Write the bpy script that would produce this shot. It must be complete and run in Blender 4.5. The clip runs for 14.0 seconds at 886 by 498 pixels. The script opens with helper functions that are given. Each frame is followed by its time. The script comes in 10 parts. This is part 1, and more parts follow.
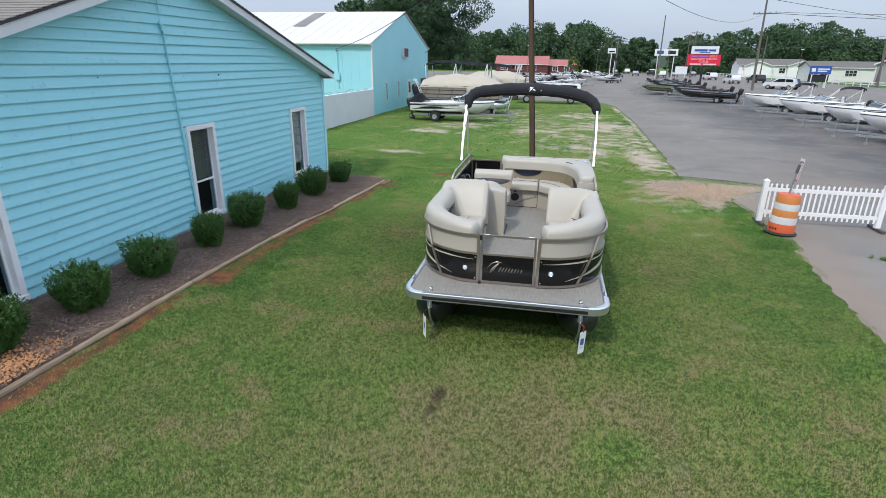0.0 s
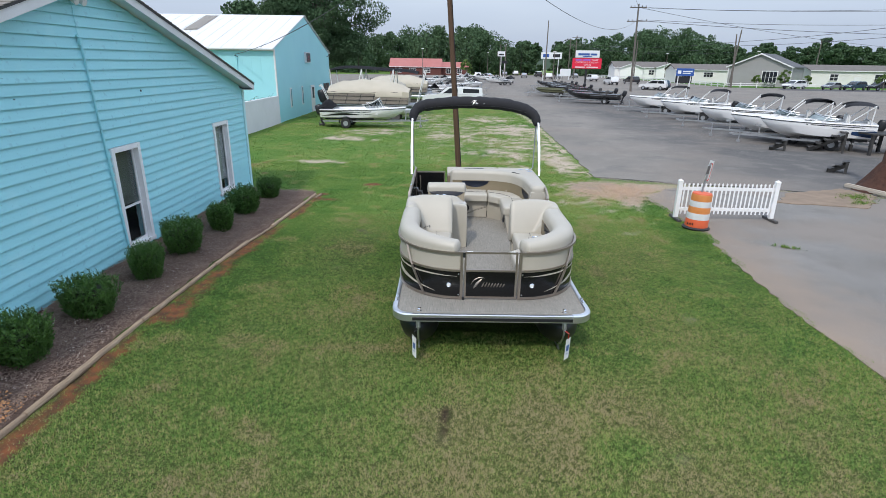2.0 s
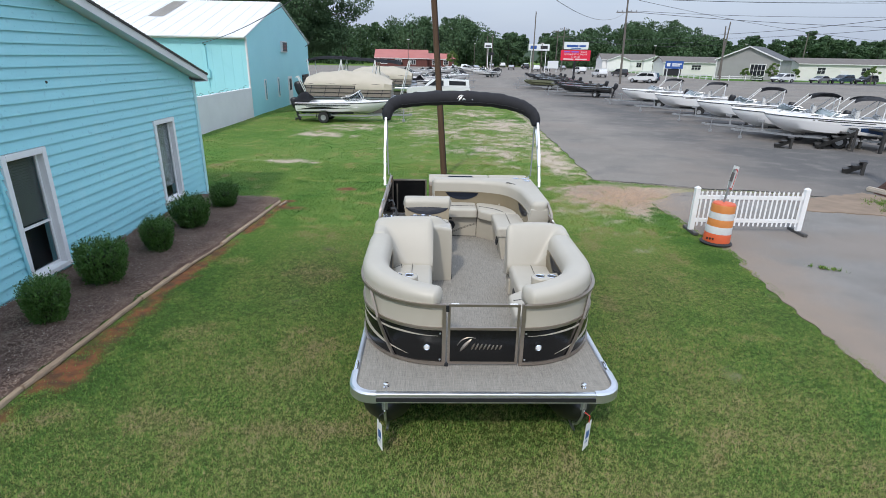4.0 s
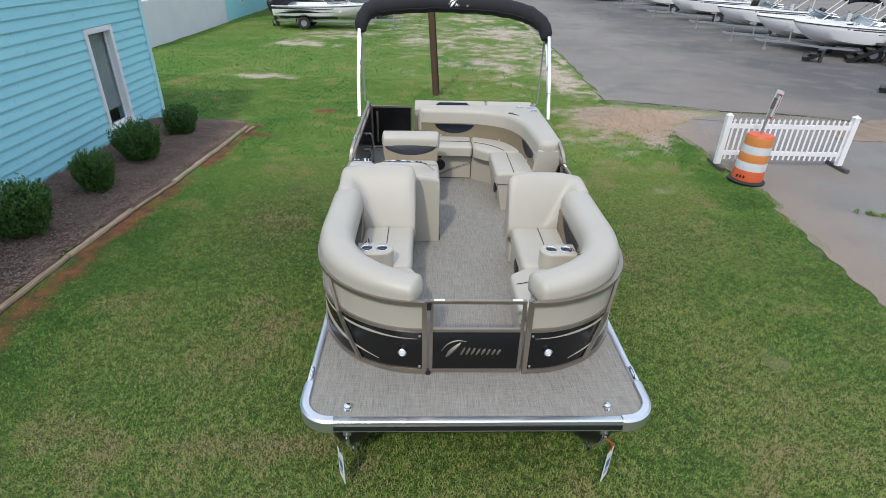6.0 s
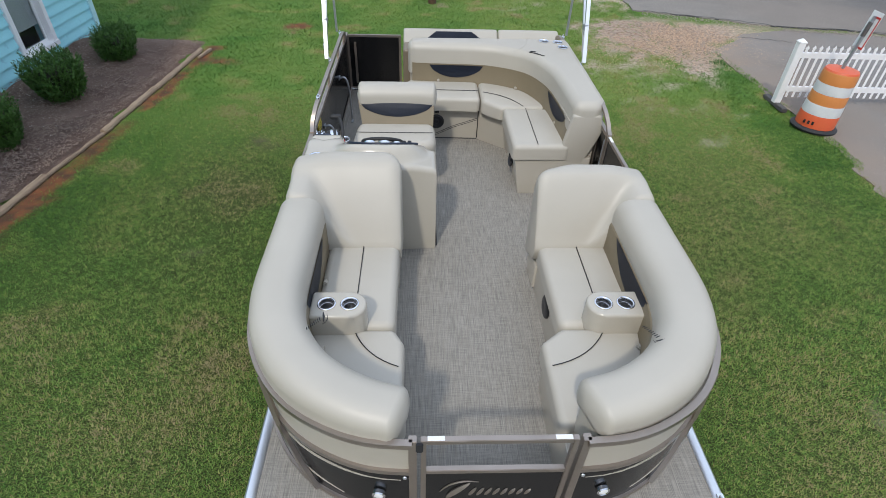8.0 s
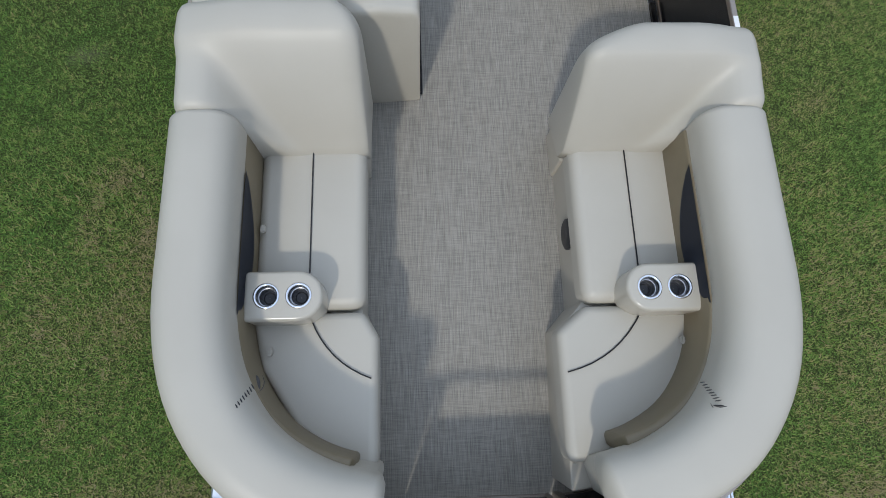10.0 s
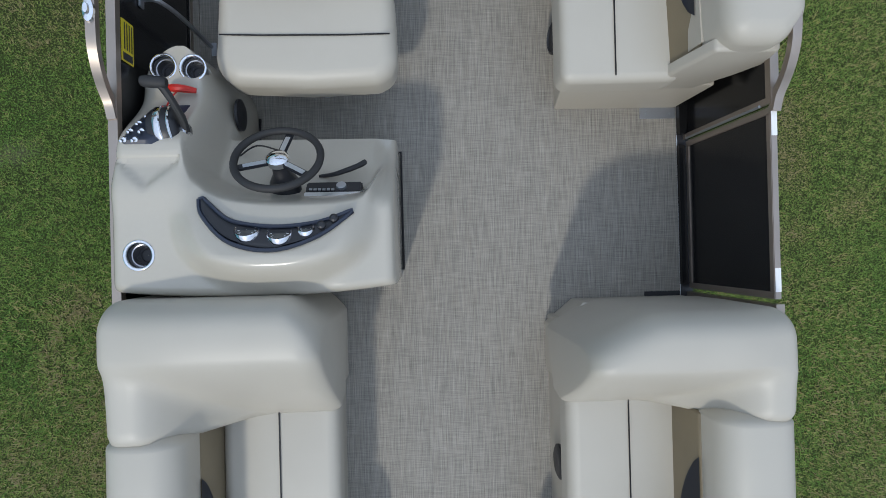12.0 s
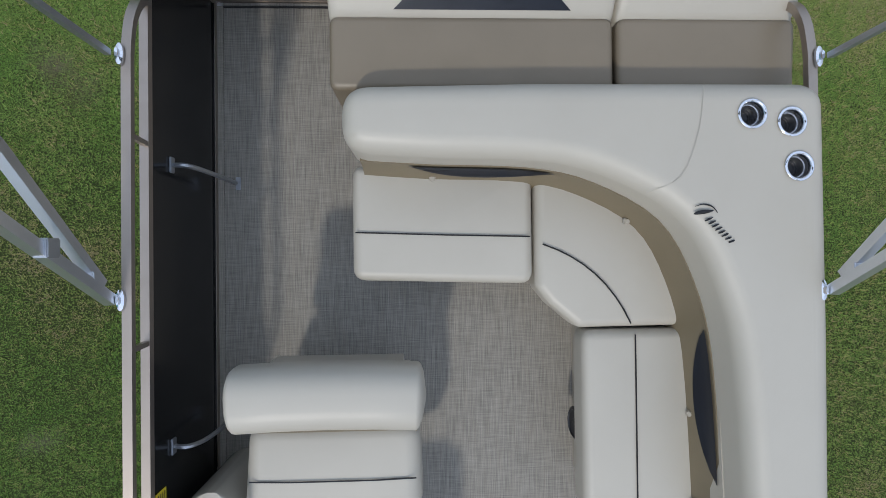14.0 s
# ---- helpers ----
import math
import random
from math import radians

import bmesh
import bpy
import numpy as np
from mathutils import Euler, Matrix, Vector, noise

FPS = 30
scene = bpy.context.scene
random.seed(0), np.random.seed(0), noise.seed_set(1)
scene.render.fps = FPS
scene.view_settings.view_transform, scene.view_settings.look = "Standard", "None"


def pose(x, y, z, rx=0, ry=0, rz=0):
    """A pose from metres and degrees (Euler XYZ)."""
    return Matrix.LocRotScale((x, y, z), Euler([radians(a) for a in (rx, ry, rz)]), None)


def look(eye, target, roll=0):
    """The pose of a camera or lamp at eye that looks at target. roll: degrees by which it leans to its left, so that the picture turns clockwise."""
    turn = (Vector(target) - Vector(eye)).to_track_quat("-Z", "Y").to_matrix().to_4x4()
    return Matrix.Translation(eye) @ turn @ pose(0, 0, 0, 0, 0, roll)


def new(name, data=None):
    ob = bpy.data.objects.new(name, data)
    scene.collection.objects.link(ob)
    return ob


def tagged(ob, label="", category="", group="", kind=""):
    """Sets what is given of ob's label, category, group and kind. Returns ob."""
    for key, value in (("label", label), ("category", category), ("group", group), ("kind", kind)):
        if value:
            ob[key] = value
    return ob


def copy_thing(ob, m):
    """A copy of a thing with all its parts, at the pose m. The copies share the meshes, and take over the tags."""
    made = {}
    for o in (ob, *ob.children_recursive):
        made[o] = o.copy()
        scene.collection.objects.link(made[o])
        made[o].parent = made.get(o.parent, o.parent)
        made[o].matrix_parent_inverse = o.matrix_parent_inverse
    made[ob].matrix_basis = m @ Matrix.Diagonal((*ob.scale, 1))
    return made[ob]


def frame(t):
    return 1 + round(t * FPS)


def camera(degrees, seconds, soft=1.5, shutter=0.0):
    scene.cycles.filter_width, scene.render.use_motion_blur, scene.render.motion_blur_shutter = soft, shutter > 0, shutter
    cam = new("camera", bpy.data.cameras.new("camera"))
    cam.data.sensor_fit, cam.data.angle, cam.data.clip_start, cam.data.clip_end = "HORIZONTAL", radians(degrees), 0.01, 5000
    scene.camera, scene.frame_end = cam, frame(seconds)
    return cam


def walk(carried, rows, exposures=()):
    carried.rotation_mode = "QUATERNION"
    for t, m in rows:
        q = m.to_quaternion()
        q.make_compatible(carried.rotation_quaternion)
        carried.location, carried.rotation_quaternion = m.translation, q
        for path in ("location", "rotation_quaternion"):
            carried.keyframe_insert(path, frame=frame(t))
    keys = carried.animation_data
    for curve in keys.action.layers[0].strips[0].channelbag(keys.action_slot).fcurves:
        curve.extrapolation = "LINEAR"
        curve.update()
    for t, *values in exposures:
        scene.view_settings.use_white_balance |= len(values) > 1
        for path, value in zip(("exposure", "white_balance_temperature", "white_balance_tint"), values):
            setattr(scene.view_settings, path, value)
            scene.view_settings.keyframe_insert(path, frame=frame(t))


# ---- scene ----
cam = camera(79.4, 14.0, soft=0.6)
METRES, EYE, TILT, LEAN, TURN = 13.167, 3.7, 0.0, 0.0, 11.7
ROWS = [
    (0.0, 0.0, 0.0, 0.0, 0.28, -19.49, -0.8),
    (0.5, -0.0214, -0.0194, 0.005, -2.69, -19.41, -0.84),
    (1.0, -0.0487, -0.0378, 0.0099, -5.25, -19.35, -0.87),
    (1.5, -0.0784, -0.0345, 0.015, -8.47, -19.27, -0.81),
    (2.0, -0.084, 0.0089, 0.018, -10.75, -19.17, -0.81),
    (2.5, -0.073, 0.0561, 0.0185, -11.26, -19.13, -0.85),
    (2.7, -0.0672, 0.0732, 0.0176, -11.42, -19.15, -0.88),
    (3.75, -0.0497, 0.1453, 0.0135, -12.0, -19.45, -1.03),
    (4.3, -0.0418, 0.176, 0.0107, -12.25, -20.95, -1.12),
    (4.8, -0.0352, 0.2026, 0.0093, -12.4, -23.2, -1.2),
    (5.0, -0.0318, 0.2145, 0.0091, -12.42, -24.19, -1.24),
    (5.5, -0.022, 0.2447, 0.0084, -12.46, -26.64, -1.33),
    (6.0, -0.0117, 0.2756, 0.0068, -12.46, -29.14, -1.4),
    (6.5, -0.0019, 0.3093, 0.0051, -12.47, -31.59, -1.48),
    (7.0, 0.0048, 0.346, 0.0038, -12.48, -34.07, -1.52),
    (7.5, 0.0111, 0.3847, 0.0021, -12.62, -36.61, -1.56),
    (8.0, 0.0204, 0.4231, 0.0016, -12.67, -39.23, -1.59),
    (8.5, 0.0274, 0.458, 0.0004, -12.68, -43.38, -1.71),
    (8.7, 0.0303, 0.472, 0.0004, -12.68, -46.9, -1.8),
    (9.75, 0.0495, 0.5465, 0.0016, -12.67, -68.7, -2.3),
    (10.8, 0.0688, 0.6198, 0.003, -12.66, -89.6, -2.77),
    (11.0, 0.0724, 0.6334, 0.0022, -12.62, -89.8, -2.77),
    (11.5, 0.0816, 0.6676, -0.0016, -12.43, -89.75, -2.7),
    (12.0, 0.0906, 0.7011, -0.0043, -12.26, -89.72, -2.66),
    (12.5, 0.0987, 0.7345, -0.0042, -12.07, -89.68, -2.59),
    (13.0, 0.1039, 0.7713, -0.0029, -11.87, -89.61, -2.52),
    (13.5, 0.1076, 0.8088, -0.0011, -11.68, -89.55, -2.42),
    (14.0, 0.1133, 0.8468, -0.0003, -11.49, -89.43, -2.33),
]
EXPOSURES = [(0.0, 0.0, 6500, 10), (4.0, -0.02, 6550, 10), (6.5, -0.1, 6600, 10), (8.5, -0.19, 6550, 10), (10.8, -0.44, 6350, 8), (12.5, -0.39, 6370, 8.5), (14.0, -0.45, 6450, 10)]
walk(cam, [(t, pose(0, 0, EYE, TILT, LEAN, TURN) @ pose(METRES * x, METRES * y, METRES * z, 90 + pitch, roll, yaw)) for t, x, y, z, yaw, pitch, roll in ROWS], EXPOSURES)

# ---- light: hazy summer sky and a veiled sun ----
SUN_TO = Vector((0.22, 0.63, -0.72)).normalized()
world = bpy.data.worlds.new("sky")
scene.world = world
world.use_nodes = True
wn, wl = world.node_tree.nodes, world.node_tree.links
sky = wn.new("ShaderNodeTexSky")
sky.sky_type, sky.sun_disc = "NISHITA", False
sky.sun_elevation = math.asin(-SUN_TO.z)
sky.sun_rotation = math.atan2(-SUN_TO.x, -SUN_TO.y)
sky.dust_density, sky.air_density = 3.0, 1.2
scale_sky = wn.new("ShaderNodeMix")
scale_sky.data_type, scale_sky.blend_type = "RGBA", "MULTIPLY"
scale_sky.inputs["Factor"].default_value = 1.0
scale_sky.inputs["B"].default_value = (0.11, 0.11, 0.11, 1)
wl.new(sky.outputs["Color"], scale_sky.inputs["A"])
w_co = wn.new("ShaderNodeTexCoord")
w_map = wn.new("ShaderNodeMapping")
w_map.inputs["Scale"].default_value = (1, 1, 4)
cloud = wn.new("ShaderNodeTexNoise")
cloud.inputs["Scale"].default_value, cloud.inputs["Detail"].default_value = 1.6, 5
wl.new(w_co.outputs["Generated"], w_map.inputs["Vector"])
wl.new(w_map.outputs["Vector"], cloud.inputs["Vector"])
ramp = wn.new("ShaderNodeValToRGB")
ramp.color_ramp.elements[0].position, ramp.color_ramp.elements[1].position = 0.3, 0.75
ramp.color_ramp.elements[0].color, ramp.color_ramp.elements[1].color = (0.46, 0.56, 0.76, 1), (0.62, 0.71, 0.86, 1)
wl.new(cloud.outputs["Fac"], ramp.inputs["Fac"])
# a veiled sky grows brighter towards the zenith
up = wn.new("ShaderNodeSeparateXYZ")
wl.new(w_co.outputs["Generated"], up.inputs[0])
grow = wn.new("ShaderNodeMapRange")
grow.inputs["From Min"].default_value, grow.inputs["From Max"].default_value = 0.0, 1.0
grow.inputs["To Min"].default_value, grow.inputs["To Max"].default_value = 1.0, 2.6
wl.new(up.outputs["Z"], grow.inputs["Value"])
lift = wn.new("ShaderNodeMix")
lift.data_type, lift.blend_type = "RGBA", "MULTIPLY"
lift.inputs["Factor"].default_value = 1.0
wl.new(ramp.outputs["Color"], lift.inputs["A"])
wl.new(grow.outputs["Result"], lift.inputs["B"])
veil = wn.new("ShaderNodeMix")
veil.data_type = "RGBA"
veil.inputs["Factor"].default_value = 0.8
wl.new(scale_sky.outputs["Result"], veil.inputs["A"])
wl.new(lift.outputs["Result"], veil.inputs["B"])
wl.new(veil.outputs["Result"], wn["Background"].inputs["Color"])
wn["Background"].inputs["Strength"].default_value = 1.0
sun = new("sun", bpy.data.lights.new("sun", "SUN"))
sun.data.energy, sun.data.angle, sun.data.color = 2.0, radians(3.5), (1.0, 0.95, 0.87)
sun.matrix_world = look((0, 0, 30), Vector((0, 0, 30)) + SUN_TO)


# ---- helpers for materials and meshes ----
def mat(name, c, c2=None, rough=0.6, metal=0.0, scale=6.0, fine=120.0, bump=0.15, dist=0.003, spec=0.5, coat=0.0, mixin=0.5, stretch=(1, 1, 1), island=0.0, per_object=0.0):
    """A surface of two scales of variation: broad stains and fine grain with relief."""
    m = bpy.data.materials.new(name)
    m.use_nodes = True
    n, l = m.node_tree.nodes, m.node_tree.links
    b = n["Principled BSDF"]
    co = n.new("ShaderNodeTexCoord")
    mp = n.new("ShaderNodeMapping")
    mp.inputs["Scale"].default_value = stretch
    l.new(co.outputs["Object"], mp.inputs["Vector"])
    big, small = n.new("ShaderNodeTexNoise"), n.new("ShaderNodeTexNoise")
    big.inputs["Scale"].default_value, big.inputs["Detail"].default_value = scale, 6
    small.inputs["Scale"].default_value, small.inputs["Detail"].default_value = fine, 3
    l.new(mp.outputs["Vector"], big.inputs["Vector"])
    l.new(mp.outputs["Vector"], small.inputs["Vector"])
    mix = n.new("ShaderNodeMix")
    mix.data_type = "RGBA"
    c2 = c2 or tuple(v * 0.82 for v in c)
    mix.inputs["A"].default_value, mix.inputs["B"].default_value = (*c, 1), (*c2, 1)
    add = n.new("ShaderNodeMath")
    add.operation = "MULTIPLY_ADD"
    add.inputs[1].default_value = mixin
    l.new(small.outputs["Fac"], add.inputs[0])
    half = n.new("ShaderNodeMath")
    half.operation = "MULTIPLY_ADD"
    half.inputs[1].default_value, half.inputs[2].default_value = 1.6, -0.3 - 0.5 * mixin
    l.new(big.outputs["Fac"], half.inputs[0])
    l.new(half.outputs[0], add.inputs[2])
    last = add
    if island or per_object:
        extra = n.new("ShaderNodeMath")
        extra.operation = "MULTIPLY_ADD"
        extra.inputs[1].default_value = island or per_object
        src = n.new("ShaderNodeNewGeometry").outputs["Random Per Island"] if island else n.new("ShaderNodeObjectInfo").outputs["Random"]
        l.new(src, extra.inputs[0])
        l.new(add.outputs[0], extra.inputs[2])
        last = extra
    last.use_clamp = True
    l.new(last.outputs[0], mix.inputs["Factor"])
    l.new(mix.outputs["Result"], b.inputs["Base Color"])
    rr = n.new("ShaderNodeMath")
    rr.operation = "MULTIPLY_ADD"
    rr.inputs[1].default_value, rr.inputs[2].default_value = 0.25 * rough, rough * 0.88
    l.new(big.outputs["Fac"], rr.inputs[0])
    l.new(rr.outputs[0], b.inputs["Roughness"])
    b.inputs["Metallic"].default_value = metal
    b.inputs["Specular IOR Level"].default_value = spec
    b.inputs["Coat Weight"].default_value = coat
    b.inputs["Coat Roughness"].default_value = 0.08
    if bump:
        bp = n.new("ShaderNodeBump")
        bp.inputs["Strength"].default_value, bp.inputs["Distance"].default_value = bump, dist
        l.new(small.outputs["Fac"], bp.inputs["Height"])
        l.new(bp.outputs["Normal"], b.inputs["Normal"])
    return m


def finish(name, bm, material, parent=None, label="", smooth=35):
    """Links a bmesh as one mesh object, under a thing or a part where parent is given."""
    me = bpy.data.meshes.new(name)
    bmesh.ops.recalc_face_normals(bm, faces=bm.faces)
    bm.to_mesh(me)
    bm.free()
    for mm in material if isinstance(material, (list, tuple)) else [material]:
        me.materials.append(mm)
    if smooth:
        me.polygons.foreach_set("use_smooth", [True] * len(me.polygons))
        me.set_sharp_from_angle(angle=radians(smooth))
    ob = new(name, me)
    if parent is not None:
        ob.parent = parent
    if label:
        ob["label"] = label
    return ob


def part(name, bm, material, parent, label="", smooth=35):
    return finish(name, bm, material, parent, label, smooth)


def empty(name, m=None, label="", category="", group="", kind=""):
    ob = new(name)
    ob.empty_display_size = 0.2
    if m is not None:
        ob.matrix_world = m
    return tagged(ob, label, category, group, kind)


def B():
    return bmesh.new()


def add_mesh(bm, verts, faces, mi=0):
    vs = [bm.verts.new(v) for v in verts]
    out = []
    for f in faces:
        try:
            fc = bm.faces.new([vs[i] for i in f])
            fc.material_index = mi
            out.append(fc)
        except ValueError:
            pass
    return vs, out


def box(bm, x0, x1, y0, y1, z0, z1, bev=0.0, seg=2, mi=0, m=None):
    vs, fs = add_mesh(bm, [(x, y, z) for z in (z0, z1) for y in (y0, y1) for x in (x0, x1)],
                      [(0, 2, 3, 1), (4, 5, 7, 6), (0, 1, 5, 4), (2, 6, 7, 3), (0, 4, 6, 2), (1, 3, 7, 5)], mi)
    if m is not None:
        for v in vs:
            v.co = m @ v.co
    if bev:
        es = {e for f in fs for e in f.edges}
        bmesh.ops.bevel(bm, geom=list(es), offset=bev, segments=seg, affect="EDGES", clamp_overlap=True)
    return bm


def prism(bm, outline, z0, z1, bev=0.0, seg=3, mi=0):
    """An upright slab over an outline in plan. bev: radius by which its corners and top edge are rounded;"""
    pts = [Vector(p) for p in outline]
    if sum(a.x * c.y - c.x * a.y for a, c in zip(pts, pts[1:] + pts[:1])) < 0:
        pts = pts[::-1]
    if bev:
        out, n = [], len(pts)
        for i, p in enumerate(pts):
            a, c = pts[i - 1], pts[(i + 1) % n]
            da, dc = (a - p), (c - p)
            turn = da.normalized().angle(-dc.normalized(), 0)
            if turn < 0.35:
                out.append(p)
                continue
            k = min(bev * math.tan(turn / 2) * 1.3, da.length * 0.48, dc.length * 0.48)
            e, f = p + da.normalized() * k, p + dc.normalized() * k
            for q in range(seg + 1):
                t = q / seg
                out.append((1 - t) ** 2 * e + 2 * t * (1 - t) * p + t * t * f)
        pts = out
    n = len(pts)
    nrm = []
    for i, p in enumerate(pts):
        d1, d2 = (p - pts[i - 1]).normalized(), (pts[(i + 1) % n] - p).normalized()
        m = Vector((-(d1 + d2).y, (d1 + d2).x))
        m = m.normalized() if m.length > 1e-6 else Vector((-d1.y, d1.x))
        nrm.append(m / max(0.5, m.dot(Vector((-d1.y, d1.x)))))
    levels = [(0.0, z0)]
    if bev:
        levels += [(bev * (1 - math.cos(a)), z1 - bev + bev * math.sin(a)) for a in [math.pi / 2 * k / (seg + 1) for k in range(seg + 2)]]
        levels[-1] = (bev * 0.93, z1)
    else:
        levels += [(0.0, z1)]
    rings = [[bm.verts.new((p.x + q.x * d, p.y + q.y * d, z)) for p, q in zip(pts, nrm)] for d, z in levels]
    fs = [bm.faces.new(rings[0][::-1]), bm.faces.new(rings[-1])]
    for a, c in zip(rings, rings[1:]):
        fs += [bm.faces.new((a[i], a[(i + 1) % n], c[(i + 1) % n], c[i])) for i in range(n)]
    for f in fs:
        f.material_index = mi
    return bm


def tube(bm, pts, r, n=8, closed=False, mi=0, square=False, flat=1.0):
    """A round or square bar along a line of points."""
    pts = [Vector(p) for p in pts]
    rings, up = [], None
    k = len(pts)
    if square:
        n = 4
    for i, p in enumerate(pts):
        a = pts[(i - 1) % k] if closed or i else p
        c = pts[(i + 1) % k] if closed or i < k - 1 else p
        d = (c - a).normalized()
        if up is None:
            up = Vector((0, 0, 1)) if abs(d.z) < 0.9 else Vector((0, 1, 0))
        side = d.cross(up).normalized()
        up = side.cross(d).normalized()
        rr = r[i] if isinstance(r, (list, tuple)) else r
        ring = []
        for j in range(n):
            an = 2 * math.pi * (j + (0.5 if square else 0)) / n
            q = rr * (math.sqrt(2) if square else 1)
            ring.append(bm.verts.new(p + side * (q * math.cos(an)) + up * (q * flat * math.sin(an))))
        rings.append(ring)
    for i in range(k if closed else k - 1):
        a, c = rings[i], rings[(i + 1) % k]
        for j in range(n):
            f = bm.faces.new((a[j], a[(j + 1) % n], c[(j + 1) % n], c[j]))
            f.material_index = mi
    if not closed:
        for ring in (rings[0][::-1], rings[-1]):
            f = bm.faces.new(ring)
            f.material_index = mi
    return bm


def sweep(bm, path, profile, mi=0, ends=0.0, zs=None):
    """Runs an upright profile of (offset to the left, height) along a line in plan. ends: length over which both ends round off."""
    path = [Vector((x, y, 0)) for x, y in path]
    k, n = len(path), len(profile)
    cs = sum(s for s, _ in profile) / n
    cz = sum(z for _, z in profile) / n
    stations = [(path[i], i, 1.0, 0.0) for i in range(k)]
    if ends:
        first, last = [], []
        for q in (0.0, 0.3, 0.6, 0.85):
            sc = math.sqrt(max(0.02, 1 - (1 - q) ** 2))
            first.append((path[0], 0, sc, -ends * (1 - q)))
            last.append((path[-1], k - 1, sc, ends * (1 - q)))
        stations = first + stations + last[::-1]
    rings = []
    for p, i, sc, along in stations:
        d = (path[min(i + 1, k - 1)] - path[max(i - 1, 0)]).normalized()
        side = Vector((-d.y, d.x, 0))
        dz = zs[i] if zs else 0
        rings.append([bm.verts.new(p + d * along + side * (cs + (s - cs) * sc) + Vector((0, 0, cz + (z - cz) * sc + dz))) for s, z in profile])
    for a, c in zip(rings, rings[1:]):
        for j in range(n):
            f = bm.faces.new((a[j], a[(j + 1) % n], c[(j + 1) % n], c[j]))
            f.material_index = mi
    for ring in (rings[0][::-1], rings[-1]):
        f = bm.faces.new(ring)
        f.material_index = mi
    return bm


def lathe(bm, profile, m=None, n=24, mi=0, cap=True):
    """Turns a profile of (radius, height) about z, then moves it by m."""
    m = m or Matrix()
    rings = [[bm.verts.new(m @ Vector((r * math.cos(2 * math.pi * j / n), r * math.sin(2 * math.pi * j / n), z))) for j in range(n)] for r, z in profile]
    for a, c in zip(rings, rings[1:]):
        for j in range(n):
            f = bm.faces.new((a[j], a[(j + 1) % n], c[(j + 1) % n], c[j]))
            f.material_index = mi
    if cap:
        for ring in (rings[0][::-1], rings[-1]):
            f = bm.faces.new(ring)
            f.material_index = mi
    return bm


def torus(bm, R, r, m=None, n=32, k=8, mi=0):
    m = m or Matrix()
    return tube(bm, [m @ Vector((R * math.cos(2 * math.pi * i / n), R * math.sin(2 * math.pi * i / n), 0)) for i in range(n)], r, k, True, mi)


def smooth_line(pts, n=6):
    """A curve through the points."""
    pts = [Vector(p) for p in pts]
    out = []
    for i in range(len(pts) - 1):
        a, b, c, d = pts[max(i - 1, 0)], pts[i], pts[i + 1], pts[min(i + 2, len(pts) - 1)]
        for j in range(n):
            t = j / n
            out.append(0.5 * ((2 * b) + (c - a) * t + (2 * a - 5 * b + 4 * c - d) * t * t + (3 * b - a - 3 * c + d) * t ** 3))
    return [tuple(p) for p in out + [pts[-1]]]


def offset_line(path, d):
    """The line moved to its left by d."""
    out = []
    for i, (x, y) in enumerate(path):
        a, c = path[max(i - 1, 0)], path[min(i + 1, len(path) - 1)]
        t = Vector((c[0] - a[0], c[1] - a[1])).normalized()
        out.append((x - t.y * d, y + t.x * d))
    return out


def cut(ob, cutters):
    """Cuts the shapes of the bmeshes out of ob's mesh."""
    for bm in cutters:
        me = bpy.data.meshes.new("cutter")
        bmesh.ops.recalc_face_normals(bm, faces=bm.faces)
        bm.to_mesh(me)
        bm.free()
        tool = new("cutter", me)
        tool.parent = ob.parent
        md = ob.modifiers.new("cut", "BOOLEAN")
        md.operation, md.solver, md.object = "DIFFERENCE", "EXACT", tool
        bpy.context.view_layer.update()
        made = bpy.data.meshes.new_from_object(ob.evaluated_get(bpy.context.evaluated_depsgraph_get()))
        ob.modifiers.clear()
        ob.data = made
        bpy.data.objects.remove(tool)


def mirror_x(pts):
    return [(-p[0], *p[1:]) for p in pts]


class Lattice:
    """Smooth random values over the plan."""

    def __init__(self, seed):
        self.g = np.random.RandomState(seed).rand(256, 256)

    def __call__(self, x, y, size):
        x, y = np.asarray(x) / size + 500.3, np.asarray(y) / size + 500.7
        i, j = np.floor(x).astype(int), np.floor(y).astype(int)
        u, v = x - i, y - j
        u, v = u * u * (3 - 2 * u), v * v * (3 - 2 * v)
        g = self.g
        i, j, i1, j1 = i % 256, j % 256, (i + 1) % 256, (j + 1) % 256
        return (g[i, j] * (1 - u) + g[i1, j] * u) * (1 - v) + (g[i, j1] * (1 - u) + g[i1, j1] * u) * v


# ---- materials ----
VINYL = mat("cream vinyl", (0.455, 0.425, 0.36), (0.415, 0.385, 0.325), 0.45, scale=2.5, fine=600, bump=0.12, dist=0.0006)
VINYL_SIDE = mat("cream panel", (0.43, 0.395, 0.33), (0.40, 0.37, 0.31), 0.4, scale=3, fine=400, bump=0.05, dist=0.0005)
TAN = mat("tan vinyl", (0.205, 0.165, 0.102), (0.175, 0.142, 0.088), 0.5, scale=4, fine=500, bump=0.15, dist=0.0006)
NAVY = mat("navy vinyl", (0.016, 0.022, 0.04), (0.022, 0.03, 0.05), 0.38, scale=5, fine=500, bump=0.1, dist=0.0006)
PIPING = mat("black piping", (0.012, 0.012, 0.014), rough=0.5, fine=300, bump=0.05)
BLACK_PANEL = mat("black gloss panel", (0.005, 0.005, 0.006), (0.009, 0.009, 0.009), 0.2, scale=3, fine=200, bump=0.0, spec=0.35)
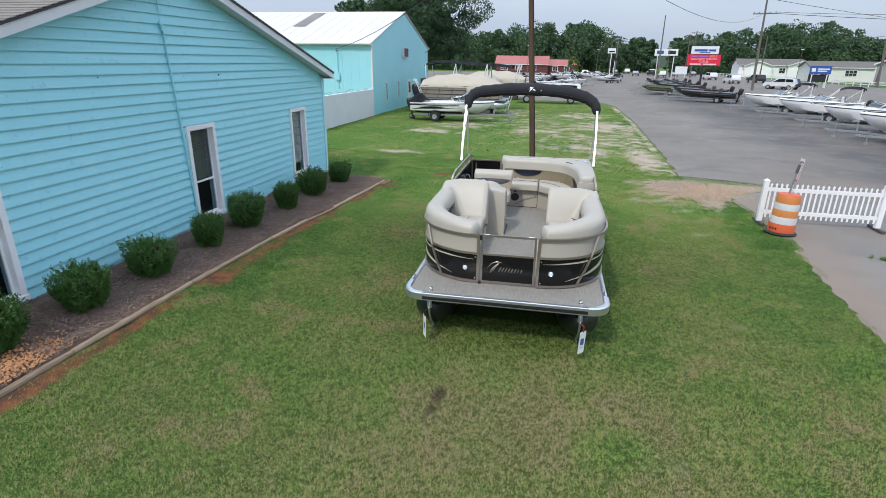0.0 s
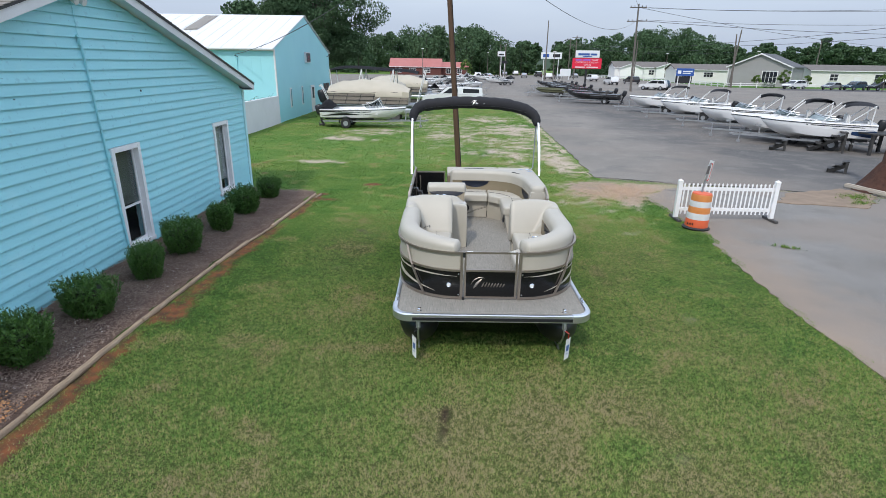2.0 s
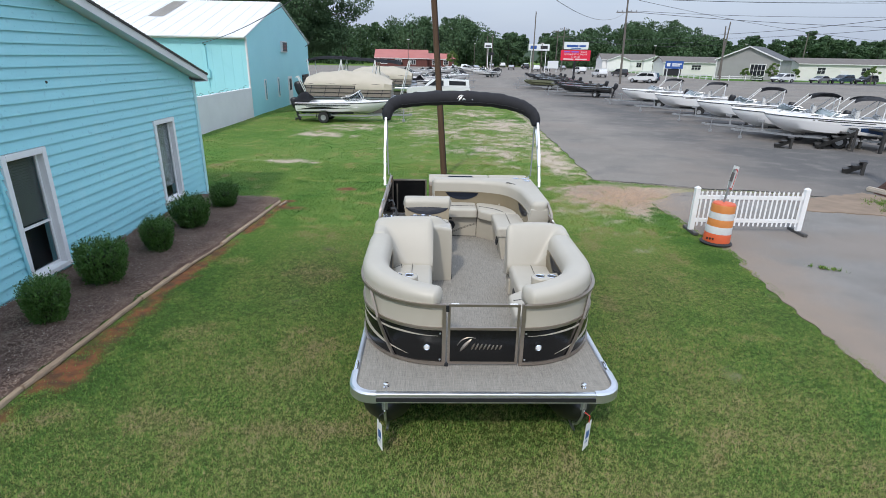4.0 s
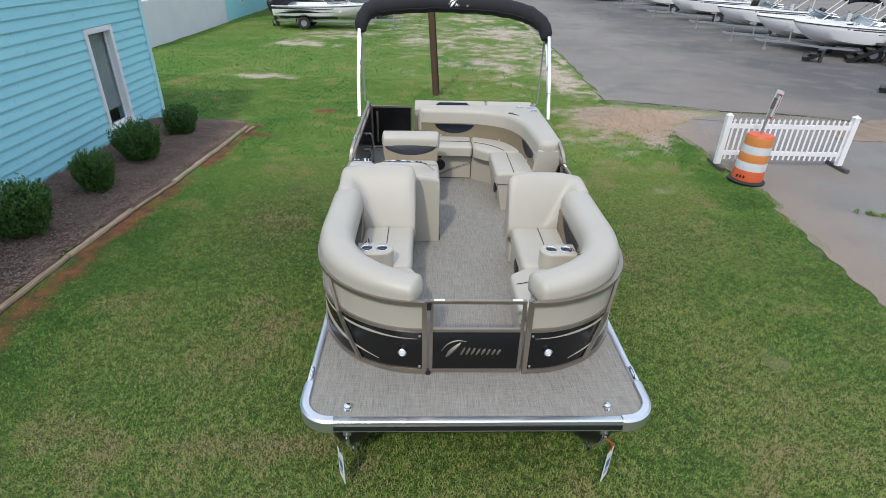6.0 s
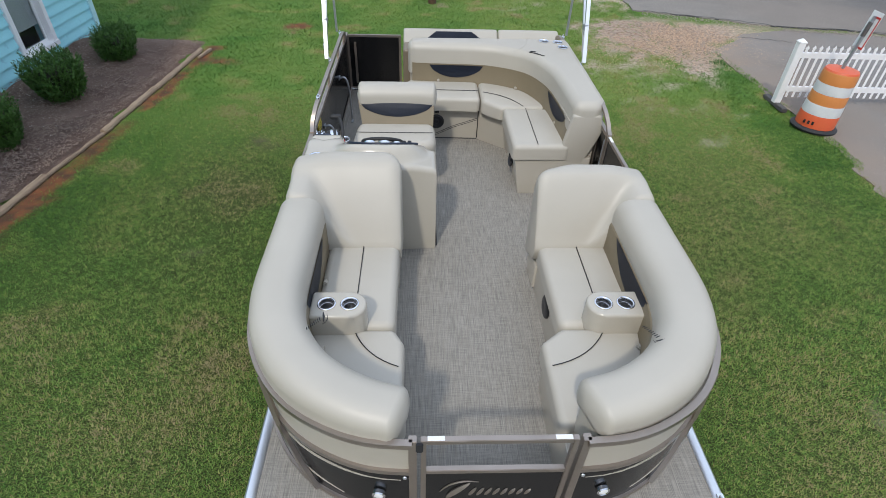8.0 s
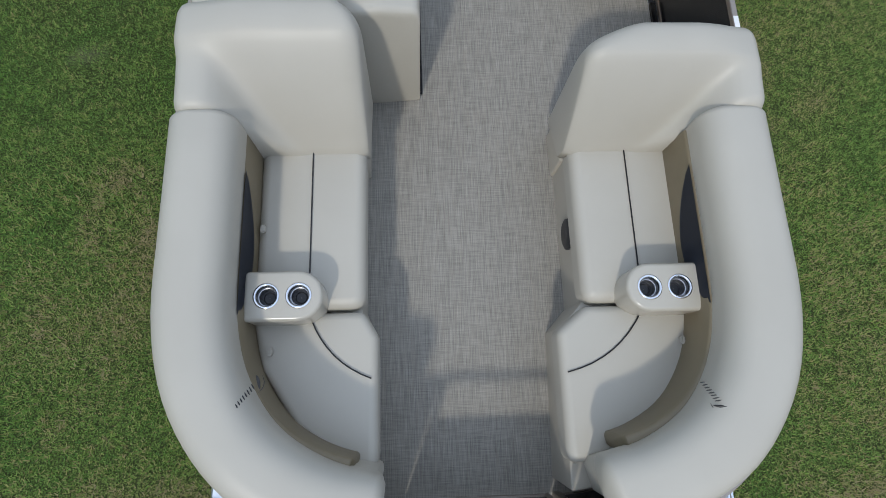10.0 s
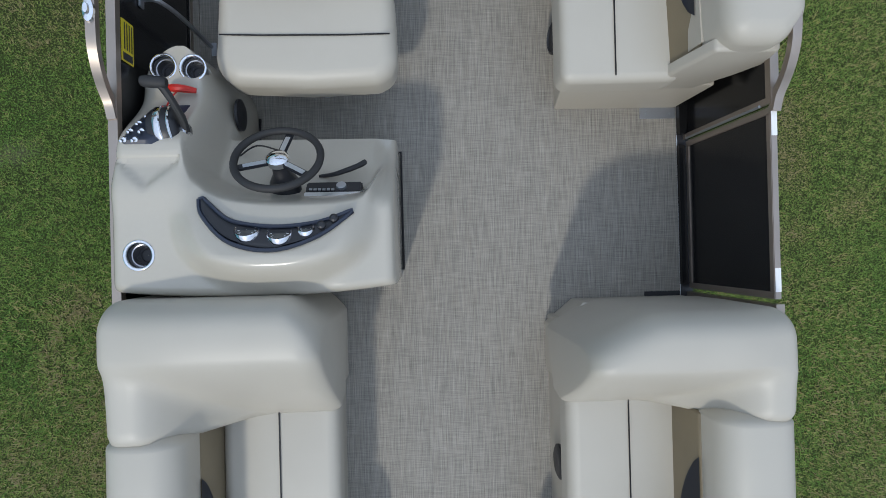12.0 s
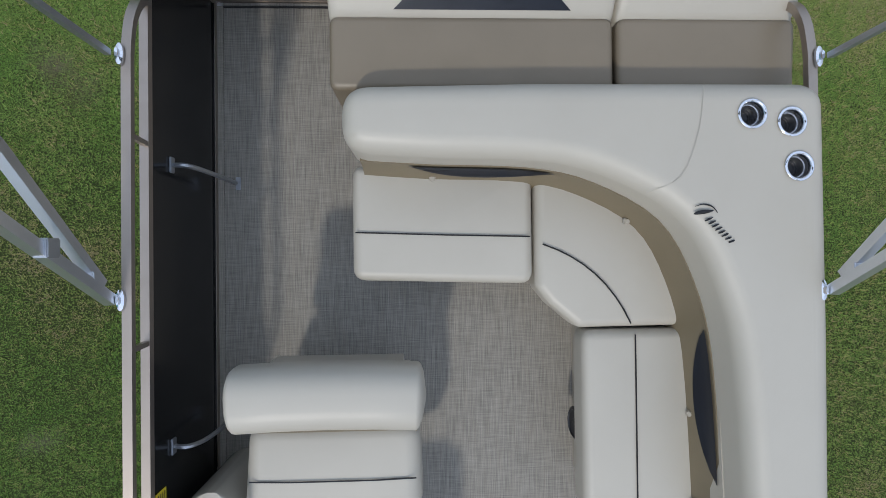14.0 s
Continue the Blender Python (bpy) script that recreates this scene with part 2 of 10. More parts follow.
CHAMPAGNE = mat("champagne anodised rail", (0.39, 0.335, 0.29), (0.33, 0.285, 0.245), 0.38, metal=0.85, scale=8, fine=300, bump=0.03)
ALU = mat("bright aluminium", (0.72, 0.74, 0.77), (0.62, 0.64, 0.67), 0.3, metal=0.9, scale=6, fine=250, bump=0.04)
ALU_DULL = mat("mill aluminium", (0.50, 0.52, 0.55), (0.40, 0.42, 0.45), 0.42, metal=0.9, scale=4, fine=160, bump=0.06)
CHROME = mat("chrome", (0.8, 0.81, 0.83), (0.72, 0.73, 0.75), 0.1, metal=1.0, bump=0.0)
GELCOAT = mat("beige gelcoat", (0.445, 0.412, 0.345), (0.415, 0.386, 0.323), 0.2, scale=2, fine=60, bump=0.0, spec=0.5, coat=0.3)
# darker copy of the cup steel, with the well's shade in its colour
STEEL_SHADED = mat("shaded steel", (0.42, 0.43, 0.45), (0.34, 0.35, 0.37), 0.28, metal=0.9, bump=0.0)
DIAL_GLASS = mat("dial glass", (0.10, 0.10, 0.095), (0.16, 0.16, 0.15), 0.08, scale=20, bump=0.0, spec=0.6)
RUBBER = mat("black rubber", (0.014, 0.014, 0.015), (0.025, 0.025, 0.025), 0.65, fine=200, bump=0.1)
DARK = mat("black plastic", (0.012, 0.013, 0.016), (0.02, 0.02, 0.024), 0.4, fine=300, bump=0.1)
CANVAS = mat("black canvas", (0.010, 0.010, 0.013), (0.022, 0.022, 0.026), 0.85, scale=9, fine=350, bump=0.4, dist=0.004)
RED = mat("red plastic", (0.55, 0.02, 0.012), rough=0.4, bump=0.05)
WHITE = mat("white paint", (0.78, 0.78, 0.77), (0.70, 0.70, 0.69), 0.5, scale=4, fine=120, bump=0.05)
YELLOW = mat("yellow label", (0.75, 0.6, 0.03), rough=0.5, bump=0.0)
LABEL_BLUE = mat("blue label", (0.05, 0.13, 0.33), rough=0.5, bump=0.0)
GLASS_DARK = mat("dark window glass", (0.02, 0.024, 0.028), (0.03, 0.034, 0.04), 0.06, scale=1.5, bump=0.0, spec=0.6)


def weave_material(name, light, dark, tint):
    """Woven vinyl: crossed threads, each of its own shade, with fine relief."""
    m = bpy.data.materials.new(name)
    m.use_nodes = True
    n, l = m.node_tree.nodes, m.node_tree.links
    b = n["Principled BSDF"]
    co = n.new("ShaderNodeTexCoord")

    def threads(sc, detail=2):
        mp = n.new("ShaderNodeMapping")
        mp.inputs["Scale"].default_value = sc
        nz = n.new("ShaderNodeTexNoise")
        nz.inputs["Scale"].default_value, nz.inputs["Detail"].default_value = 1.0, detail
        l.new(co.outputs["Object"], mp.inputs["Vector"])
        l.new(mp.outputs["Vector"], nz.inputs["Vector"])
        return nz.outputs["Fac"]

    def calc(op, a, c, k=None):
        q = n.new("ShaderNodeMath")
        q.operation = op
        for i, v in enumerate((a, c, k)):
            if v is None:
                continue
            if isinstance(v, (int, float)):
                q.inputs[i].default_value = v
            else:
                l.new(v, q.inputs[i])
        return q.outputs[0]

    a, c, broad = threads((300, 7, 1)), threads((10, 290, 1)), threads((2, 1.2, 1), 3)
    tintn = threads((120, 5, 1))
    s = calc("ADD", calc("MULTIPLY_ADD", a, 1.4, -0.7), calc("MULTIPLY_ADD", c, 0.9, -0.45))
    s = calc("ADD", s, calc("MULTIPLY_ADD", broad, 0.12, 0.36))
    cl = n.new("ShaderNodeClamp")
    l.new(s, cl.inputs["Value"])
    mix = n.new("ShaderNodeMix")
    mix.data_type = "RGBA"
    mix.inputs["A"].default_value, mix.inputs["B"].default_value = (*dark, 1), (*light, 1)
    l.new(cl.outputs[0], mix.inputs["Factor"])
    mix2 = n.new("ShaderNodeMix")
    mix2.data_type = "RGBA"
    mix2.inputs["B"].default_value = (*tint, 1)
    l.new(mix.outputs["Result"], mix2.inputs["A"])
    f = calc("MULTIPLY_ADD", tintn, 2.5, -1.2)
    cl2 = n.new("ShaderNodeClamp")
    l.new(f, cl2.inputs["Value"])
    l.new(calc("MULTIPLY", cl2.outputs[0], 0.35), mix2.inputs["Factor"])
    l.new(mix2.outputs["Result"], b.inputs["Base Color"])
    b.inputs["Roughness"].default_value = 0.72
    b.inputs["Specular IOR Level"].default_value = 0.22
    bp = n.new("ShaderNodeBump")
    bp.inputs["Strength"].default_value, bp.inputs["Distance"].default_value = 0.35, 0.0015
    l.new(calc("ADD", a, c), bp.inputs["Height"])
    l.new(bp.outputs["Normal"], b.inputs["Normal"])
    return m


WEAVE = weave_material("woven vinyl floor", (0.39, 0.365, 0.318), (0.15, 0.141, 0.124), (0.29, 0.245, 0.19))


def weather(m, scale, lo, hi, colour, amount, detail=5, ramp_axis=None):
    """Lays stains of a second colour over a material, where a noise lies between lo and hi."""
    n, l = m.node_tree.nodes, m.node_tree.links
    co, nz, mr, mx = n.new("ShaderNodeTexCoord"), n.new("ShaderNodeTexNoise"), n.new("ShaderNodeMapRange"), n.new("ShaderNodeMix")
    nz.inputs["Scale"].default_value, nz.inputs["Detail"].default_value = scale, detail
    l.new(co.outputs["Object"], nz.inputs["Vector"])
    value = nz.outputs["Fac"]
    if ramp_axis:
        sep, ad = n.new("ShaderNodeSeparateXYZ"), n.new("ShaderNodeMath")
        ad.operation = "MULTIPLY_ADD"
        ad.inputs[1].default_value = ramp_axis
        l.new(co.outputs["Object"], sep.inputs[0])
        l.new(nz.outputs["Fac"], ad.inputs[0])
        l.new(sep.outputs[0], ad.inputs[2])
        value = ad.outputs[0]
    mr.inputs["From Min"].default_value, mr.inputs["From Max"].default_value = lo, hi
    mr.inputs["To Max"].default_value = amount
    l.new(value, mr.inputs["Value"])
    mx.data_type = "RGBA"
    mx.inputs["B"].default_value = (*colour, 1)
    b = n["Principled BSDF"]
    l.new(b.inputs["Base Color"].links[0].from_socket, mx.inputs["A"])
    l.new(mr.outputs[0], mx.inputs["Factor"])
    l.new(mx.outputs["Result"], b.inputs["Base Color"])


# ---- ground ----
LA, LB, LC = Lattice(3), Lattice(7), Lattice(11)
ROAD_EDGE = [(4.75, -20), (4.8, 7.9), (4.93, 9.6), (5.1, 11.5), (5.3, 13.2), (5.15, 14.4)]          # lawn against the drive
LOT_EDGE = [(4.3, 19.7), (4.5, 24.8), (4.75, 32), (4.95, 38), (4.9, 51), (3.5, 56), (-6, 58), (-30, 58)]  # lawn against the car park


BED_EDGE = [(-5.99, 0.2), (-5.99, 2.6), (-5.97, 5.0), (-5.94, 7.4), (-5.83, 9.9), (-5.70, 11.4), (-5.54, 12.6), (-5.43, 14.2), (-5.30, 16.1)]   # timbers along the bed


def bed_x(y):
    return np.interp(y, [p[1] for p in BED_EDGE], [p[0] for p in BED_EDGE])


def ell(x, y, cx, cy, rx, ry):
    return np.clip(1.35 - np.hypot((x - cx) / rx, (y - cy) / ry), 0, 1)


def bare(x, y):
    """How bare the soil is: worn patches of the lawn."""
    n = 0.42 * LA(x, y, 0.5) + 0.34 * LB(x, y, 0.17) + 0.24 * LC(x * 0.6, y, 0.3)
    m = np.zeros_like(x)
    for cx, cy, rx, ry, w in ((-1.10, 5.25, 0.10, 0.26, 0.86), (-1.16, 4.85, 0.09, 0.28, 0.80), (-0.35, 5.9, 0.3, 0.6, 0.6), (-0.42, 3.6, 0.14, 0.14, 0.68), (-0.12, 3.63, 0.14, 0.2, 0.74), (0.15, 3.45, 0.15, 0.1, 0.70), (-1.4, 3.4, 0.3, 0.2, 0.64), (0.6, 3.5, 0.4, 0.25, 0.66), (0.75, 5.4, 0.5, 0.4, 0.35),
                              (1.9, 4.4, 0.9, 0.8, 0.35), (3.6, 15.5, 1.4, 1.2, 0.8), (4.2, 17.7, 1.8, 1.9, 1.35), (5.5, 18.2, 1.2, 0.8, 1.2), (2.8, 18.2, 0.9, 0.7, 0.9), (3.0, 17.0, 1.2, 0.9, 0.85), (-3.7, 17.7, 0.45, 0.5, 0.9), (-6.6, 22.0, 1.3, 0.7, 0.9), (-6.9, 29.4, 2.4, 1.6, 0.85),
                              (-1.3, 31, 2.6, 2.8, 0.8), (3.0, 34, 2.4, 6, 0.95), (1.0, 25, 2.6, 1.8, 0.85), (3.6, 23, 1.3, 4.8, 0.95), (-1.5, 23, 1.2, 0.8, 0.6), (-0.76, 19.7, 0.7, 0.5, 0.9), (1.5, 41, 3, 4, 0.85), (-5, 37, 3, 1.5, 0.6),
                              (5.6, 18.0, 2.2, 0.5, 1.25), (9.5, 17.5, 4.0, 0.5, 1.25), (0.5, 33, 7, 11, 0.66), (2.6, 29, 3, 10, 0.78), (-3.5, 41, 6, 6, 0.64), (-5.5, 32.5, 3.5, 2.2, 0.78), (-1.5, 36, 4, 3, 0.7), (1.8, 21, 2.2, 2.5, 0.55), (3.4, 13.5, 1.2, 1.6, 0.5), (2.9, 15.6, 1.4, 1.0, 0.62), (4.5, 16.2, 0.9, 0.9, 1.0), (3.0, 8.0, 0.5, 0.35, 0.4), (-3.9, 7.4, 0.5, 0.4, 0.35), (-3.3, 10.0, 0.3, 0.25, 0.5), (-3.25, 12.3, 0.4, 0.45, 0.52), (-3.5, 11.2, 0.3, 0.25, 0.48), (2.3, 12.6, 0.25, 0.25, 0.5), (-4.9, 15.6, 0.7, 0.3, 0.8), (-5.60, 8.9, 0.28, 2.3, 1.15), (-5.5, 10.9, 0.4, 0.3, 0.8), (2.4, 10.6, 0.3, 0.5, 0.35), (2.6, 13.6, 1.0, 1.2, 0.4)):
        m = np.maximum(m, w * ell(x, y, cx, cy, rx, ry))
    m = np.maximum(m, 0.98 * np.clip(1.15 - np.abs(x - bed_x(y) - 0.16) / 0.30, 0, 1) * (y < 16.4) * (y > -4))
    m = np.maximum(m, 0.85 * np.clip(1.1 - np.abs(x - np.interp(y, [p[1] for p in LOT_EDGE[:5]], [p[0] for p in LOT_EDGE[:5]]) + 0.2) / 0.6, 0, 1) * (y > 18.5) * (y < 51))
    m = np.maximum(m, 0.4 * np.clip(1 - np.abs(x - np.interp(y, [p[1] for p in ROAD_EDGE], [p[0] for p in ROAD_EDGE])) / 0.35, 0, 1) * (y < 15))
    return np.clip((m - 0.55 + (n - 0.5) * 1.35) * 2.2, 0, 1)


def rusty(x, y):
    """Where the bare soil is red clay rather than pale dust."""
    r = np.clip(1.5 - np.abs(x - bed_x(y) - 0.17) / 0.8, 0, 1) * (y < 17) + ell(x, y, -3.7, 17.7, 0.9, 0.9) + 0.42 * ell(x, y, 4.2, 17.6, 2.6, 2.4) + 0.6 * ell(x, y, -0.76, 19.7, 1.2, 1.0) + 0.4 * ell(x, y, -0.3, 3.5, 1.6, 0.7) + ell(x, y, -5, 15.5, 1.5, 1)
    return np.clip(r, 0, 1)


def loam(x, y):
    """Where the bare soil is dark and damp."""
    return np.clip(ell(x, y, -1.12, 5.2, 0.5, 0.9) + ell(x, y, -0.35, 5.9, 0.7, 1.1) + 0.8 * ell(x, y, 0.75, 5.4, 0.9, 0.8) + 1.0 * ell(x, y, -3.3, 11.6, 1.2, 1.8) + 0.6 * ell(x, y, 2.3, 12.6, 0.8, 0.8), 0, 1)


def tone(x, y):
    """How dry the turf is, from lush green (0) to straw (1)."""
    v = 0.35 + 0.24 * (LC(x, y, 3.1) - 0.5) + 0.24 * (LA(x, y, 1.3) - 0.5) + 0.22 * (LB(x, y, 0.4) - 0.5) + 0.10 * (LC(x, y, 0.13) - 0.5)
    for cx, cy, rx, ry, w in ((0.0, 4.9, 0.35, 0.8, 0.35), (0.2, 5.6, 0.4, 0.7, 0.28), (1.25, 5.4, 0.7, 0.6, 0.28), (1.6, 4.2, 0.8, 0.5, 0.30), (-3.0, 8.0, 0.6, 0.6, 0.2), (0.85, 6.0, 0.5, 0.5, 0.2), (2.8, 7.2, 0.9, 0.8, 0.2), (-2.6, 6.6, 0.9, 0.7, 0.12), (-1.1, 4.9, 0.5, 0.8, 0.2), (-0.2, 4.4, 2.6, 1.8, 0.12),
                              (3.0, 12.8, 1.1, 2.2, 0.2), (2.5, 16.0, 1.8, 1.6, 0.15), (0.95, 4.75, 0.4, 0.35, -0.25), (0.5, 5.75, 0.35, 0.35, -0.22), (-1.9, 5.0, 0.9, 0.8, -0.12), (3.5, 11.5, 1.2, 1.5, -0.06), (-3.4, 5.2, 0.8, 0.6, -0.12), (-2.2, 11.5, 0.7, 3.0, -0.16)):
        v = v + w * ell(x, y, cx, cy, rx, ry)
    v = v - 0.17 * np.clip(1.3 - np.abs(x - bed_x(y) - 0.55) / 0.75, 0, 1) * (y < 17) - 0.10 * np.clip((-2.4 - x) / 1.5, 0, 1) * np.clip((y - 7) / 3, 0, 1)
    v = v - 0.20 * np.clip(1.2 - np.abs(x - 4.75) / 0.6, 0, 1) * np.clip((y - 11) / 2, 0, 1) * (y < 17)
    # dry brown flecks here and there, and a drier stretch towards the road end
    v = v + 0.9 * np.clip(LB(x + 9, y, 0.55) * 0.6 + LA(x, y + 5, 0.22) * 0.4 - 0.60, 0, 1) * 2
    return np.clip(v + 0.13 * np.clip((9.5 - y) / 3, 0, 1) + 0.04 * np.clip((y - 12) / 8, 0, 1), 0, 1)


def worn(x, y):
    """Where the turf beside the boat has grown thin."""
    return 0.38 * ell(x, y, -3.3, 11.6, 0.9, 1.6) * (0.5 + LA(x, y, 0.3)) + 0.2 * ell(x, y, -3.1, 9.0, 0.8, 1.0) * LB(x, y, 0.35)


def ground_material():
    m = bpy.data.materials.new("lawn soil")
    m.use_nodes = True
    n, l = m.node_tree.nodes, m.node_tree.links
    b = n["Principled BSDF"]
    co = n.new("ShaderNodeTexCoord")

    def noise_at(s, d=5):
        q = n.new("ShaderNodeTexNoise")
        q.inputs["Scale"].default_value, q.inputs["Detail"].default_value = s, d
        l.new(co.outputs["Object"], q.inputs["Vector"])
        return q.outputs["Fac"]

    def blend(a, c, f, lo=0.0, hi=1.0):
        r = n.new("ShaderNodeMapRange")
        r.inputs["From Min"].default_value, r.inputs["From Max"].default_value = lo, hi
        l.new(f, r.inputs["Value"])
        q = n.new("ShaderNodeMix")
        q.data_type = "RGBA"
        for k, v in (("A", a), ("B", c)):
            if isinstance(v, tuple):
                q.inputs[k].default_value = (*v, 1)
            else:
                l.new(v, q.inputs[k])
        l.new(r.outputs[0], q.inputs["Factor"])
        return q.outputs["Result"]

    tn = n.new("ShaderNodeAttribute")
    tn.attribute_name = "tone"
    green = blend((0.072, 0.165, 0.026), (0.175, 0.200, 0.058), tn.outputs["Fac"], 0.1, 0.85)
    # dark specks: thatch, plus shade between the blades put into the ground colour
    thatch_shade = n.new("ShaderNodeAttribute")
    thatch_shade.attribute_name = "thatch_shade"
    thin = n.new("ShaderNodeMath")
    thin.operation = "MULTIPLY"
    l.new(noise_at(90, 3), thin.inputs[0])
    l.new(thatch_shade.outputs["Fac"], thin.inputs[1])
    green = blend(green, (0.028, 0.038, 0.012), thin.outputs[0], 0.40, 0.62)
    at = n.new("ShaderNodeAttribute")
    at.attribute_name = "soil"
    sep = n.new("ShaderNodeSeparateColor")
    l.new(at.outputs["Color"], sep.inputs[0])
    dust = blend((0.52, 0.435, 0.345), (0.23, 0.175, 0.125), noise_at(16), 0.42, 0.66)
    clay = blend((0.20, 0.076, 0.035), (0.085, 0.046, 0.029), noise_at(5), 0.38, 0.62)
    soil = blend(blend(dust, clay, sep.outputs[1]), blend((0.085, 0.055, 0.036), (0.03, 0.02, 0.014), noise_at(22), 0.4, 0.6), sep.outputs[2])
    l.new(blend(green, soil, sep.outputs[0]), b.inputs["Base Color"])
    b.inputs["Roughness"].default_value = 0.95
    b.inputs["Specular IOR Level"].default_value = 0.15
    bp = n.new("ShaderNodeBump")
    bp.inputs["Strength"].default_value, bp.inputs["Distance"].default_value = 0.6, 0.02
    l.new(noise_at(55, 5), bp.inputs["Height"])
    l.new(bp.outputs["Normal"], b.inputs["Normal"])
    return m


GROUND = ground_material()


def make_ground():
    xs = np.concatenate([np.array([-900, -400, -150, -60, -30, -18]), np.arange(-13, 6.01, 0.12), np.array([8, 14, 25, 60, 150, 400, 900])])
    ys = np.concatenate([np.array([-600, -200, -60, -15, -6]), np.arange(0, 20, 0.12), np.arange(20, 48, 0.3), np.array([52, 58, 70, 100, 160, 300, 600, 1500])])
    X, Y = np.meshgrid(xs, ys)
    near = (np.abs(X) < 14) & (Y > -1) & (Y < 46)
    Z = np.where(near, (LA(X, Y, 1.1) - 0.5) * 0.03 + (LB(X, Y, 0.25) - 0.5) * 0.012, 0.0)
    Z = np.where(X > 4.0, Z * 0.3 - 0.008, Z)
    w, h = len(xs), len(ys)
    verts = np.stack([X.ravel(), Y.ravel(), Z.ravel()], 1)
    idx = np.arange(w * h).reshape(h, w)
    faces = np.stack([idx[:-1, :-1].ravel(), idx[:-1, 1:].ravel(), idx[1:, 1:].ravel(), idx[1:, :-1].ravel()], 1)
    me = bpy.data.meshes.new("ground")
    me.from_pydata(verts.tolist(), [], faces.tolist())
    at = me.color_attributes.new("soil", "FLOAT_COLOR", "POINT")
    col = np.stack([bare(X, Y).ravel(), rusty(X, Y).ravel(), loam(X, Y).ravel(), np.ones(w * h)], 1)
    at.data.foreach_set("color", col.ravel().astype(np.float32))
    tv = me.attributes.new("tone", "FLOAT", "POINT")
    tv.data.foreach_set("value", tone(X, Y).ravel().astype(np.float32))
    # thatch and painted blade shade, weaker with distance, stronger where turf is thin
    tv = me.attributes.new("thatch_shade", "FLOAT", "POINT")
    tv.data.foreach_set("value", (np.clip(1.1 - 0.6 * (Y - 11) / 5, 0.5, 1.1) + 0.2 * worn(X, Y)).ravel().astype(np.float32))
    me.materials.append(GROUND)
    me.polygons.foreach_set("use_smooth", [True] * len(me.polygons))
    tagged(new("ground", me), "mown green lawn with worn dusty and red clay patches", "lawn", kind="structure")


make_ground()


def blade_material(spread):
    m = bpy.data.materials.new("grass blades")
    m.use_nodes = True
    n, l = m.node_tree.nodes, m.node_tree.links
    b = n["Principled BSDF"]
    ge, tn = n.new("ShaderNodeNewGeometry"), n.new("ShaderNodeAttribute")
    tn.attribute_name = "tone"
    r = n.new("ShaderNodeValToRGB")
    e = r.color_ramp.elements
    e[0].position, e[0].color = 0.0, (0.034, 0.092, 0.016, 1)
    e[1].position, e[1].color = 1.0, (0.27, 0.225, 0.115, 1)
    for p, c in ((0.28, (0.084, 0.182, 0.029, 1)), (0.58, (0.178, 0.272, 0.054, 1)), (0.82, (0.27, 0.242, 0.09, 1))):
        q = e.new(p)
        q.color = c
    a = n.new("ShaderNodeMath")
    a.operation = "MULTIPLY_ADD"
    a.inputs[1].default_value = spread
    l.new(ge.outputs["Random Per Island"], a.inputs[0])
    c = n.new("ShaderNodeMath")
    c.operation = "SUBTRACT"
    c.inputs[1].default_value = spread * 0.5 - 0.06
    l.new(tn.outputs["Fac"], c.inputs[0])
    l.new(c.outputs[0], a.inputs[2])
    l.new(a.outputs[0], r.inputs["Fac"])
    l.new(r.outputs["Color"], b.inputs["Base Color"])
    b.inputs["Roughness"].default_value = 0.6
    b.inputs["Specular IOR Level"].default_value = 0.25
    return m


BLADE, BLADE_MID, BLADE_FAR = blade_material(0.68), blade_material(0.5), blade_material(0.2)


def in_lawn(x, y):
    ok = ((x > bed_x(y) + 0.06) & (y <= 16.4)) | ((y > 16.4) & (x > -12.4))
    ok &= np.where(y < 14.4, x < np.interp(y, [p[1] for p in ROAD_EDGE], [p[0] for p in ROAD_EDGE]) + 0.06 + 0.20 * (LB(x, y, 0.3) - 0.3), True)
    ok &= np.where(y >= 19.0, x < np.interp(y, [p[1] for p in LOT_EDGE[:5]], [p[0] for p in LOT_EDGE[:5]]), True)
    ok &= np.where((y >= 14.4) & (y < 19.0), x < np.interp(y, [14.4, 15.4, 16.7, 17.0, 19.0], [5.25, 5.28, 5.2, 4.4, 4.0]), True)
    return ok


def blades(name, x, y, z, an, ln, lean, wd, shade, material):
    """One pointed blade at each place, as a mesh."""
    k = len(x)
    dx, dy = np.cos(an), np.sin(an)
    P = np.empty((k, 3, 3))
    P[:, 0] = np.stack([x - dy * wd / 2, y + dx * wd / 2, z], 1)
    P[:, 1] = np.stack([x + dy * wd / 2, y - dx * wd / 2, z], 1)
    P[:, 2] = np.stack([x + dx * ln * np.sin(lean), y + dy * ln * np.sin(lean), z + ln * np.cos(lean)], 1)
    me = bpy.data.meshes.new(name)
    me.vertices.add(3 * k)
    me.vertices.foreach_set("co", P.ravel())
    me.loops.add(3 * k)
    me.loops.foreach_set("vertex_index", np.arange(3 * k))
    me.polygons.add(k)
    me.polygons.foreach_set("loop_start", np.arange(k) * 3)
    me.update(calc_edges=True)
    tv = me.attributes.new("tone", "FLOAT", "POINT")
    tv.data.foreach_set("value", np.repeat(shade, 3).astype(np.float32))
    me.materials.append(material)
    return me


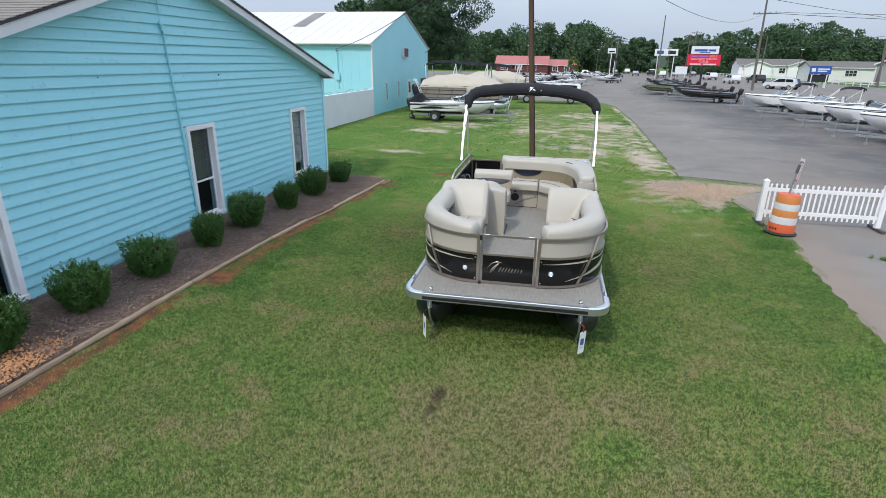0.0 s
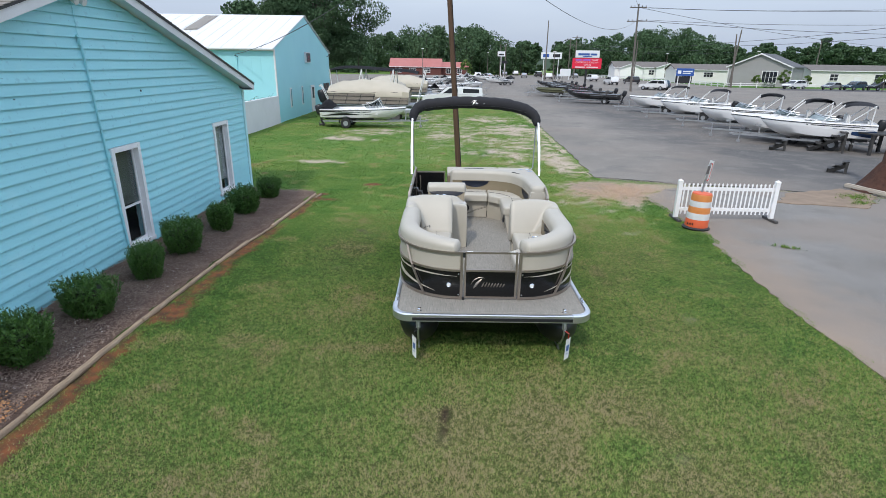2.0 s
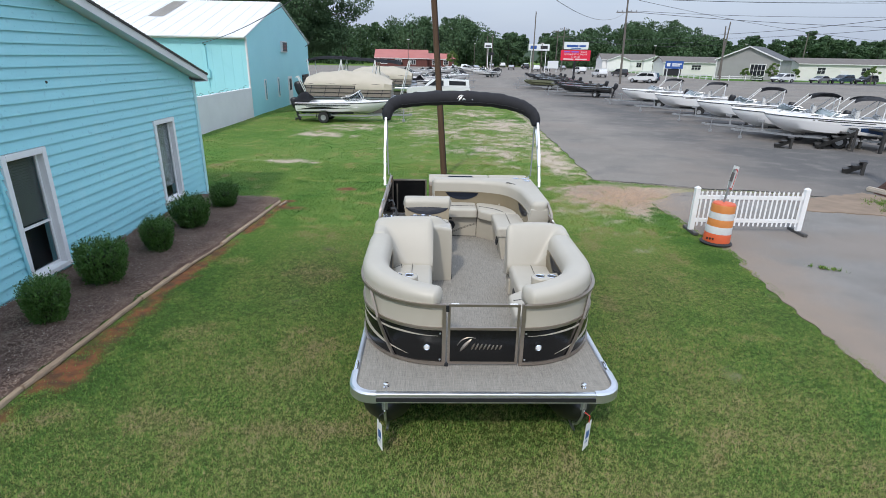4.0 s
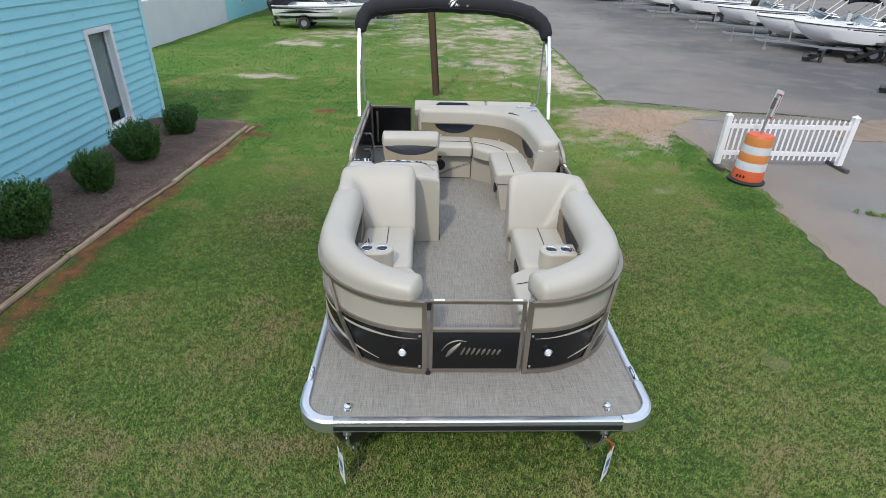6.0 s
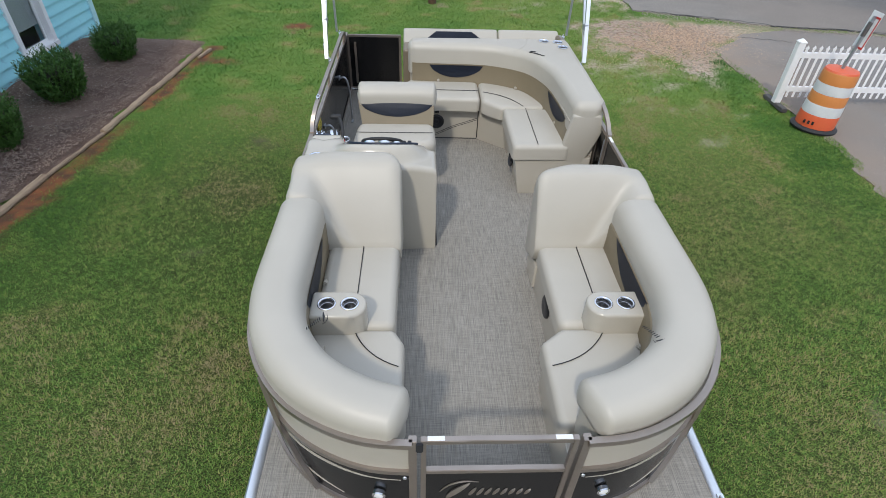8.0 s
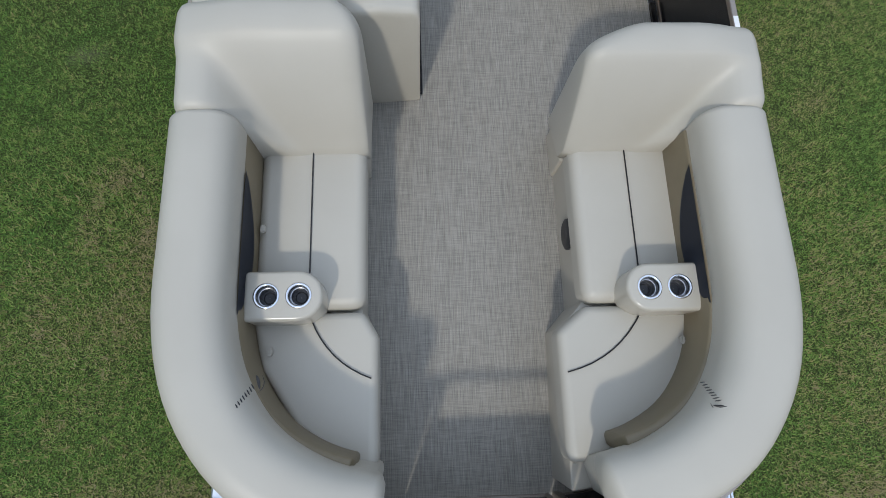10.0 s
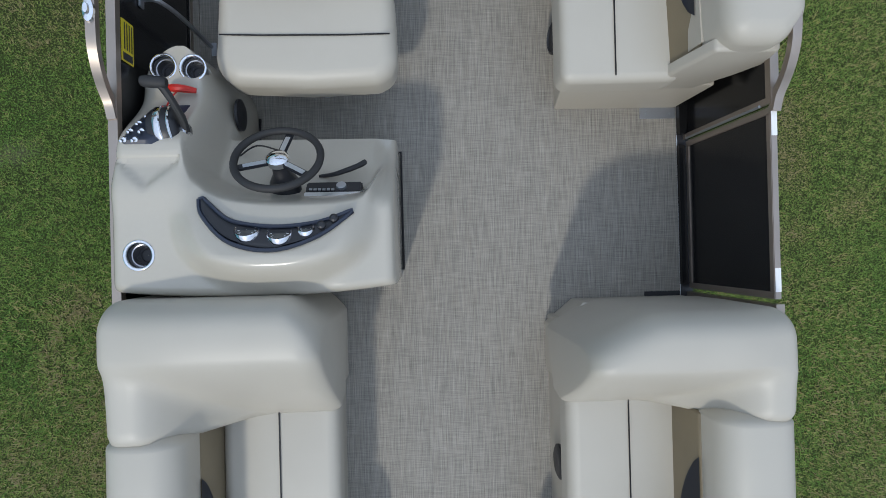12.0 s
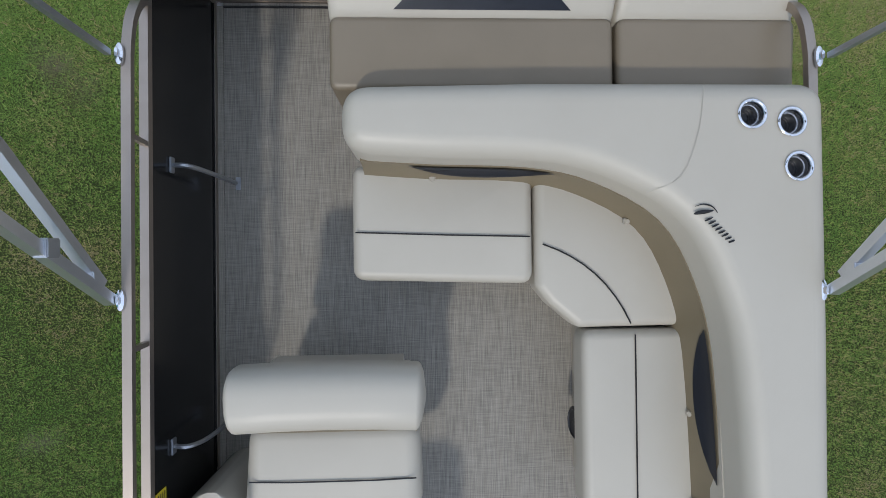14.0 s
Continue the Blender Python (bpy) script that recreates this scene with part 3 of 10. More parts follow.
def grass(name, x0, x1, y0, y1, per_m2, length, width, seed, clump=0.024):
    rs = np.random.RandomState(seed)
    k = int((x1 - x0) * (y1 - y0) * per_m2)
    x, y = rs.uniform(x0, x1, k), rs.uniform(y0, y1, k)
    tuft = 0.55 * LB(x, y, clump) + 0.45 * LC(x + y, y - x, clump * 1.9)
    keep = in_lawn(x, y) & (rs.rand(k) > bare(x, y) * 0.93) & (rs.rand(k) < 2.0 * tuft - 0.30 - worn(x, y))
    keep &= ~((np.abs(x + 0.5) < 0.95) & (y > 7.3) & (y < 12.4))          # none under the boat
    x, y, tuft = x[keep], y[keep], tuft[keep]
    k = len(x)
    an, ln = rs.uniform(0, 2 * np.pi, k), length * rs.uniform(0.5, 1.4, k) * (0.8 + 0.4 * LC(x, y, 0.8)) * (0.55 + 0.9 * tuft)
    lean = rs.uniform(0.4, 1.45, k)
    wd = width * rs.uniform(0.6, 1.3, k)
    z = (LA(x, y, 1.1) - 0.5) * 0.03 + (LB(x, y, 0.25) - 0.5) * 0.012 - 0.004
    me = blades(name, x, y, z, an, ln, lean, wd, tone(x, y) + (0.8 if y0 < 10 else 0.15) * (tuft - 0.5), BLADE if y0 < 8 else BLADE_MID if y0 < 10 else BLADE_FAR)
    return tagged(new(name, me), "short mown grass blades, green with dry straw tips", "grass", kind="stuff")


grass("grass", -6.0, 5.4, -4.0, 2.2, 900, 0.05, 0.013, 20)
grass("grass", -6.0, 5.4, 2.2, 9.0, 13500, 0.032, 0.0095, 21)
grass("grass", -6.0, 5.4, 9.0, 14.0, 17000, 0.027, 0.0068, 24)
grass("grass", -12.4, 5.4, 14.0, 22, 4200, 0.040, 0.012, 22, 0.05)
grass("grass", -12.4, 5.2, 22, 50, 420, 0.05, 0.028, 23, 0.12)

ASPHALT = mat("worn asphalt", (0.235, 0.212, 0.184), (0.155, 0.142, 0.125), 0.9, scale=0.18, fine=45, bump=0.35, dist=0.004, spec=0.3, mixin=0.7)
an_, al_ = ASPHALT.node_tree.nodes, ASPHALT.node_tree.links
# the strip where the boats stand is darker
a_co, a_sep, a_nz = an_.new("ShaderNodeTexCoord"), an_.new("ShaderNodeSeparateXYZ"), an_.new("ShaderNodeTexNoise")
a_nz.inputs["Scale"].default_value, a_nz.inputs["Detail"].default_value = 0.35, 5
al_.new(a_co.outputs["Object"], a_sep.inputs[0])
al_.new(a_co.outputs["Object"], a_nz.inputs["Vector"])


def a_calc(op, *args):
    q = an_.new("ShaderNodeMath")
    q.operation = op
    for i, v in enumerate(args):
        if isinstance(v, (int, float)):
            q.inputs[i].default_value = v
        else:
            al_.new(v, q.inputs[i])
    return q.outputs[0]


def a_range(v, lo, hi):
    q = an_.new("ShaderNodeMapRange")
    q.interpolation_type = "SMOOTHSTEP"
    q.inputs["From Min"].default_value, q.inputs["From Max"].default_value = lo, hi
    al_.new(v, q.inputs["Value"])
    return q.outputs[0]


across = a_calc("ADD", a_sep.outputs[0], a_calc("MULTIPLY_ADD", a_nz.outputs["Fac"], 5.0, -2.5))
boat_strip = a_calc("MULTIPLY", a_calc("MULTIPLY", a_range(across, 7.5, 13.5), a_calc("SUBTRACT", 1.0, a_range(across, 21.0, 26.0))), a_calc("SUBTRACT", 1.0, a_range(a_sep.outputs[1], 70.0, 110.0)))
a_mix = an_.new("ShaderNodeMix")
a_mix.data_type = "RGBA"
a_mix.inputs["B"].default_value = (0.075, 0.073, 0.072, 1)
a_bsdf = an_["Principled BSDF"]
al_.new(a_bsdf.inputs["Base Color"].links[0].from_socket, a_mix.inputs["A"])
al_.new(a_calc("MULTIPLY", boat_strip, 0.85), a_mix.inputs["Factor"])
al_.new(a_mix.outputs["Result"], a_bsdf.inputs["Base Color"])
weather(ASPHALT, 1.1, 0.5, 0.7, (0.28, 0.255, 0.225), 0.28)
weather(ASPHALT, 0.6, 0.54, 0.66, (0.11, 0.105, 0.10), 0.42)
weather(ASPHALT, 0.16, 0.50, 0.62, (0.21, 0.175, 0.145), 0.45)
weather(ASPHALT, 95, 0.58, 0.66, (0.42, 0.39, 0.35), 0.35, 2)
CRACK = mat("tarred crack", (0.05, 0.05, 0.05), rough=0.8, bump=0.2)
DRIVE = mat("dusty drive asphalt", (0.218, 0.206, 0.190), (0.152, 0.145, 0.134), 0.92, scale=0.5, fine=50, bump=0.35, dist=0.004, spec=0.3, mixin=0.7)

weather(DRIVE, 0.9, 0.5, 0.68, (0.14, 0.127, 0.112), 0.55)
weather(DRIVE, 90, 0.58, 0.66, (0.50, 0.46, 0.40), 0.5, 2)
weather(DRIVE, 1.6, 7.6, 5.6, (0.29, 0.215, 0.155), 0.8, 5, 1.8)
weather(DRIVE, 0.35, 0.46, 0.60, (0.215, 0.18, 0.15), 0.6)


def ragged(pts, step=0.25, amp=0.06, seed=1):
    """A line with points every step, worn uneven."""
    rs = random.Random(seed)
    out = []
    for (x0, y0), (x1, y1) in zip(pts, pts[1:]):
        n = max(1, min(60, int(math.hypot(x1 - x0, y1 - y0) / step)))
        for i in range(n):
            t = i / n
            out.append((x0 + (x1 - x0) * t + rs.uniform(-amp, amp), y0 + (y1 - y0) * t + rs.uniform(-amp, amp)))
    return out + [pts[-1]]


bm = B()
lot = ragged([(4.3, 19.7), (4.5, 24.8), (4.75, 32), (4.95, 38), (4.9, 51)], 0.4, 0.09, 4) + [(4.0, 55), (-2, 57), (-40, 58), (-120, 70), (-120, 190), (-30, 196), (40, 230), (46, 300), (64, 300), (66, 190), (66, 135), (150, 100), (150, -60), (60, -60), (13.5, 17.2)]
lot += ragged([(13.5, 17.2), (10.75, 17.75), (9.2, 18.35), (7.6, 18.5), (5.6, 19.25), (4.3, 19.7)], 0.3, 0.07, 5)[1:-1]
prism(bm, lot, -0.05, 0.022)
tagged(finish("car_park", bm, ASPHALT, smooth=0), "worn grey asphalt car park and road", "asphalt", kind="structure")
bm = B()
drive = ragged(ROAD_EDGE, 0.14, 0.05, 6) + ragged([(5.15, 14.4), (5.18, 15.4), (5.14, 16.7), (6.2, 17.9)], 0.3, 0.06, 7)[1:] + ragged([(7.6, 18.3), (9.2, 18.15), (10.75, 17.6), (13.5, 16.9)], 0.3, 0.05, 8) + [(40, 5), (40, -20)]
prism(bm, drive, -0.05, 0.005)
tagged(finish("driveway", bm, DRIVE, smooth=0), "dusty worn asphalt driveway beside the lawn", "asphalt", kind="structure")


def crack(pts, w, seed, top=0.026):
    line_ = ragged(pts, 0.10, 0.05, seed)
    bm = B()
    sweep(bm, line_, [(-w, 0.0), (w, 0.0), (w * 0.6, top), (-w * 0.6, top)])
    return tagged(finish("tarred_crack", bm, CRACK), "dark broken crack across the asphalt", "crack", kind="structure")


crack([(4.5, 19.6), (5.6, 19.25), (6.68, 18.9), (7.57, 18.5), (9.2, 18.37), (10.05, 18.05), (10.75, 17.7), (13.0, 17.3)], 0.022, 41)
crack([(7.8, 17.2), (9.2, 17.05), (11.0, 17.2)], 0.014, 42, 0.009)
crack([(6.2, 17.7), (6.6, 17.6), (7.2, 17.45)], 0.014, 43, 0.009)


# sandy washout on the drive, with weeds growing in it
SAND = mat("sandy washout", (0.30, 0.225, 0.165), (0.19, 0.15, 0.115), 0.95, scale=2.2, fine=70, bump=0.5, dist=0.006, spec=0.15, mixin=0.7)
bm = B()
prism(bm, ragged([(9.0, 16.1), (10.1, 17.45), (11.6, 18.0), (12.5, 18.35), (12.9, 17.3), (12.2, 16.4), (11.4, 15.6), (10.2, 15.9), (9.0, 16.1)], 0.16, 0.07, 9)[:-1], 0.0, 0.027)
tagged(finish("washout", bm, SAND, smooth=0), "sandy brown washout across the worn asphalt", "sand", kind="structure")


def weeds(cx, cy, rx, ry, an, k, seed):
    """Loose tufts on the asphalt round a centre."""
    rs = np.random.RandomState(seed)
    a, c = rs.normal(0, 0.5, k) * rx, rs.normal(0, 0.5, k) * ry
    x, y = cx + a * math.cos(an) - c * math.sin(an), cy + a * math.sin(an) + c * math.cos(an)
    keep = LB(x, y, 0.11) > 0.42
    x, y = x[keep], y[keep]
    k = len(x)
    me = blades("weeds", x, y, np.full(k, 0.02), rs.uniform(0, 2 * np.pi, k), rs.uniform(0.03, 0.09, k), rs.uniform(0.2, 1.2, k), rs.uniform(0.008, 0.016, k), rs.uniform(0.2, 0.6, k), BLADE)
    tagged(new("weeds", me), "low green weeds growing in the asphalt", "weeds", kind="stuff")


weeds(12.1, 17.05, 0.55, 0.35, 0.5, 2600, 71)
weeds(11.75, 16.25, 0.5, 0.2, 0.4, 900, 72)
weeds(6.72, 11.73, 0.30, 0.08, -0.5, 420, 73)

# ---- the teal clapboard building ----
TEAL = mat("teal clapboard paint", (0.36, 0.77, 0.84), (0.32, 0.70, 0.77), 0.5, scale=1.2, fine=35, bump=0.2, dist=0.003, stretch=(1, 0.25, 2), per_object=0.18)
TEAL_METAL = mat("teal metal wall", (0.35, 0.72, 0.78), (0.31, 0.66, 0.73), 0.45, scale=0.5, fine=14, bump=0.05)
weather(TEAL, 9, 0.62, 0.70, (0.26, 0.56, 0.64), 0.55, 6)
weather(TEAL, 30, 0.68, 0.74, (0.16, 0.36, 0.42), 0.6, 3)
weather(TEAL, 2.3, 0.58, 0.75, (0.46, 0.80, 0.84), 0.4, 6)
SHINGLE = mat("brown-grey shingles", (0.30, 0.265, 0.235), (0.20, 0.18, 0.16), 0.9, scale=3, fine=60, bump=0.5, dist=0.006, per_object=0.35)
CORNER = mat("pale teal corner paint", (0.55, 0.82, 0.86), (0.48, 0.76, 0.81), 0.5, scale=1.2, fine=35, bump=0.1)
DRIP = mat("dark drip edge", (0.06, 0.055, 0.055), (0.04, 0.04, 0.04), 0.7)
SASH_WHITE = mat("bright white window paint", (0.90, 0.90, 0.90), (0.84, 0.84, 0.84), 0.45, scale=4, fine=120, bump=0.05)
TRIM_GREY = mat("weathered white trim", (0.80, 0.80, 0.80), (0.66, 0.66, 0.66), 0.6, scale=2, fine=50, bump=0.1)
BLIND = mat("grey blinds", (0.30, 0.30, 0.29), (0.24, 0.24, 0.23), 0.6, bump=0.0)
BLIND_PALE = mat("pale blinds", (0.66, 0.66, 0.66), (0.58, 0.58, 0.58), 0.6, bump=0.0)
WX, WY0, WY1, EAVE, RIDGE_Y, RIDGE_Z = -7.55, 2.62, 16.72, 3.19, 10.05, 5.17
PITCH = {-1: 0.328, 1: 0.296}
WIN = [(4.95, 5.74, 0.33, 2.24), (9.97, 10.76, 0.33, 2.24), (14.5, 15.3, 0.40, 2.24)]


def gable_z(y):
    return RIDGE_Z - PITCH[1 if y > RIDGE_Y else -1] * abs(y - RIDGE_Y)


def make_building():
    bm = B()
    # the wall behind the boards, pierced by the windows
    ys = sorted([WY0, WY1, RIDGE_Y] + [w for a in WIN for w in a[:2]])
    for ya, yb in zip(ys, ys[1:]):
        win = next((w for w in WIN if w[0] <= ya and yb <= w[1]), None)
        spans = [(-0.1, None)] if not win else [(-0.1, win[2]), (win[3], None)]
        for z0, z1 in spans:
            za, zb = (z1, z1) if z1 else (gable_z(ya), gable_z(yb))
            add_mesh(bm, [(WX - 0.03, ya, z0), (WX - 0.03, yb, z0), (WX - 0.03, yb, zb), (WX - 0.03, ya, za), (WX - 0.2, ya, z0), (WX - 0.2, yb, z0), (WX - 0.2, yb, zb), (WX - 0.2, ya, za)],
                     [(0, 1, 2, 3), (7, 6, 5, 4), (0, 4, 5, 1), (3, 2, 6, 7), (0, 3, 7, 4), (1, 5, 6, 2)])
    for y0, y1 in ((WY0 - 0.18, WY0), (WY1 - 0.001, WY1 + 0.15)):
        box(bm, WX - 14, WX - 0.03, y0, y1, -0.1, gable_z(y0) - 0.05)
    box(bm, WX - 14.2, WX - 14, WY0, WY1, -0.1, gable_z(WY0))
    wall = tagged(finish("wall_east", bm, TEAL, smooth=0), "teal painted clapboard gable wall", "wall", kind="structure")
    # lapped boards, each a piece
    lap, z = 0.1755, 0.058
    while z < RIDGE_Z:
        zt = z + lap + 0.03

        def ends(zz):
            d = max(0.01, RIDGE_Z - zz)
            return max(WY0, RIDGE_Y - d / PITCH[-1]), min(WY1, RIDGE_Y + d / PITCH[1])
        cuts = [ends(z)]
        for w in WIN:
            if w[2] - 0.12 < z + lap * 0.6 < w[3] + 0.12:
                cuts = [s for a, c in cuts for s in ((a, min(c, w[0] - 0.09)), (max(a, w[1] + 0.09), c)) if s[1] - s[0] > 0.02]
        for a, c in cuts:
            joints = [a] + ([9.62] if a < 9.3 and c > 10.0 else []) + [c]
            for p, q in zip(joints, joints[1:]):
                bm = B()
                q -= 0.004
                pt, qt = max(p, ends(zt)[0]), min(q, ends(zt)[1])
                if qt < pt:
                    pt = qt = RIDGE_Y
                add_mesh(bm, [(WX + 0.040, p, z), (WX + 0.040, q, z), (WX + 0.001, qt, zt), (WX + 0.001, pt, zt), (WX - 0.026, p, z), (WX - 0.026, q, z), (WX - 0.026, qt, zt), (WX - 0.026, pt, zt)],
                         [(0, 1, 2, 3), (7, 6, 5, 4), (0, 4, 5, 1), (3, 2, 6, 7), (0, 3, 7, 4), (1, 5, 6, 2)])
                part("board", bm, TEAL, wall, smooth=0)
        z += lap
    # corner board and conduit
    bm = B()
    box(bm, WX - 0.02, WX + 0.055, WY1 - 0.02, WY1 + 0.12, -0.05, EAVE - 0.06, 0.004)
    part("corner_board", bm, CORNER, wall, "pale teal corner board")
    bm = B()
    tube(bm, [(WX + 0.055, 9.87 - 0.27 * (zz - 0.5) / 3.75, zz) for zz in (0.2, 1.5, 3, 4.25)], 0.022, 8)
    tube(bm, [(WX + 0.055, 9.60, 4.25), (WX + 0.055, 9.52, 4.3)], 0.02)
    box(bm, WX + 0.03, WX + 0.085, 9.55, 9.63, 4.14, 4.26, 0.008)
    tube(bm, [(WX + 0.046, 9.58, 4.24), (WX + 0.046, 9.56, 4.85)], 0.007, 6)
    part("conduit", bm, TEAL, wall, "painted conduit pipe")
    for hy, hz, r in ((11.26, 3.32, 0.022), (7.9, 3.35, 0.008)):
        bm = B()
        lathe(bm, [(0.0, 0), (r, 0.0), (r, 0.02), (r * 0.7, 0.024), (0, 0.024)], pose(WX + 0.012, hy, hz, 0, 90, 0), 12)
        part("vent_stub", bm, DARK, wall, "small dark pipe stub")
    # roof with overhang, fascia and soffit
    ov, over = 0.30, 0.36
    run = {-1: RIDGE_Y - WY0 + over, 1: WY1 - RIDGE_Y + over}

    def slope_slab(bm, s, x0, x1, d0, d1, off0, off1, drop=0.0):
        """A slab along one slope between two distances from the ridge."""
        p = [(x, RIDGE_Y + s * d, RIDGE_Z - PITCH[s] * d + o + e) for x in (x0, x1) for d, e in ((d0, 0.0), (d1, drop)) for o in (off0, off1)]
        add_mesh(bm, p, [(0, 1, 3, 2), (4, 6, 7, 5), (0, 4, 5, 1), (2, 3, 7, 6), (0, 2, 6, 4), (1, 5, 7, 3)])

    bm = B()
    for s in (-1, 1):
        slope_slab(bm, s, WX - 14, WX + ov, 0.0, run[s], 0.155, 0.185)
    roof = tagged(finish("roof", bm, SHINGLE, smooth=0), "brown-grey shingle gable roof", "roof", kind="structure")
    for s in (-1, 1):
        d = 0.0
        while d < run[s] - 0.02:
            bm = B()
            slope_slab(bm, s, WX - 14, WX + ov + 0.03, d, min(d + 0.155, run[s] + 0.03), 0.188, 0.197, 0.012)
            part("shingle_course", bm, SHINGLE, roof, smooth=0)
            d += 0.145
        bm = B()
        slope_slab(bm, s, WX + ov + 0.006, WX + ov + 0.024, 0.0, run[s], 0.150, 0.187)
        part("drip_edge", bm, DRIP, roof, "dark shingle edge along the rake", smooth=0)
    bm = B()
    for s in (-1, 1):
        # fascia along the rake, soffit under it, a narrow board against the wall
        slope_slab(bm, s, WX + ov - 0.02, WX + ov + 0.004, 0.0, run[s], -0.005, 0.152)
        slope_slab(bm, s, WX - 0.02, WX + ov - 0.022, 0.0, run[s], 0.012, 0.03)
        ye, ze = RIDGE_Y + s * run[s], RIDGE_Z - PITCH[s] * run[s]
        box(bm, WX - 14, WX + ov - 0.022, ye - 0.02, ye + 0.02, ze - 0.004, ze + 0.15)
        box(bm, WX - 14, WX + ov - 0.024, min(ye, ye - s * over) + 0.022, max(ye, ye - s * over) - 0.022, ze, ze + 0.018)
    tagged(finish("trim", bm, TRIM_GREY, smooth=0), "weathered white fascia and soffit boards", "trim", kind="structure")
    # windows
    for i, (a, c, z0, z1) in enumerate(WIN):
        w = empty("window_%d" % (i + 1), None, "white sash window with grey blinds behind dark glass", "window", kind="structure")
        for nm, g in (("window_frame", [(a - 0.09, a + 0.008, z0 - 0.02, z1 + 0.09), (c - 0.008, c + 0.09, z0 - 0.02, z1 + 0.09), (a + 0.008, c - 0.008, z1 - 0.008, z1 + 0.09)]), ("window_sill", [(a - 0.1, c + 0.1, z0 - 0.07, z0 + 0.008)])):
            bm = B()
            for q in g:
                box(bm, WX - 0.11, WX + (0.075 if nm == "window_sill" else 0.058), q[0], q[1], q[2], q[3], 0.004)
            part(nm, bm, SASH_WHITE, w)
        zm = (z0 + z1) / 2 - 0.18
        bm = B()
        for q in ((a, a + 0.04, z0, z1), (c - 0.04, c, z0, z1), (a + 0.04, c - 0.04, z0, z0 + 0.05), (a + 0.04, c - 0.04, z1 - 0.04, z1)) + (((a + 0.04, c - 0.04, zm - 0.02, zm + 0.02),) if i < 2 else ()):
            box(bm, WX - 0.095, WX - 0.055, *q)
        part("sash", bm, SASH_WHITE, w)
        bm = B()
        box(bm, WX - 0.082, WX - 0.076, a + 0.03, c - 0.03, z0 + 0.03, z1 - 0.03)
        pane = part("pane", bm, GLASS, w)
        pane.visible_shadow = False
        bm = B()
        k = 0
        zz = z1 - 0.06
        if i == 2:
            box(bm, WX - 0.125, WX - 0.115, a + 0.01, c - 0.01, z0 + 0.3, z1 - 0.01)
        while i < 2 and zz > zm:
            add_mesh(bm, [(WX - 0.102, a + 0.03, zz), (WX - 0.102, c - 0.03, zz), (WX - 0.127, c - 0.03, zz + 0.035), (WX - 0.127, a + 0.03, zz + 0.035)], [(0, 1, 2, 3)])
            zz -= 0.045
        part("blind", bm, BLIND if i < 2 else BLIND_PALE, w, "grey slatted blind" if i < 2 else "pale closed blind", smooth=0)
        bm = B()
        box(bm, WX - 0.3, WX - 0.28, a - 0.2, c + 0.2, z0 - 0.2, z1 + 0.2)
        part("dark_room", bm, DARK, w, "dark room behind the glass")
    # lamp under the gable
    lamp = empty("security_lamp", None, "small twin security lamp under the gable", "lamp")
    bm = B()
    box(bm, WX + 0.03, WX + 0.08, 9.52, 9.64, 4.85, 4.97, 0.01)
    part("base", bm, TRIM_GREY, lamp)
    for d in (-0.1, 0.1):
        bm = B()
        lathe(bm, [(0.03, 0), (0.05, 0.05), (0.06, 0.12)], Matrix.Translation((WX + 0.1, 9.58 + d, 4.87)) @ pose(0, 0, 0, 115, 0, 90), 12)
        part("lamp_head", bm, TRIM_GREY, lamp, "amber glass lamp head")


GLASS = bpy.data.materials.new("window glass")
GLASS.use_nodes = True
gb = GLASS.node_tree.nodes["Principled BSDF"]
gb.inputs["Base Color"].default_value = (0.55, 0.6, 0.6, 1)
gb.inputs["Roughness"].default_value = 0.02
gb.inputs["Transmission Weight"].default_value = 1.0
gb.inputs["IOR"].default_value = 1.02
gb.inputs["Coat Weight"].default_value = 0.5
make_building()

# ---- planting bed ----
MULCH = mat("pine straw mulch", (0.125, 0.082, 0.064), (0.22, 0.155, 0.122), 0.95, scale=2.5, fine=45, bump=1.0, dist=0.03, spec=0.1, mixin=1.0)
TIMBER = mat("weathered landscape timber", (0.46, 0.345, 0.23), (0.24, 0.17, 0.115), 0.9, scale=5, fine=90, bump=0.8, dist=0.008, stretch=(6, 0.6, 6), per_object=0.35)
GRAVEL = mat("orange gravel", (0.42, 0.155, 0.05), (0.56, 0.29, 0.13), 0.85, scale=20, fine=90, bump=0.3, island=0.8, mixin=0.2)
PALE = mat("pale stones", (0.62, 0.55, 0.47), (0.34, 0.27, 0.22), 0.85, scale=20, fine=90, bump=0.3, island=0.8, mixin=0.2)


def bed_z(x):
    return 0.05 + 0.15 * np.clip((-5.95 - x) / 1.55, 0, 1)


xs, ys = np.linspace(-7.56, -5.93, 18), np.linspace(1.0, 16.9, 150)
X, Y = np.meshgrid(xs, ys)
Z = bed_z(X) + (LA(X, Y, 0.3) - 0.5) * 0.06 + (LB(X, Y, 0.1) - 0.5) * 0.03
Z = Z * np.clip((-5.90 - X) / 0.30, 0, 1) - 0.02
X = -7.56 + (X + 7.56) / 1.63 * (bed_x(Y) + 0.01 + 7.56)
Z = np.where(Y > 16.2, Z * np.clip((16.75 - Y) / 0.5, 0, 1) - 0.03 * (Y > 16.7), Z)
bm = B()
add_mesh(bm, np.stack([X.ravel(), Y.ravel(), Z.ravel()], 1).tolist(), [(j * 18 + i, j * 18 + i + 1, (j + 1) * 18 + i + 1, (j + 1) * 18 + i) for j in range(149) for i in range(17)])
tagged(finish("planting_bed", bm, MULCH, smooth=180), "brown mulched planting bed along the wall", "planting bed", kind="structure")
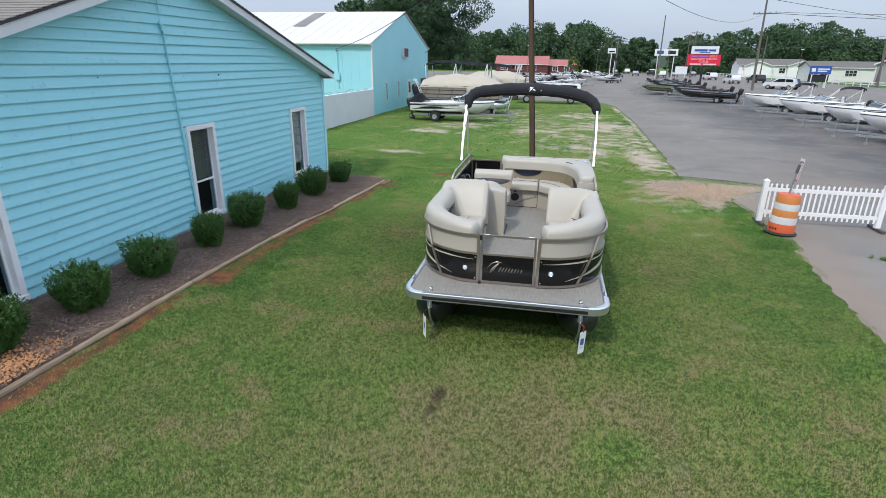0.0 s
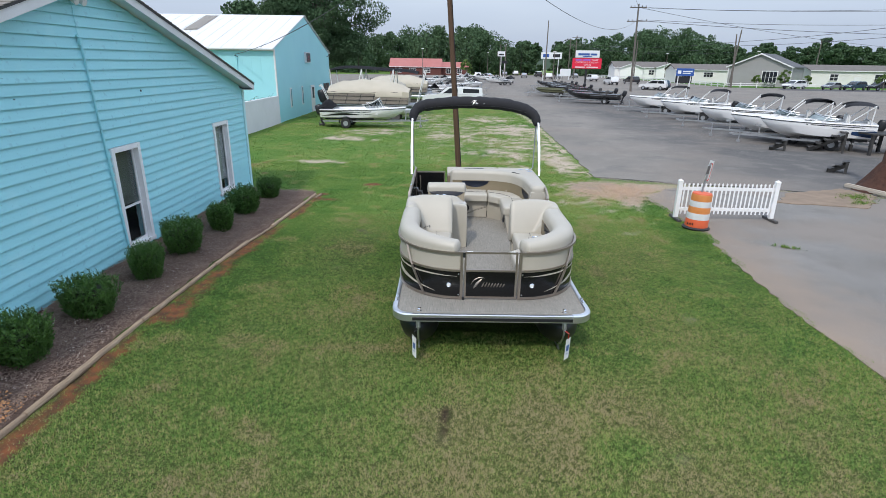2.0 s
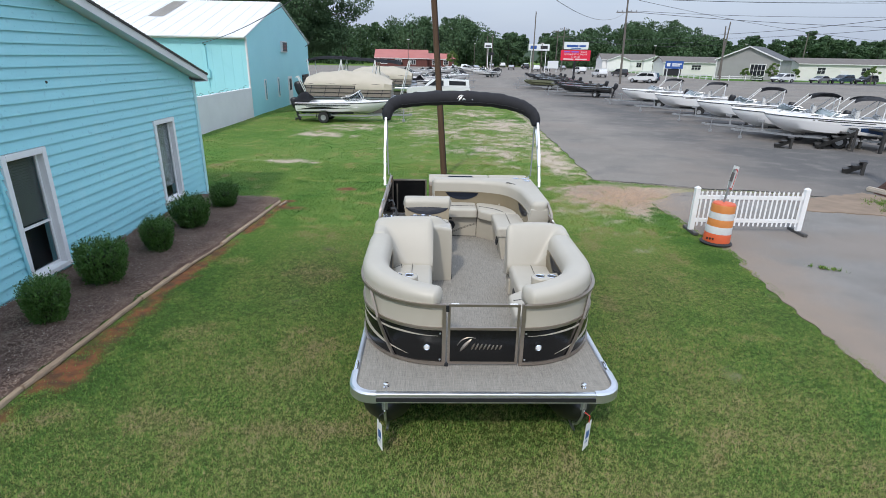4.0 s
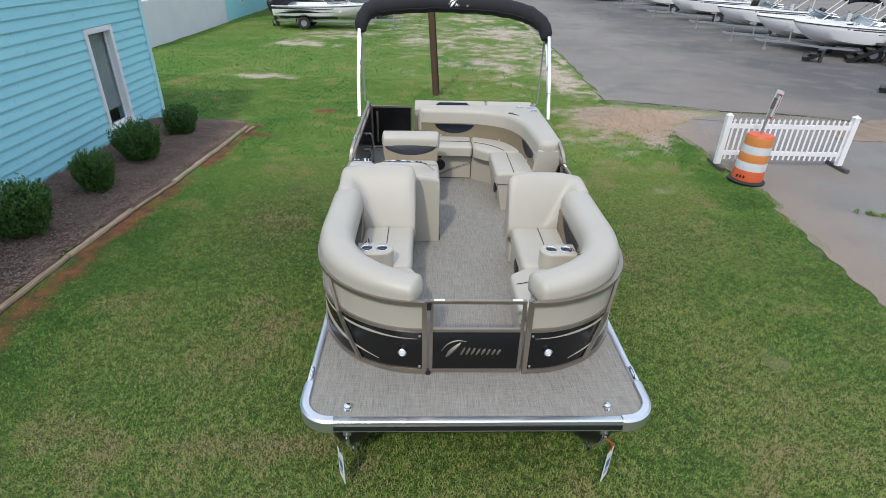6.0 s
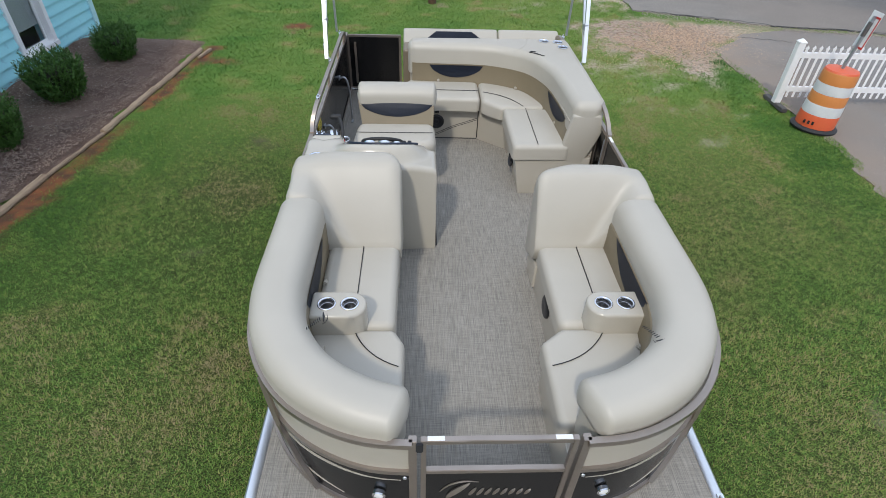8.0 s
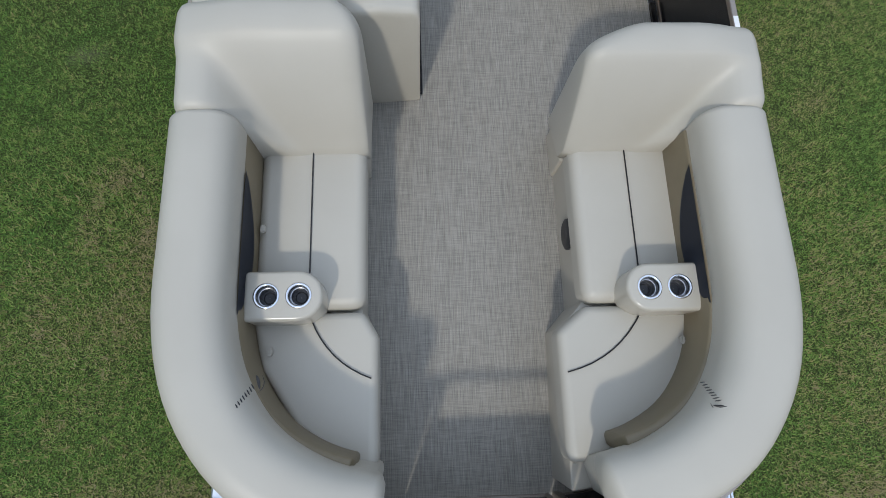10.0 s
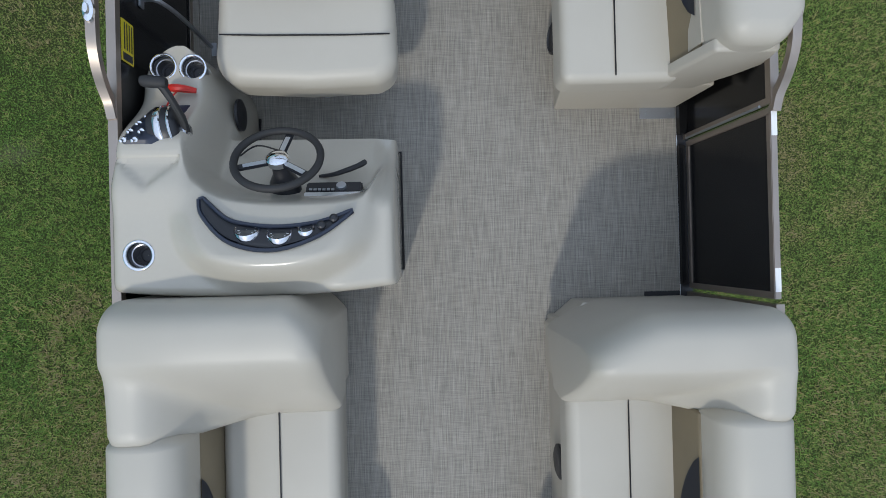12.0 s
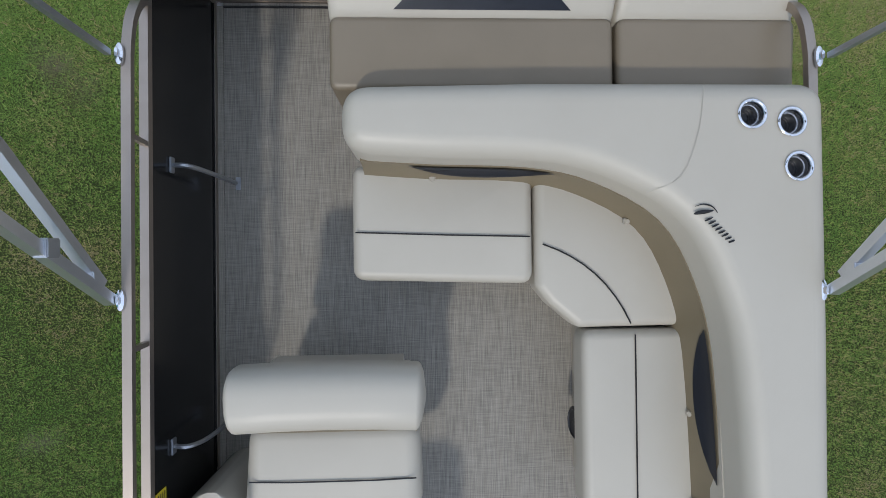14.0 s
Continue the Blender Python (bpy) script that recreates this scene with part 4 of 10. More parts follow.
for i, ((xa, ya), (xb, yb)) in enumerate(zip(BED_EDGE, BED_EDGE[1:])):
    d = math.hypot(xb - xa, yb - ya)
    bm = B()
    rt = random.Random(30 + i)
    rot = 0.6 if i == 5 else 1.0
    tube(bm, [(0.006 * rt.uniform(-1, 1) + 0.012 * math.sin(3.1 * i), 0.010 + (d - 0.02) * k / 14, 0.024 * rot + 0.004 * rt.uniform(-1, 1)) for k in range(15)], [0.047 * rot * rt.uniform(0.86, 1.1) for k in range(15)], 9)
    t = tagged(finish("landscape_timber", bm, TIMBER), "weathered brown landscape timber edging the bed", "timber", "bed edging")
    t.matrix_world = pose(xa, ya, 0.0, 0, 0, -math.degrees(math.atan2(xb - xa, yb - ya)))
bm = B()
box(bm, -0.035, 0.035, -0.25, 0.25, 0.0, 0.05, 0.012)
t = tagged(finish("landscape_timber", bm, TIMBER), "short loose end of a landscape timber", "timber", "bed edging")
t.matrix_world = pose(-5.16, 15.9, 0.0, 0, 0, -8)


def stones(name, mat_, pts, size, seed, label):
    rs = np.random.RandomState(seed)
    verts, faces = [], []
    for x, y, z in pts:
        s = size * rs.uniform(0.5, 1.5)
        base = len(verts)
        q = rs.uniform(-0.35, 0.35, (6, 3)) * s
        for k, o in enumerate(((1, 0, 0), (0, 1, 0), (-1, 0, 0), (0, -1, 0), (0, 0, 0.8), (0, 0, -0.8))):
            verts.append((x + o[0] * s * 0.6 + q[k][0], y + o[1] * s * 0.6 + q[k][1], z + o[2] * s * 0.6 + q[k][2]))
        faces += [(base + a, base + b_, base + c) for a, b_, c in ((0, 1, 4), (1, 2, 4), (2, 3, 4), (3, 0, 4), (1, 0, 5), (2, 1, 5), (3, 2, 5), (0, 3, 5))]
    me = bpy.data.meshes.new(name)
    me.from_pydata(verts, [], faces)
    me.materials.append(mat_)
    return tagged(new(name, me), label, "gravel", kind="stuff")


STRAW = mat("mulch chips", (0.085, 0.058, 0.047), (0.25, 0.175, 0.135), 0.9, island=1.0, mixin=0.1, bump=0.0)
rs = np.random.RandomState(15)
k = 30000
q_, y = rs.uniform(0.02, 0.98, k), rs.uniform(1.5, 16.4, k)
x = -7.56 + q_ * (bed_x(y) - 0.05 + 7.56)
z = bed_z(-7.56 + q_ * 1.63) + (LA(x, y, 0.3) - 0.5) * 0.06 + (LB(x, y, 0.1) - 0.5) * 0.03 + rs.uniform(0.002, 0.02, k)
an, ln, wd, tl = rs.uniform(0, 2 * np.pi, k), rs.uniform(0.008, 0.030, k), rs.uniform(0.003, 0.008, k), rs.uniform(-0.008, 0.008, k)
dx, dy = np.cos(an), np.sin(an)
Pm = np.stack([np.stack([x - dx * ln - dy * wd, y - dy * ln + dx * wd, z - tl], 1), np.stack([x - dx * ln + dy * wd, y - dy * ln - dx * wd, z - tl], 1), np.stack([x + dx * ln + dy * wd, y + dy * ln - dx * wd, z + tl], 1), np.stack([x + dx * ln - dy * wd, y + dy * ln + dx * wd, z + tl], 1)], 1).reshape(-1, 3)
me = bpy.data.meshes.new("mulch")
me.from_pydata(Pm.tolist(), [], np.arange(4 * k).reshape(-1, 4).tolist())
me.materials.append(STRAW)
tagged(new("mulch", me), "loose brown bark and straw mulch", "mulch", kind="stuff")
rs = np.random.RandomState(5)
p = [(x, y, float(bed_z(x)) + 0.01) for x, y in zip(rs.normal(-6.35, 0.2, 1500), rs.normal(4.45, 0.4, 1500)) if -7 < x < -6.06 and 3.3 < y < 5.35]
stones("gravel", GRAVEL, p, 0.02, 6, "loose orange pea gravel in the bed")
p = [(x, y, float(bed_z(x)) + 0.02) for x, y in zip(rs.uniform(-7.4, -6.05, 1500), rs.uniform(5.4, 15.8, 1500)) if LA(x, y, 0.45) > 0.5]
stones("gravel", PALE, p, 0.014, 7, "scattered pale stones on the mulch")
g = rs.normal(0, 1, (6500, 2))
p = [(4.5 + a * 0.95 + c * 0.2, 17.3 + c * 0.8, 0.004) for a, c in g if 15.6 < 17.3 + c * 0.8 < 18.7 and abs(a) < 2.6]
stones("gravel", mat("pinkish gravel", (0.44, 0.275, 0.165), (0.60, 0.43, 0.29), 0.9, island=0.8, mixin=0.2), p, 0.013, 8, "pinkish gravel where lawn and asphalt meet")

rs = np.random.RandomState(61)
tt = rs.rand(2600)
px = 4.4 + 9.0 * tt
py = np.interp(px, [4.4, 5.6, 6.7, 7.6, 9.2, 10.75, 13.0, 13.6], [19.6, 19.25, 18.9, 18.5, 18.35, 17.7, 17.3, 17.2]) - 0.2 + rs.normal(0, 0.12, 2600) * (1.3 - tt)
stones("gravel", mat("grey rubble", (0.16, 0.15, 0.14), (0.36, 0.31, 0.26), 0.9, island=0.8, mixin=0.2), [(a, c, 0.014) for a, c in zip(px, py)], 0.016, 62, "grey rubble along the broken asphalt edge")

# ---- clipped bushes ----
LEAF = mat("box leaves", (0.014, 0.048, 0.010), (0.070, 0.155, 0.028), 0.5, scale=8, fine=40, bump=0.0, island=0.9, mixin=0.1, spec=0.3)
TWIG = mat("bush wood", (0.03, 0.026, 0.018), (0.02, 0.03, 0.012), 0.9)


def bush(seed, w, d, h, label):
    """A clipped bush of upright sprigs, narrower towards the ground, with sprigs standing out of its top."""
    rs = np.random.RandomState(seed)
    b = empty("bush", None, label, "bush", "clipped bushes")
    k = 1500
    n = rs.normal(size=(k, 3))
    n /= np.linalg.norm(n, axis=1)[:, None]
    sq = n / (np.sum(np.abs(n) ** 4.5, axis=1) ** (1 / 4.5))[:, None]
    r = 1 - 0.30 * rs.rand(k) ** 1.6
    lump = 0.86 + 0.28 * LA(n[:, 0] * 2 + seed, n[:, 1] * 2 + n[:, 2], 0.45)
    c = sq * (r * lump)[:, None] * np.array([w / 2, d / 2, h / 2]) + np.array([0, 0, h / 2 + 0.04])
    c[:, :2] *= 0.62 + 0.36 * np.clip(c[:, 2:3] / h, 0, 1) ** 0.8
    c[:, 2] += (rs.rand(k) < 0.22) * (n[:, 2] > 0.2) * rs.uniform(0.02, 0.12, k)
    c = c[c[:, 2] > 0.05]
    k = len(c)
    # every sprig carries leaves along a stem that points up and outward
    out = c * np.array([0.55, 0.55, 0]) / (w / 2)
    d_ = out + np.array([0, 0, 1.0]) + rs.normal(0, 0.28, (k, 3))
    d_ /= np.linalg.norm(d_, axis=1)[:, None]
    per = 8
    c = np.repeat(c, per, 0)
    d_ = np.repeat(d_, per, 0)
    t = np.tile(np.linspace(-0.075, 0.03, per), k)[:, None] + rs.uniform(-0.006, 0.006, (k * per, 1))
    side = np.cross(d_, rs.normal(size=(k * per, 3)))
    side /= np.linalg.norm(side, axis=1)[:, None]
    u = d_ * 0.75 + side * 0.65
    v = np.cross(u, d_ + 0.3 * rs.normal(size=(k * per, 3)))
    v /= np.linalg.norm(v, axis=1)[:, None]
    a, e = rs.uniform(0.017, 0.028, k * per)[:, None], rs.uniform(0.007, 0.012, k * per)[:, None]
    q = c + d_ * t + side * 0.012
    q[:, 2] = np.maximum(q[:, 2], 0.02)
    P = np.stack([q - u * a * 0.4, q + v * e, q + u * a * 1.4, q - v * e], 1).reshape(-1, 3)
    me = bpy.data.meshes.new("leaves")
    me.from_pydata(P.tolist(), [], np.arange(4 * k * per).reshape(-1, 4).tolist())
    me.materials.append(LEAF)
    lv = new("leaves", me)
    lv.parent = b
    # one solid dark core fills the bush behind its leaves
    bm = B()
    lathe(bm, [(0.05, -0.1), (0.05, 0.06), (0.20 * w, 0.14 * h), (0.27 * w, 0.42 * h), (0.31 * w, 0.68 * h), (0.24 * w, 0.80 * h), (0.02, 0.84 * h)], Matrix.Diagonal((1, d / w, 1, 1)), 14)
    part("inner_wood", bm, TWIG, b, "solid dark core inside the leaves")
    return b


protos = [bush(1, 0.78, 0.78, 0.62, "dense clipped green box bush on mulch"), bush(2, 0.68, 0.70, 0.64, "dense clipped green box bush on mulch"), bush(3, 0.88, 0.80, 0.60, "broad clipped green box bush on mulch")]
spots = [(-6.88, 4.7, 0, 10, 1.0), (-6.80, 6.05, 0, 80, 0.95), (-6.80, 7.45, 2, 0, 0.93), (-6.74, 9.02, 1, 30, 0.9), (-6.74, 10.42, 0, 120, 1.05), (-6.62, 12.05, 1, 200, 1.0), (-6.62, 13.6, 0, 60, 1.02), (-6.55, 15.35, 2, 100, 0.95)]
used = set()
for x, y, k, rz, sc in spots:
    x += 0.07
    m = pose(x, y, float(bed_z(x)) - 0.03, 0, 0, rz) @ Matrix.Scale(sc, 4)
    if k not in used:
        used.add(k)
        protos[k].matrix_world = m
    else:
        copy_thing(protos[k], m)


# ---- the pontoon boat ----
DECK = 0.76
boat = empty("pontoon_boat", pose(-0.505, 6.33, 0, 0, 0, 0.85), "cream and black pontoon boat with folded bimini on the lawn", "boat")
LEFT_BOW = smooth_line([(-0.41, 0.54), (-0.62, 0.56), (-0.82, 0.63), (-1.01, 0.75), (-1.16, 0.92), (-1.27, 1.14), (-1.325, 1.42), (-1.33, 1.75)], 4)   # fence line, from the gate aft
RIGHT_BOW = mirror_x(LEFT_BOW)
END = 6.28


def rounded_deck(w, v0, v1, r, n=8):
    pts = []
    for cx, cy, a0 in ((w - r, v0 + r, -90), (w - 0.06, v1 - 0.06, 0), (-w + 0.06, v1 - 0.06, 90), (-w + r, v0 + r, 180)):
        rr = r if cy < 2 else 0.06
        for i in range(n + 1):
            an = radians(a0 + 90 * i / n)
            pts.append((cx + rr * math.cos(an), cy + rr * math.sin(an)))
    return pts


bm = B()
prism(bm, rounded_deck(1.30, 0.045, 6.5, 0.2), DECK - 0.03, DECK)
part("deck", bm, WEAVE, boat, "grey-beige woven vinyl deck floor", smooth=30)
# aluminium edge round the deck
edge = rounded_deck(1.345, 0.0, 6.52, 0.24)
bm = B()
prof = [(0.0, DECK - 0.09), (0.012, DECK - 0.09), (0.012, DECK - 0.035), (0.062, DECK - 0.035), (0.062, DECK + 0.004), (0.045, DECK + 0.012), (0.01, DECK + 0.012), (0.0, DECK + 0.004)]
full = edge + [edge[0]]
sweep(bm, full, prof)
part("deck_edge", bm, ALU, boat, "bright aluminium deck edge")
bm = B()
box(bm, -1.09, 1.09, -0.008, 0.0, DECK - 0.072, DECK - 0.028)
part("rub_strip", bm, DARK, boat, "black rubber strip")
for s in (-1, 1):
    bm = B()
    arc = [(s * (1.345 - 0.24 + 0.252 * math.sin(a)), 0.24 - 0.252 * math.cos(a)) for a in [radians(90 * i / 8) for i in range(9)]]
    arc = [(s * 1.075, -0.012)] + arc + [(s * 1.357, 0.42)]
    arc = arc if s > 0 else arc[::-1]
    sweep(bm, arc, [(0.0, DECK - 0.085), (0.078, DECK - 0.085), (0.078, DECK + 0.006), (0.066, DECK + 0.022), (0.02, DECK + 0.022), (0.0, DECK + 0.008)])
    part("corner_cap", bm, ALU, boat, "cast aluminium corner cap")
    bm = B()
    lathe(bm, [(0.028, 0), (0.028, 0.006), (0.014, 0.01), (0.014, 0.03), (0.026, 0.035), (0.026, 0.045), (0.01, 0.05)], Matrix.Translation((s * 0.985, 0.135, DECK)), 14)
    part("cleat", bm, CHROME, boat, "chrome pop-up cleat")
    bm = B()
    box(bm, s * 1.30, s * 1.34, 0.42, 0.60, DECK + 0.012, DECK + 0.022, 0.003)
    tube(bm, [(s * 1.315, 0.44, DECK + 0.024), (s * 1.315, 0.48, DECK + 0.045), (s * 1.315, 0.54, DECK + 0.045), (s * 1.315, 0.58, DECK + 0.024)], 0.008, 6)
    part("cleat", bm, CHROME, boat, "chrome mooring cleat")
for u in (-0.9, -0.55, 0.3, 0.75):
    bm = B()
    lathe(bm, [(0.008, 0), (0.006, 0.004)], Matrix.Translation((u, 0.03, DECK + 0.012)), 8)
    part("screw", bm, ALU_DULL, boat)
# near-black, so the shade below the deck is in the floats' colour
FLOAT = mat("aluminium darkened for shade", (0.055, 0.058, 0.064), (0.085, 0.088, 0.095), 0.42, metal=0.9, scale=3, fine=80, bump=0.04)
# floats, brackets and cross beams
for s in (-1, 1):
    bm = B()
    c, R = 0.40, 0.315
    prof = [(6.35, 0.30), (6.3, R), (1.0, R), (0.8, R * 0.98), (0.58, R * 0.92), (0.40, R * 0.80), (0.26, R * 0.60), (0.17, R * 0.36), (0.12, R * 0.12)]
    rings = []
    for v, r in prof:
        lift = (R - r) * 0.35 if v < 2 else 0
        rings.append([bm.verts.new((s * 1.0 + r * (0.8 if v < 0.3 else 1) * math.cos(2 * math.pi * j / 28), v, c + lift + r * math.sin(2 * math.pi * j / 28))) for j in range(28)])
    for a, b_ in zip(rings, rings[1:]):
        for j in range(28):
            bm.faces.new((a[j], a[(j + 1) % 28], b_[(j + 1) % 28], b_[j]))
    bm.faces.new(rings[0])
    bm.faces.new(rings[-1])
    fl = part("float", bm, FLOAT, boat, "dull aluminium pontoon tube, darkened for shade", smooth=60)
    bm = B()
    pts = smooth_line([(s * 1.0, 0.14, 0.68), (s * 1.0, 0.10, 0.55), (s * 1.0, 0.14, 0.38), (s * 1.0, 0.36, 0.17), (s * 1.0, 0.9, 0.075), (s * 1.0, 6.2, 0.075)], 4)
    tube(bm, pts, 0.014, 6)
    part("keel_strip", bm, ALU, fl, "bright welded keel strip")
    bm = B()
    torus(bm, 0.022, 0.006, Matrix.Translation((s * 1.0, 0.08, 0.52)) @ pose(0, 0, 0, 0, 90, 0), 14, 6)
    part("bow_eye", bm, CHROME, fl)
    bm = B()
    box(bm, s * 1.0 - 0.03, s * 1.0 + 0.03, 0.10, 0.12, 0.52, DECK - 0.1)
    box(bm, s * 1.0 - 0.2, s * 1.0 + 0.2, 0.5, 6.3, 0.66, DECK - 0.03)
    part("bracket", bm, ALU_DULL, fl)
    # sale tag on the bow eye
    bm = B()
    an = radians(14 if s < 0 else -16)
    t = Matrix.Translation((s * 1.05, 0.03, 0.48)) @ pose(0, 0, 0, 0, 3 if s > 0 else 0, -62 if s < 0 else 48)
    box(bm, -0.06, 0.06, -0.0015, 0.0015, -0.36, -0.05, m=t)
    tag = part("sale_tag", bm, WHITE, boat, "white card sale tag with a blue printed panel", smooth=0)
    bm = B()
    box(bm, -0.035, 0.035, -0.003, -0.0016, -0.24, -0.15, m=t)
    for k in range(3):
        box(bm, -0.035, 0.02, -0.003, -0.0016, -0.27 - 0.008 * k, -0.268 - 0.008 * k, m=t)
    part("print", bm, LABEL_BLUE, tag, "blue print", smooth=0)
    bm = B()
    tube(bm, [t @ Vector((0, 0, -0.06)), t @ Vector((0.0, 0.0, 0.02)), (s * 1.0, 0.07, 0.52)], 0.006, 6)
    part("strap", bm, RED if s > 0 else DARK, tag, "tag strap")
    # timber blocks below the floats
    for v in (1.6, 5.2):
        bm = B()
        box(bm, s * 1.0 - 0.35, s * 1.0 + 0.35, v - 0.1, v + 0.1, -0.02, 0.075, 0.01)
        part("block", bm, TIMBER, boat, "timber block under the float")
bm = B()
for i in range(13):
    v = 0.5 + i * 0.47
    box(bm, -1.25, 1.25, v - 0.03, v + 0.03, DECK - 0.1, DECK - 0.03)
part("cross_beams", bm, ALU_DULL, boat, "aluminium beams below the deck")


# ---- fence ----
def bar(path, z, w=0.028, h=0.032):
    bm = B()
    sweep(bm, path, [(-w / 2, z - h / 2), (w / 2, z - h / 2), (w / 2, z + h / 2), (-w / 2, z + h / 2)])
    return bm


def panel(path, z0, z1, th=0.014):
    bm = B()
    sweep(bm, path, [(-th / 2, z0), (th / 2, z0), (th / 2, z1), (-th / 2, z1)])
    return bm


def ribbon(path, out, s0, s1, za, zb):
    """A thin strip lying on the outside of a fence: heights za(t), zb(t) for t from 0 to 1."""
    pts = [Vector(p) for p in path]
    ds = [0.0]
    for a, c in zip(pts, pts[1:]):
        ds.append(ds[-1] + (c - a).length)
    bm = B()
    lo, hi, lo2, hi2 = [], [], [], []
    n = 16
    off = offset_line(path, out)
    off2 = offset_line(path, out * 0.7)
    for i in range(n + 1):
        t = i / n
        s = s0 + (s1 - s0) * t
        x, y = np.interp(s, ds, [p[0] for p in off]), np.interp(s, ds, [p[1] for p in off])
        x2, y2 = np.interp(s, ds, [p[0] for p in off2]), np.interp(s, ds, [p[1] for p in off2])
        a, c = za(t), max(zb(t), za(t) + 0.0015)
        lo.append(bm.verts.new((x, y, a)))
        hi.append(bm.verts.new((x, y, c)))
        lo2.append(bm.verts.new((x2, y2, a)))
        hi2.append(bm.verts.new((x2, y2, c)))
    for i in range(n):
        bm.faces.new((lo[i], lo[i + 1], hi[i + 1], hi[i]))
        bm.faces.new((hi[i], hi[i + 1], hi2[i + 1], hi2[i]))
        bm.faces.new((lo2[i], lo2[i + 1], lo[i + 1], lo[i]))
    return bm


def resample(path, s):
    pts = [Vector(p) for p in path]
    for a, c in zip(pts, pts[1:]):
        d = (c - a).length
        if s <= d:
            return a + (c - a) * (s / d)
        s -= d
    return pts[-1]


for s, bow in ((-1, LEFT_BOW), (1, RIGHT_BOW)):
    side = "left" if s < 0 else "right"
    aft = 2.62
    path = list(bow) + [(s * 1.33, 2.2), (s * 1.33, aft)]
    f = empty("bow_fence", None, "curved bow fence with black and cream panels in champagne rails")
    f.parent = boat
    part("lower_panel", panel(path, 0.80, 1.19), BLACK_PANEL, f, "glossy black lower panel", smooth=40)
    part("upper_panel", panel(offset_line(path, 0.004 * s), 1.19, 1.45), VINYL_SIDE, f, "cream upper panel", smooth=40)
    for z, w, h in ((1.465, 0.034, 0.034), (1.20, 0.03, 0.03), (0.79, 0.032, 0.034)):
        part("rail", bar(offset_line(path, -s * (0.020 if z > 1.4 else 0.006)), z, w, h), CHAMPAGNE, f, smooth=40)
    bm = B()
    box(bm, s * 0.41 - 0.02, s * 0.41 + 0.02, 0.52, 0.56, DECK + 0.005, 1.482, 0.003)
    part("post", bm, CHAMPAGNE, f)
    # slanted bars across the panels
    for s0, s1 in ((0.62, 0.50),):
        bm = B()
        for z0, z1, a, c in ((0.80, 1.18, 0.56, 0.80), (1.18, 1.46, 0.80, 0.92)):
            pts = []
            off = offset_line(path, -0.03 * s)
            for i in range(5):
                t = i / 4
                q = resample(off, a + (c - a) * t)
                pts.append((q.x, q.y, z0 + (z1 - z0) * t))
            tube(bm, pts, 0.0125, 4, square=True)
        part("slant_bar", bm, CHAMPAGNE, f)
    o = -0.0105 * s
    swoosh = lambda z: (lambda t: z)
    part("stripe", ribbon(path, o, 0.06, 1.6, lambda t: 1.112 - 0.0 * t, lambda t: 1.112 + 0.022 * min(1, t * 4)), VINYL_SIDE, f, "beige stripe decal", smooth=0)
    part("stripe", ribbon(path, o, 0.38, 1.3, lambda t: 0.86 + 0.12 * t ** 0.8, lambda t: 0.862 + 0.20 * t ** 0.9), VINYL_SIDE, f, "beige swoosh decal", smooth=0)
    # docking light
    bm = B()
    q = Matrix.Translation((s * 0.585, 0.555 - 0.005, 0.985)) @ pose(0, 0, 0, 90, 0, 0) @ pose(0, 0, 0, 0, 6 * s, 0)
    lathe(bm, [(0.025, 0), (0.036, 0.01), (0.036, 0.03), (0.030, 0.036), (0.025, 0.031), (0.01, 0.026)], q, 20)
    dl = part("docking_light", bm, CHROME, f, "round chrome docking light")
    bm = B()
    lathe(bm, [(0.024, 0.032), (0.016, 0.036), (0.004, 0.037)], q, 16)
    part("lens", bm, WHITE, dl, "clear lens")
    for z in (0.835, 1.145):
        bm = B()
        lathe(bm, [(0.012, 0), (0.009, 0.006)], Matrix.Translation((s * 0.45, 0.53, z)) @ pose(0, 0, 0, 90, 0, 0), 10)
        part("bolt", bm, ALU, f)
# bow gate
gate = empty("bow_gate", None, "bow gate with a black panel below and an open frame above")
gate.parent = boat
bm = B()
for u0, u1, z0, z1 in ((-0.372, -0.345, DECK + 0.02, 1.482), (0.345, 0.372, DECK + 0.02, 1.482), (-0.345, 0.345, 1.452, 1.482), (-0.345, 0.345, DECK + 0.02, 0.81), (-0.345, 0.345, 1.185, 1.215)):
    box(bm, u0, u1, 0.525, 0.555, z0, z1, 0.003)
part("gate_frame", bm, CHAMPAGNE, gate)
bm = B()
box(bm, -0.345, 0.345, 0.533, 0.545, 0.81, 1.185)
part("gate_panel", bm, BLACK_PANEL, gate, "glossy black gate panel", smooth=0)
for u in (-0.30, 0.30):
    bm = B()
    box(bm, u - 0.04, u + 0.04, 0.528, 0.552, 1.4825, 1.484)
    part("sticker", bm, WHITE, gate, "white safety sticker", smooth=0)
bm = B()
box(bm, -0.395, -0.36, 0.515, 0.53, 1.40, 1.47, 0.004)
part("latch", bm, DARK, gate, "black gate latch")
bm = B()
box(bm, -0.40, -0.36, 0.51, 0.55, DECK + 0.0, DECK + 0.04, 0.004)
part("latch", bm, DARK, gate, "black gate latch")


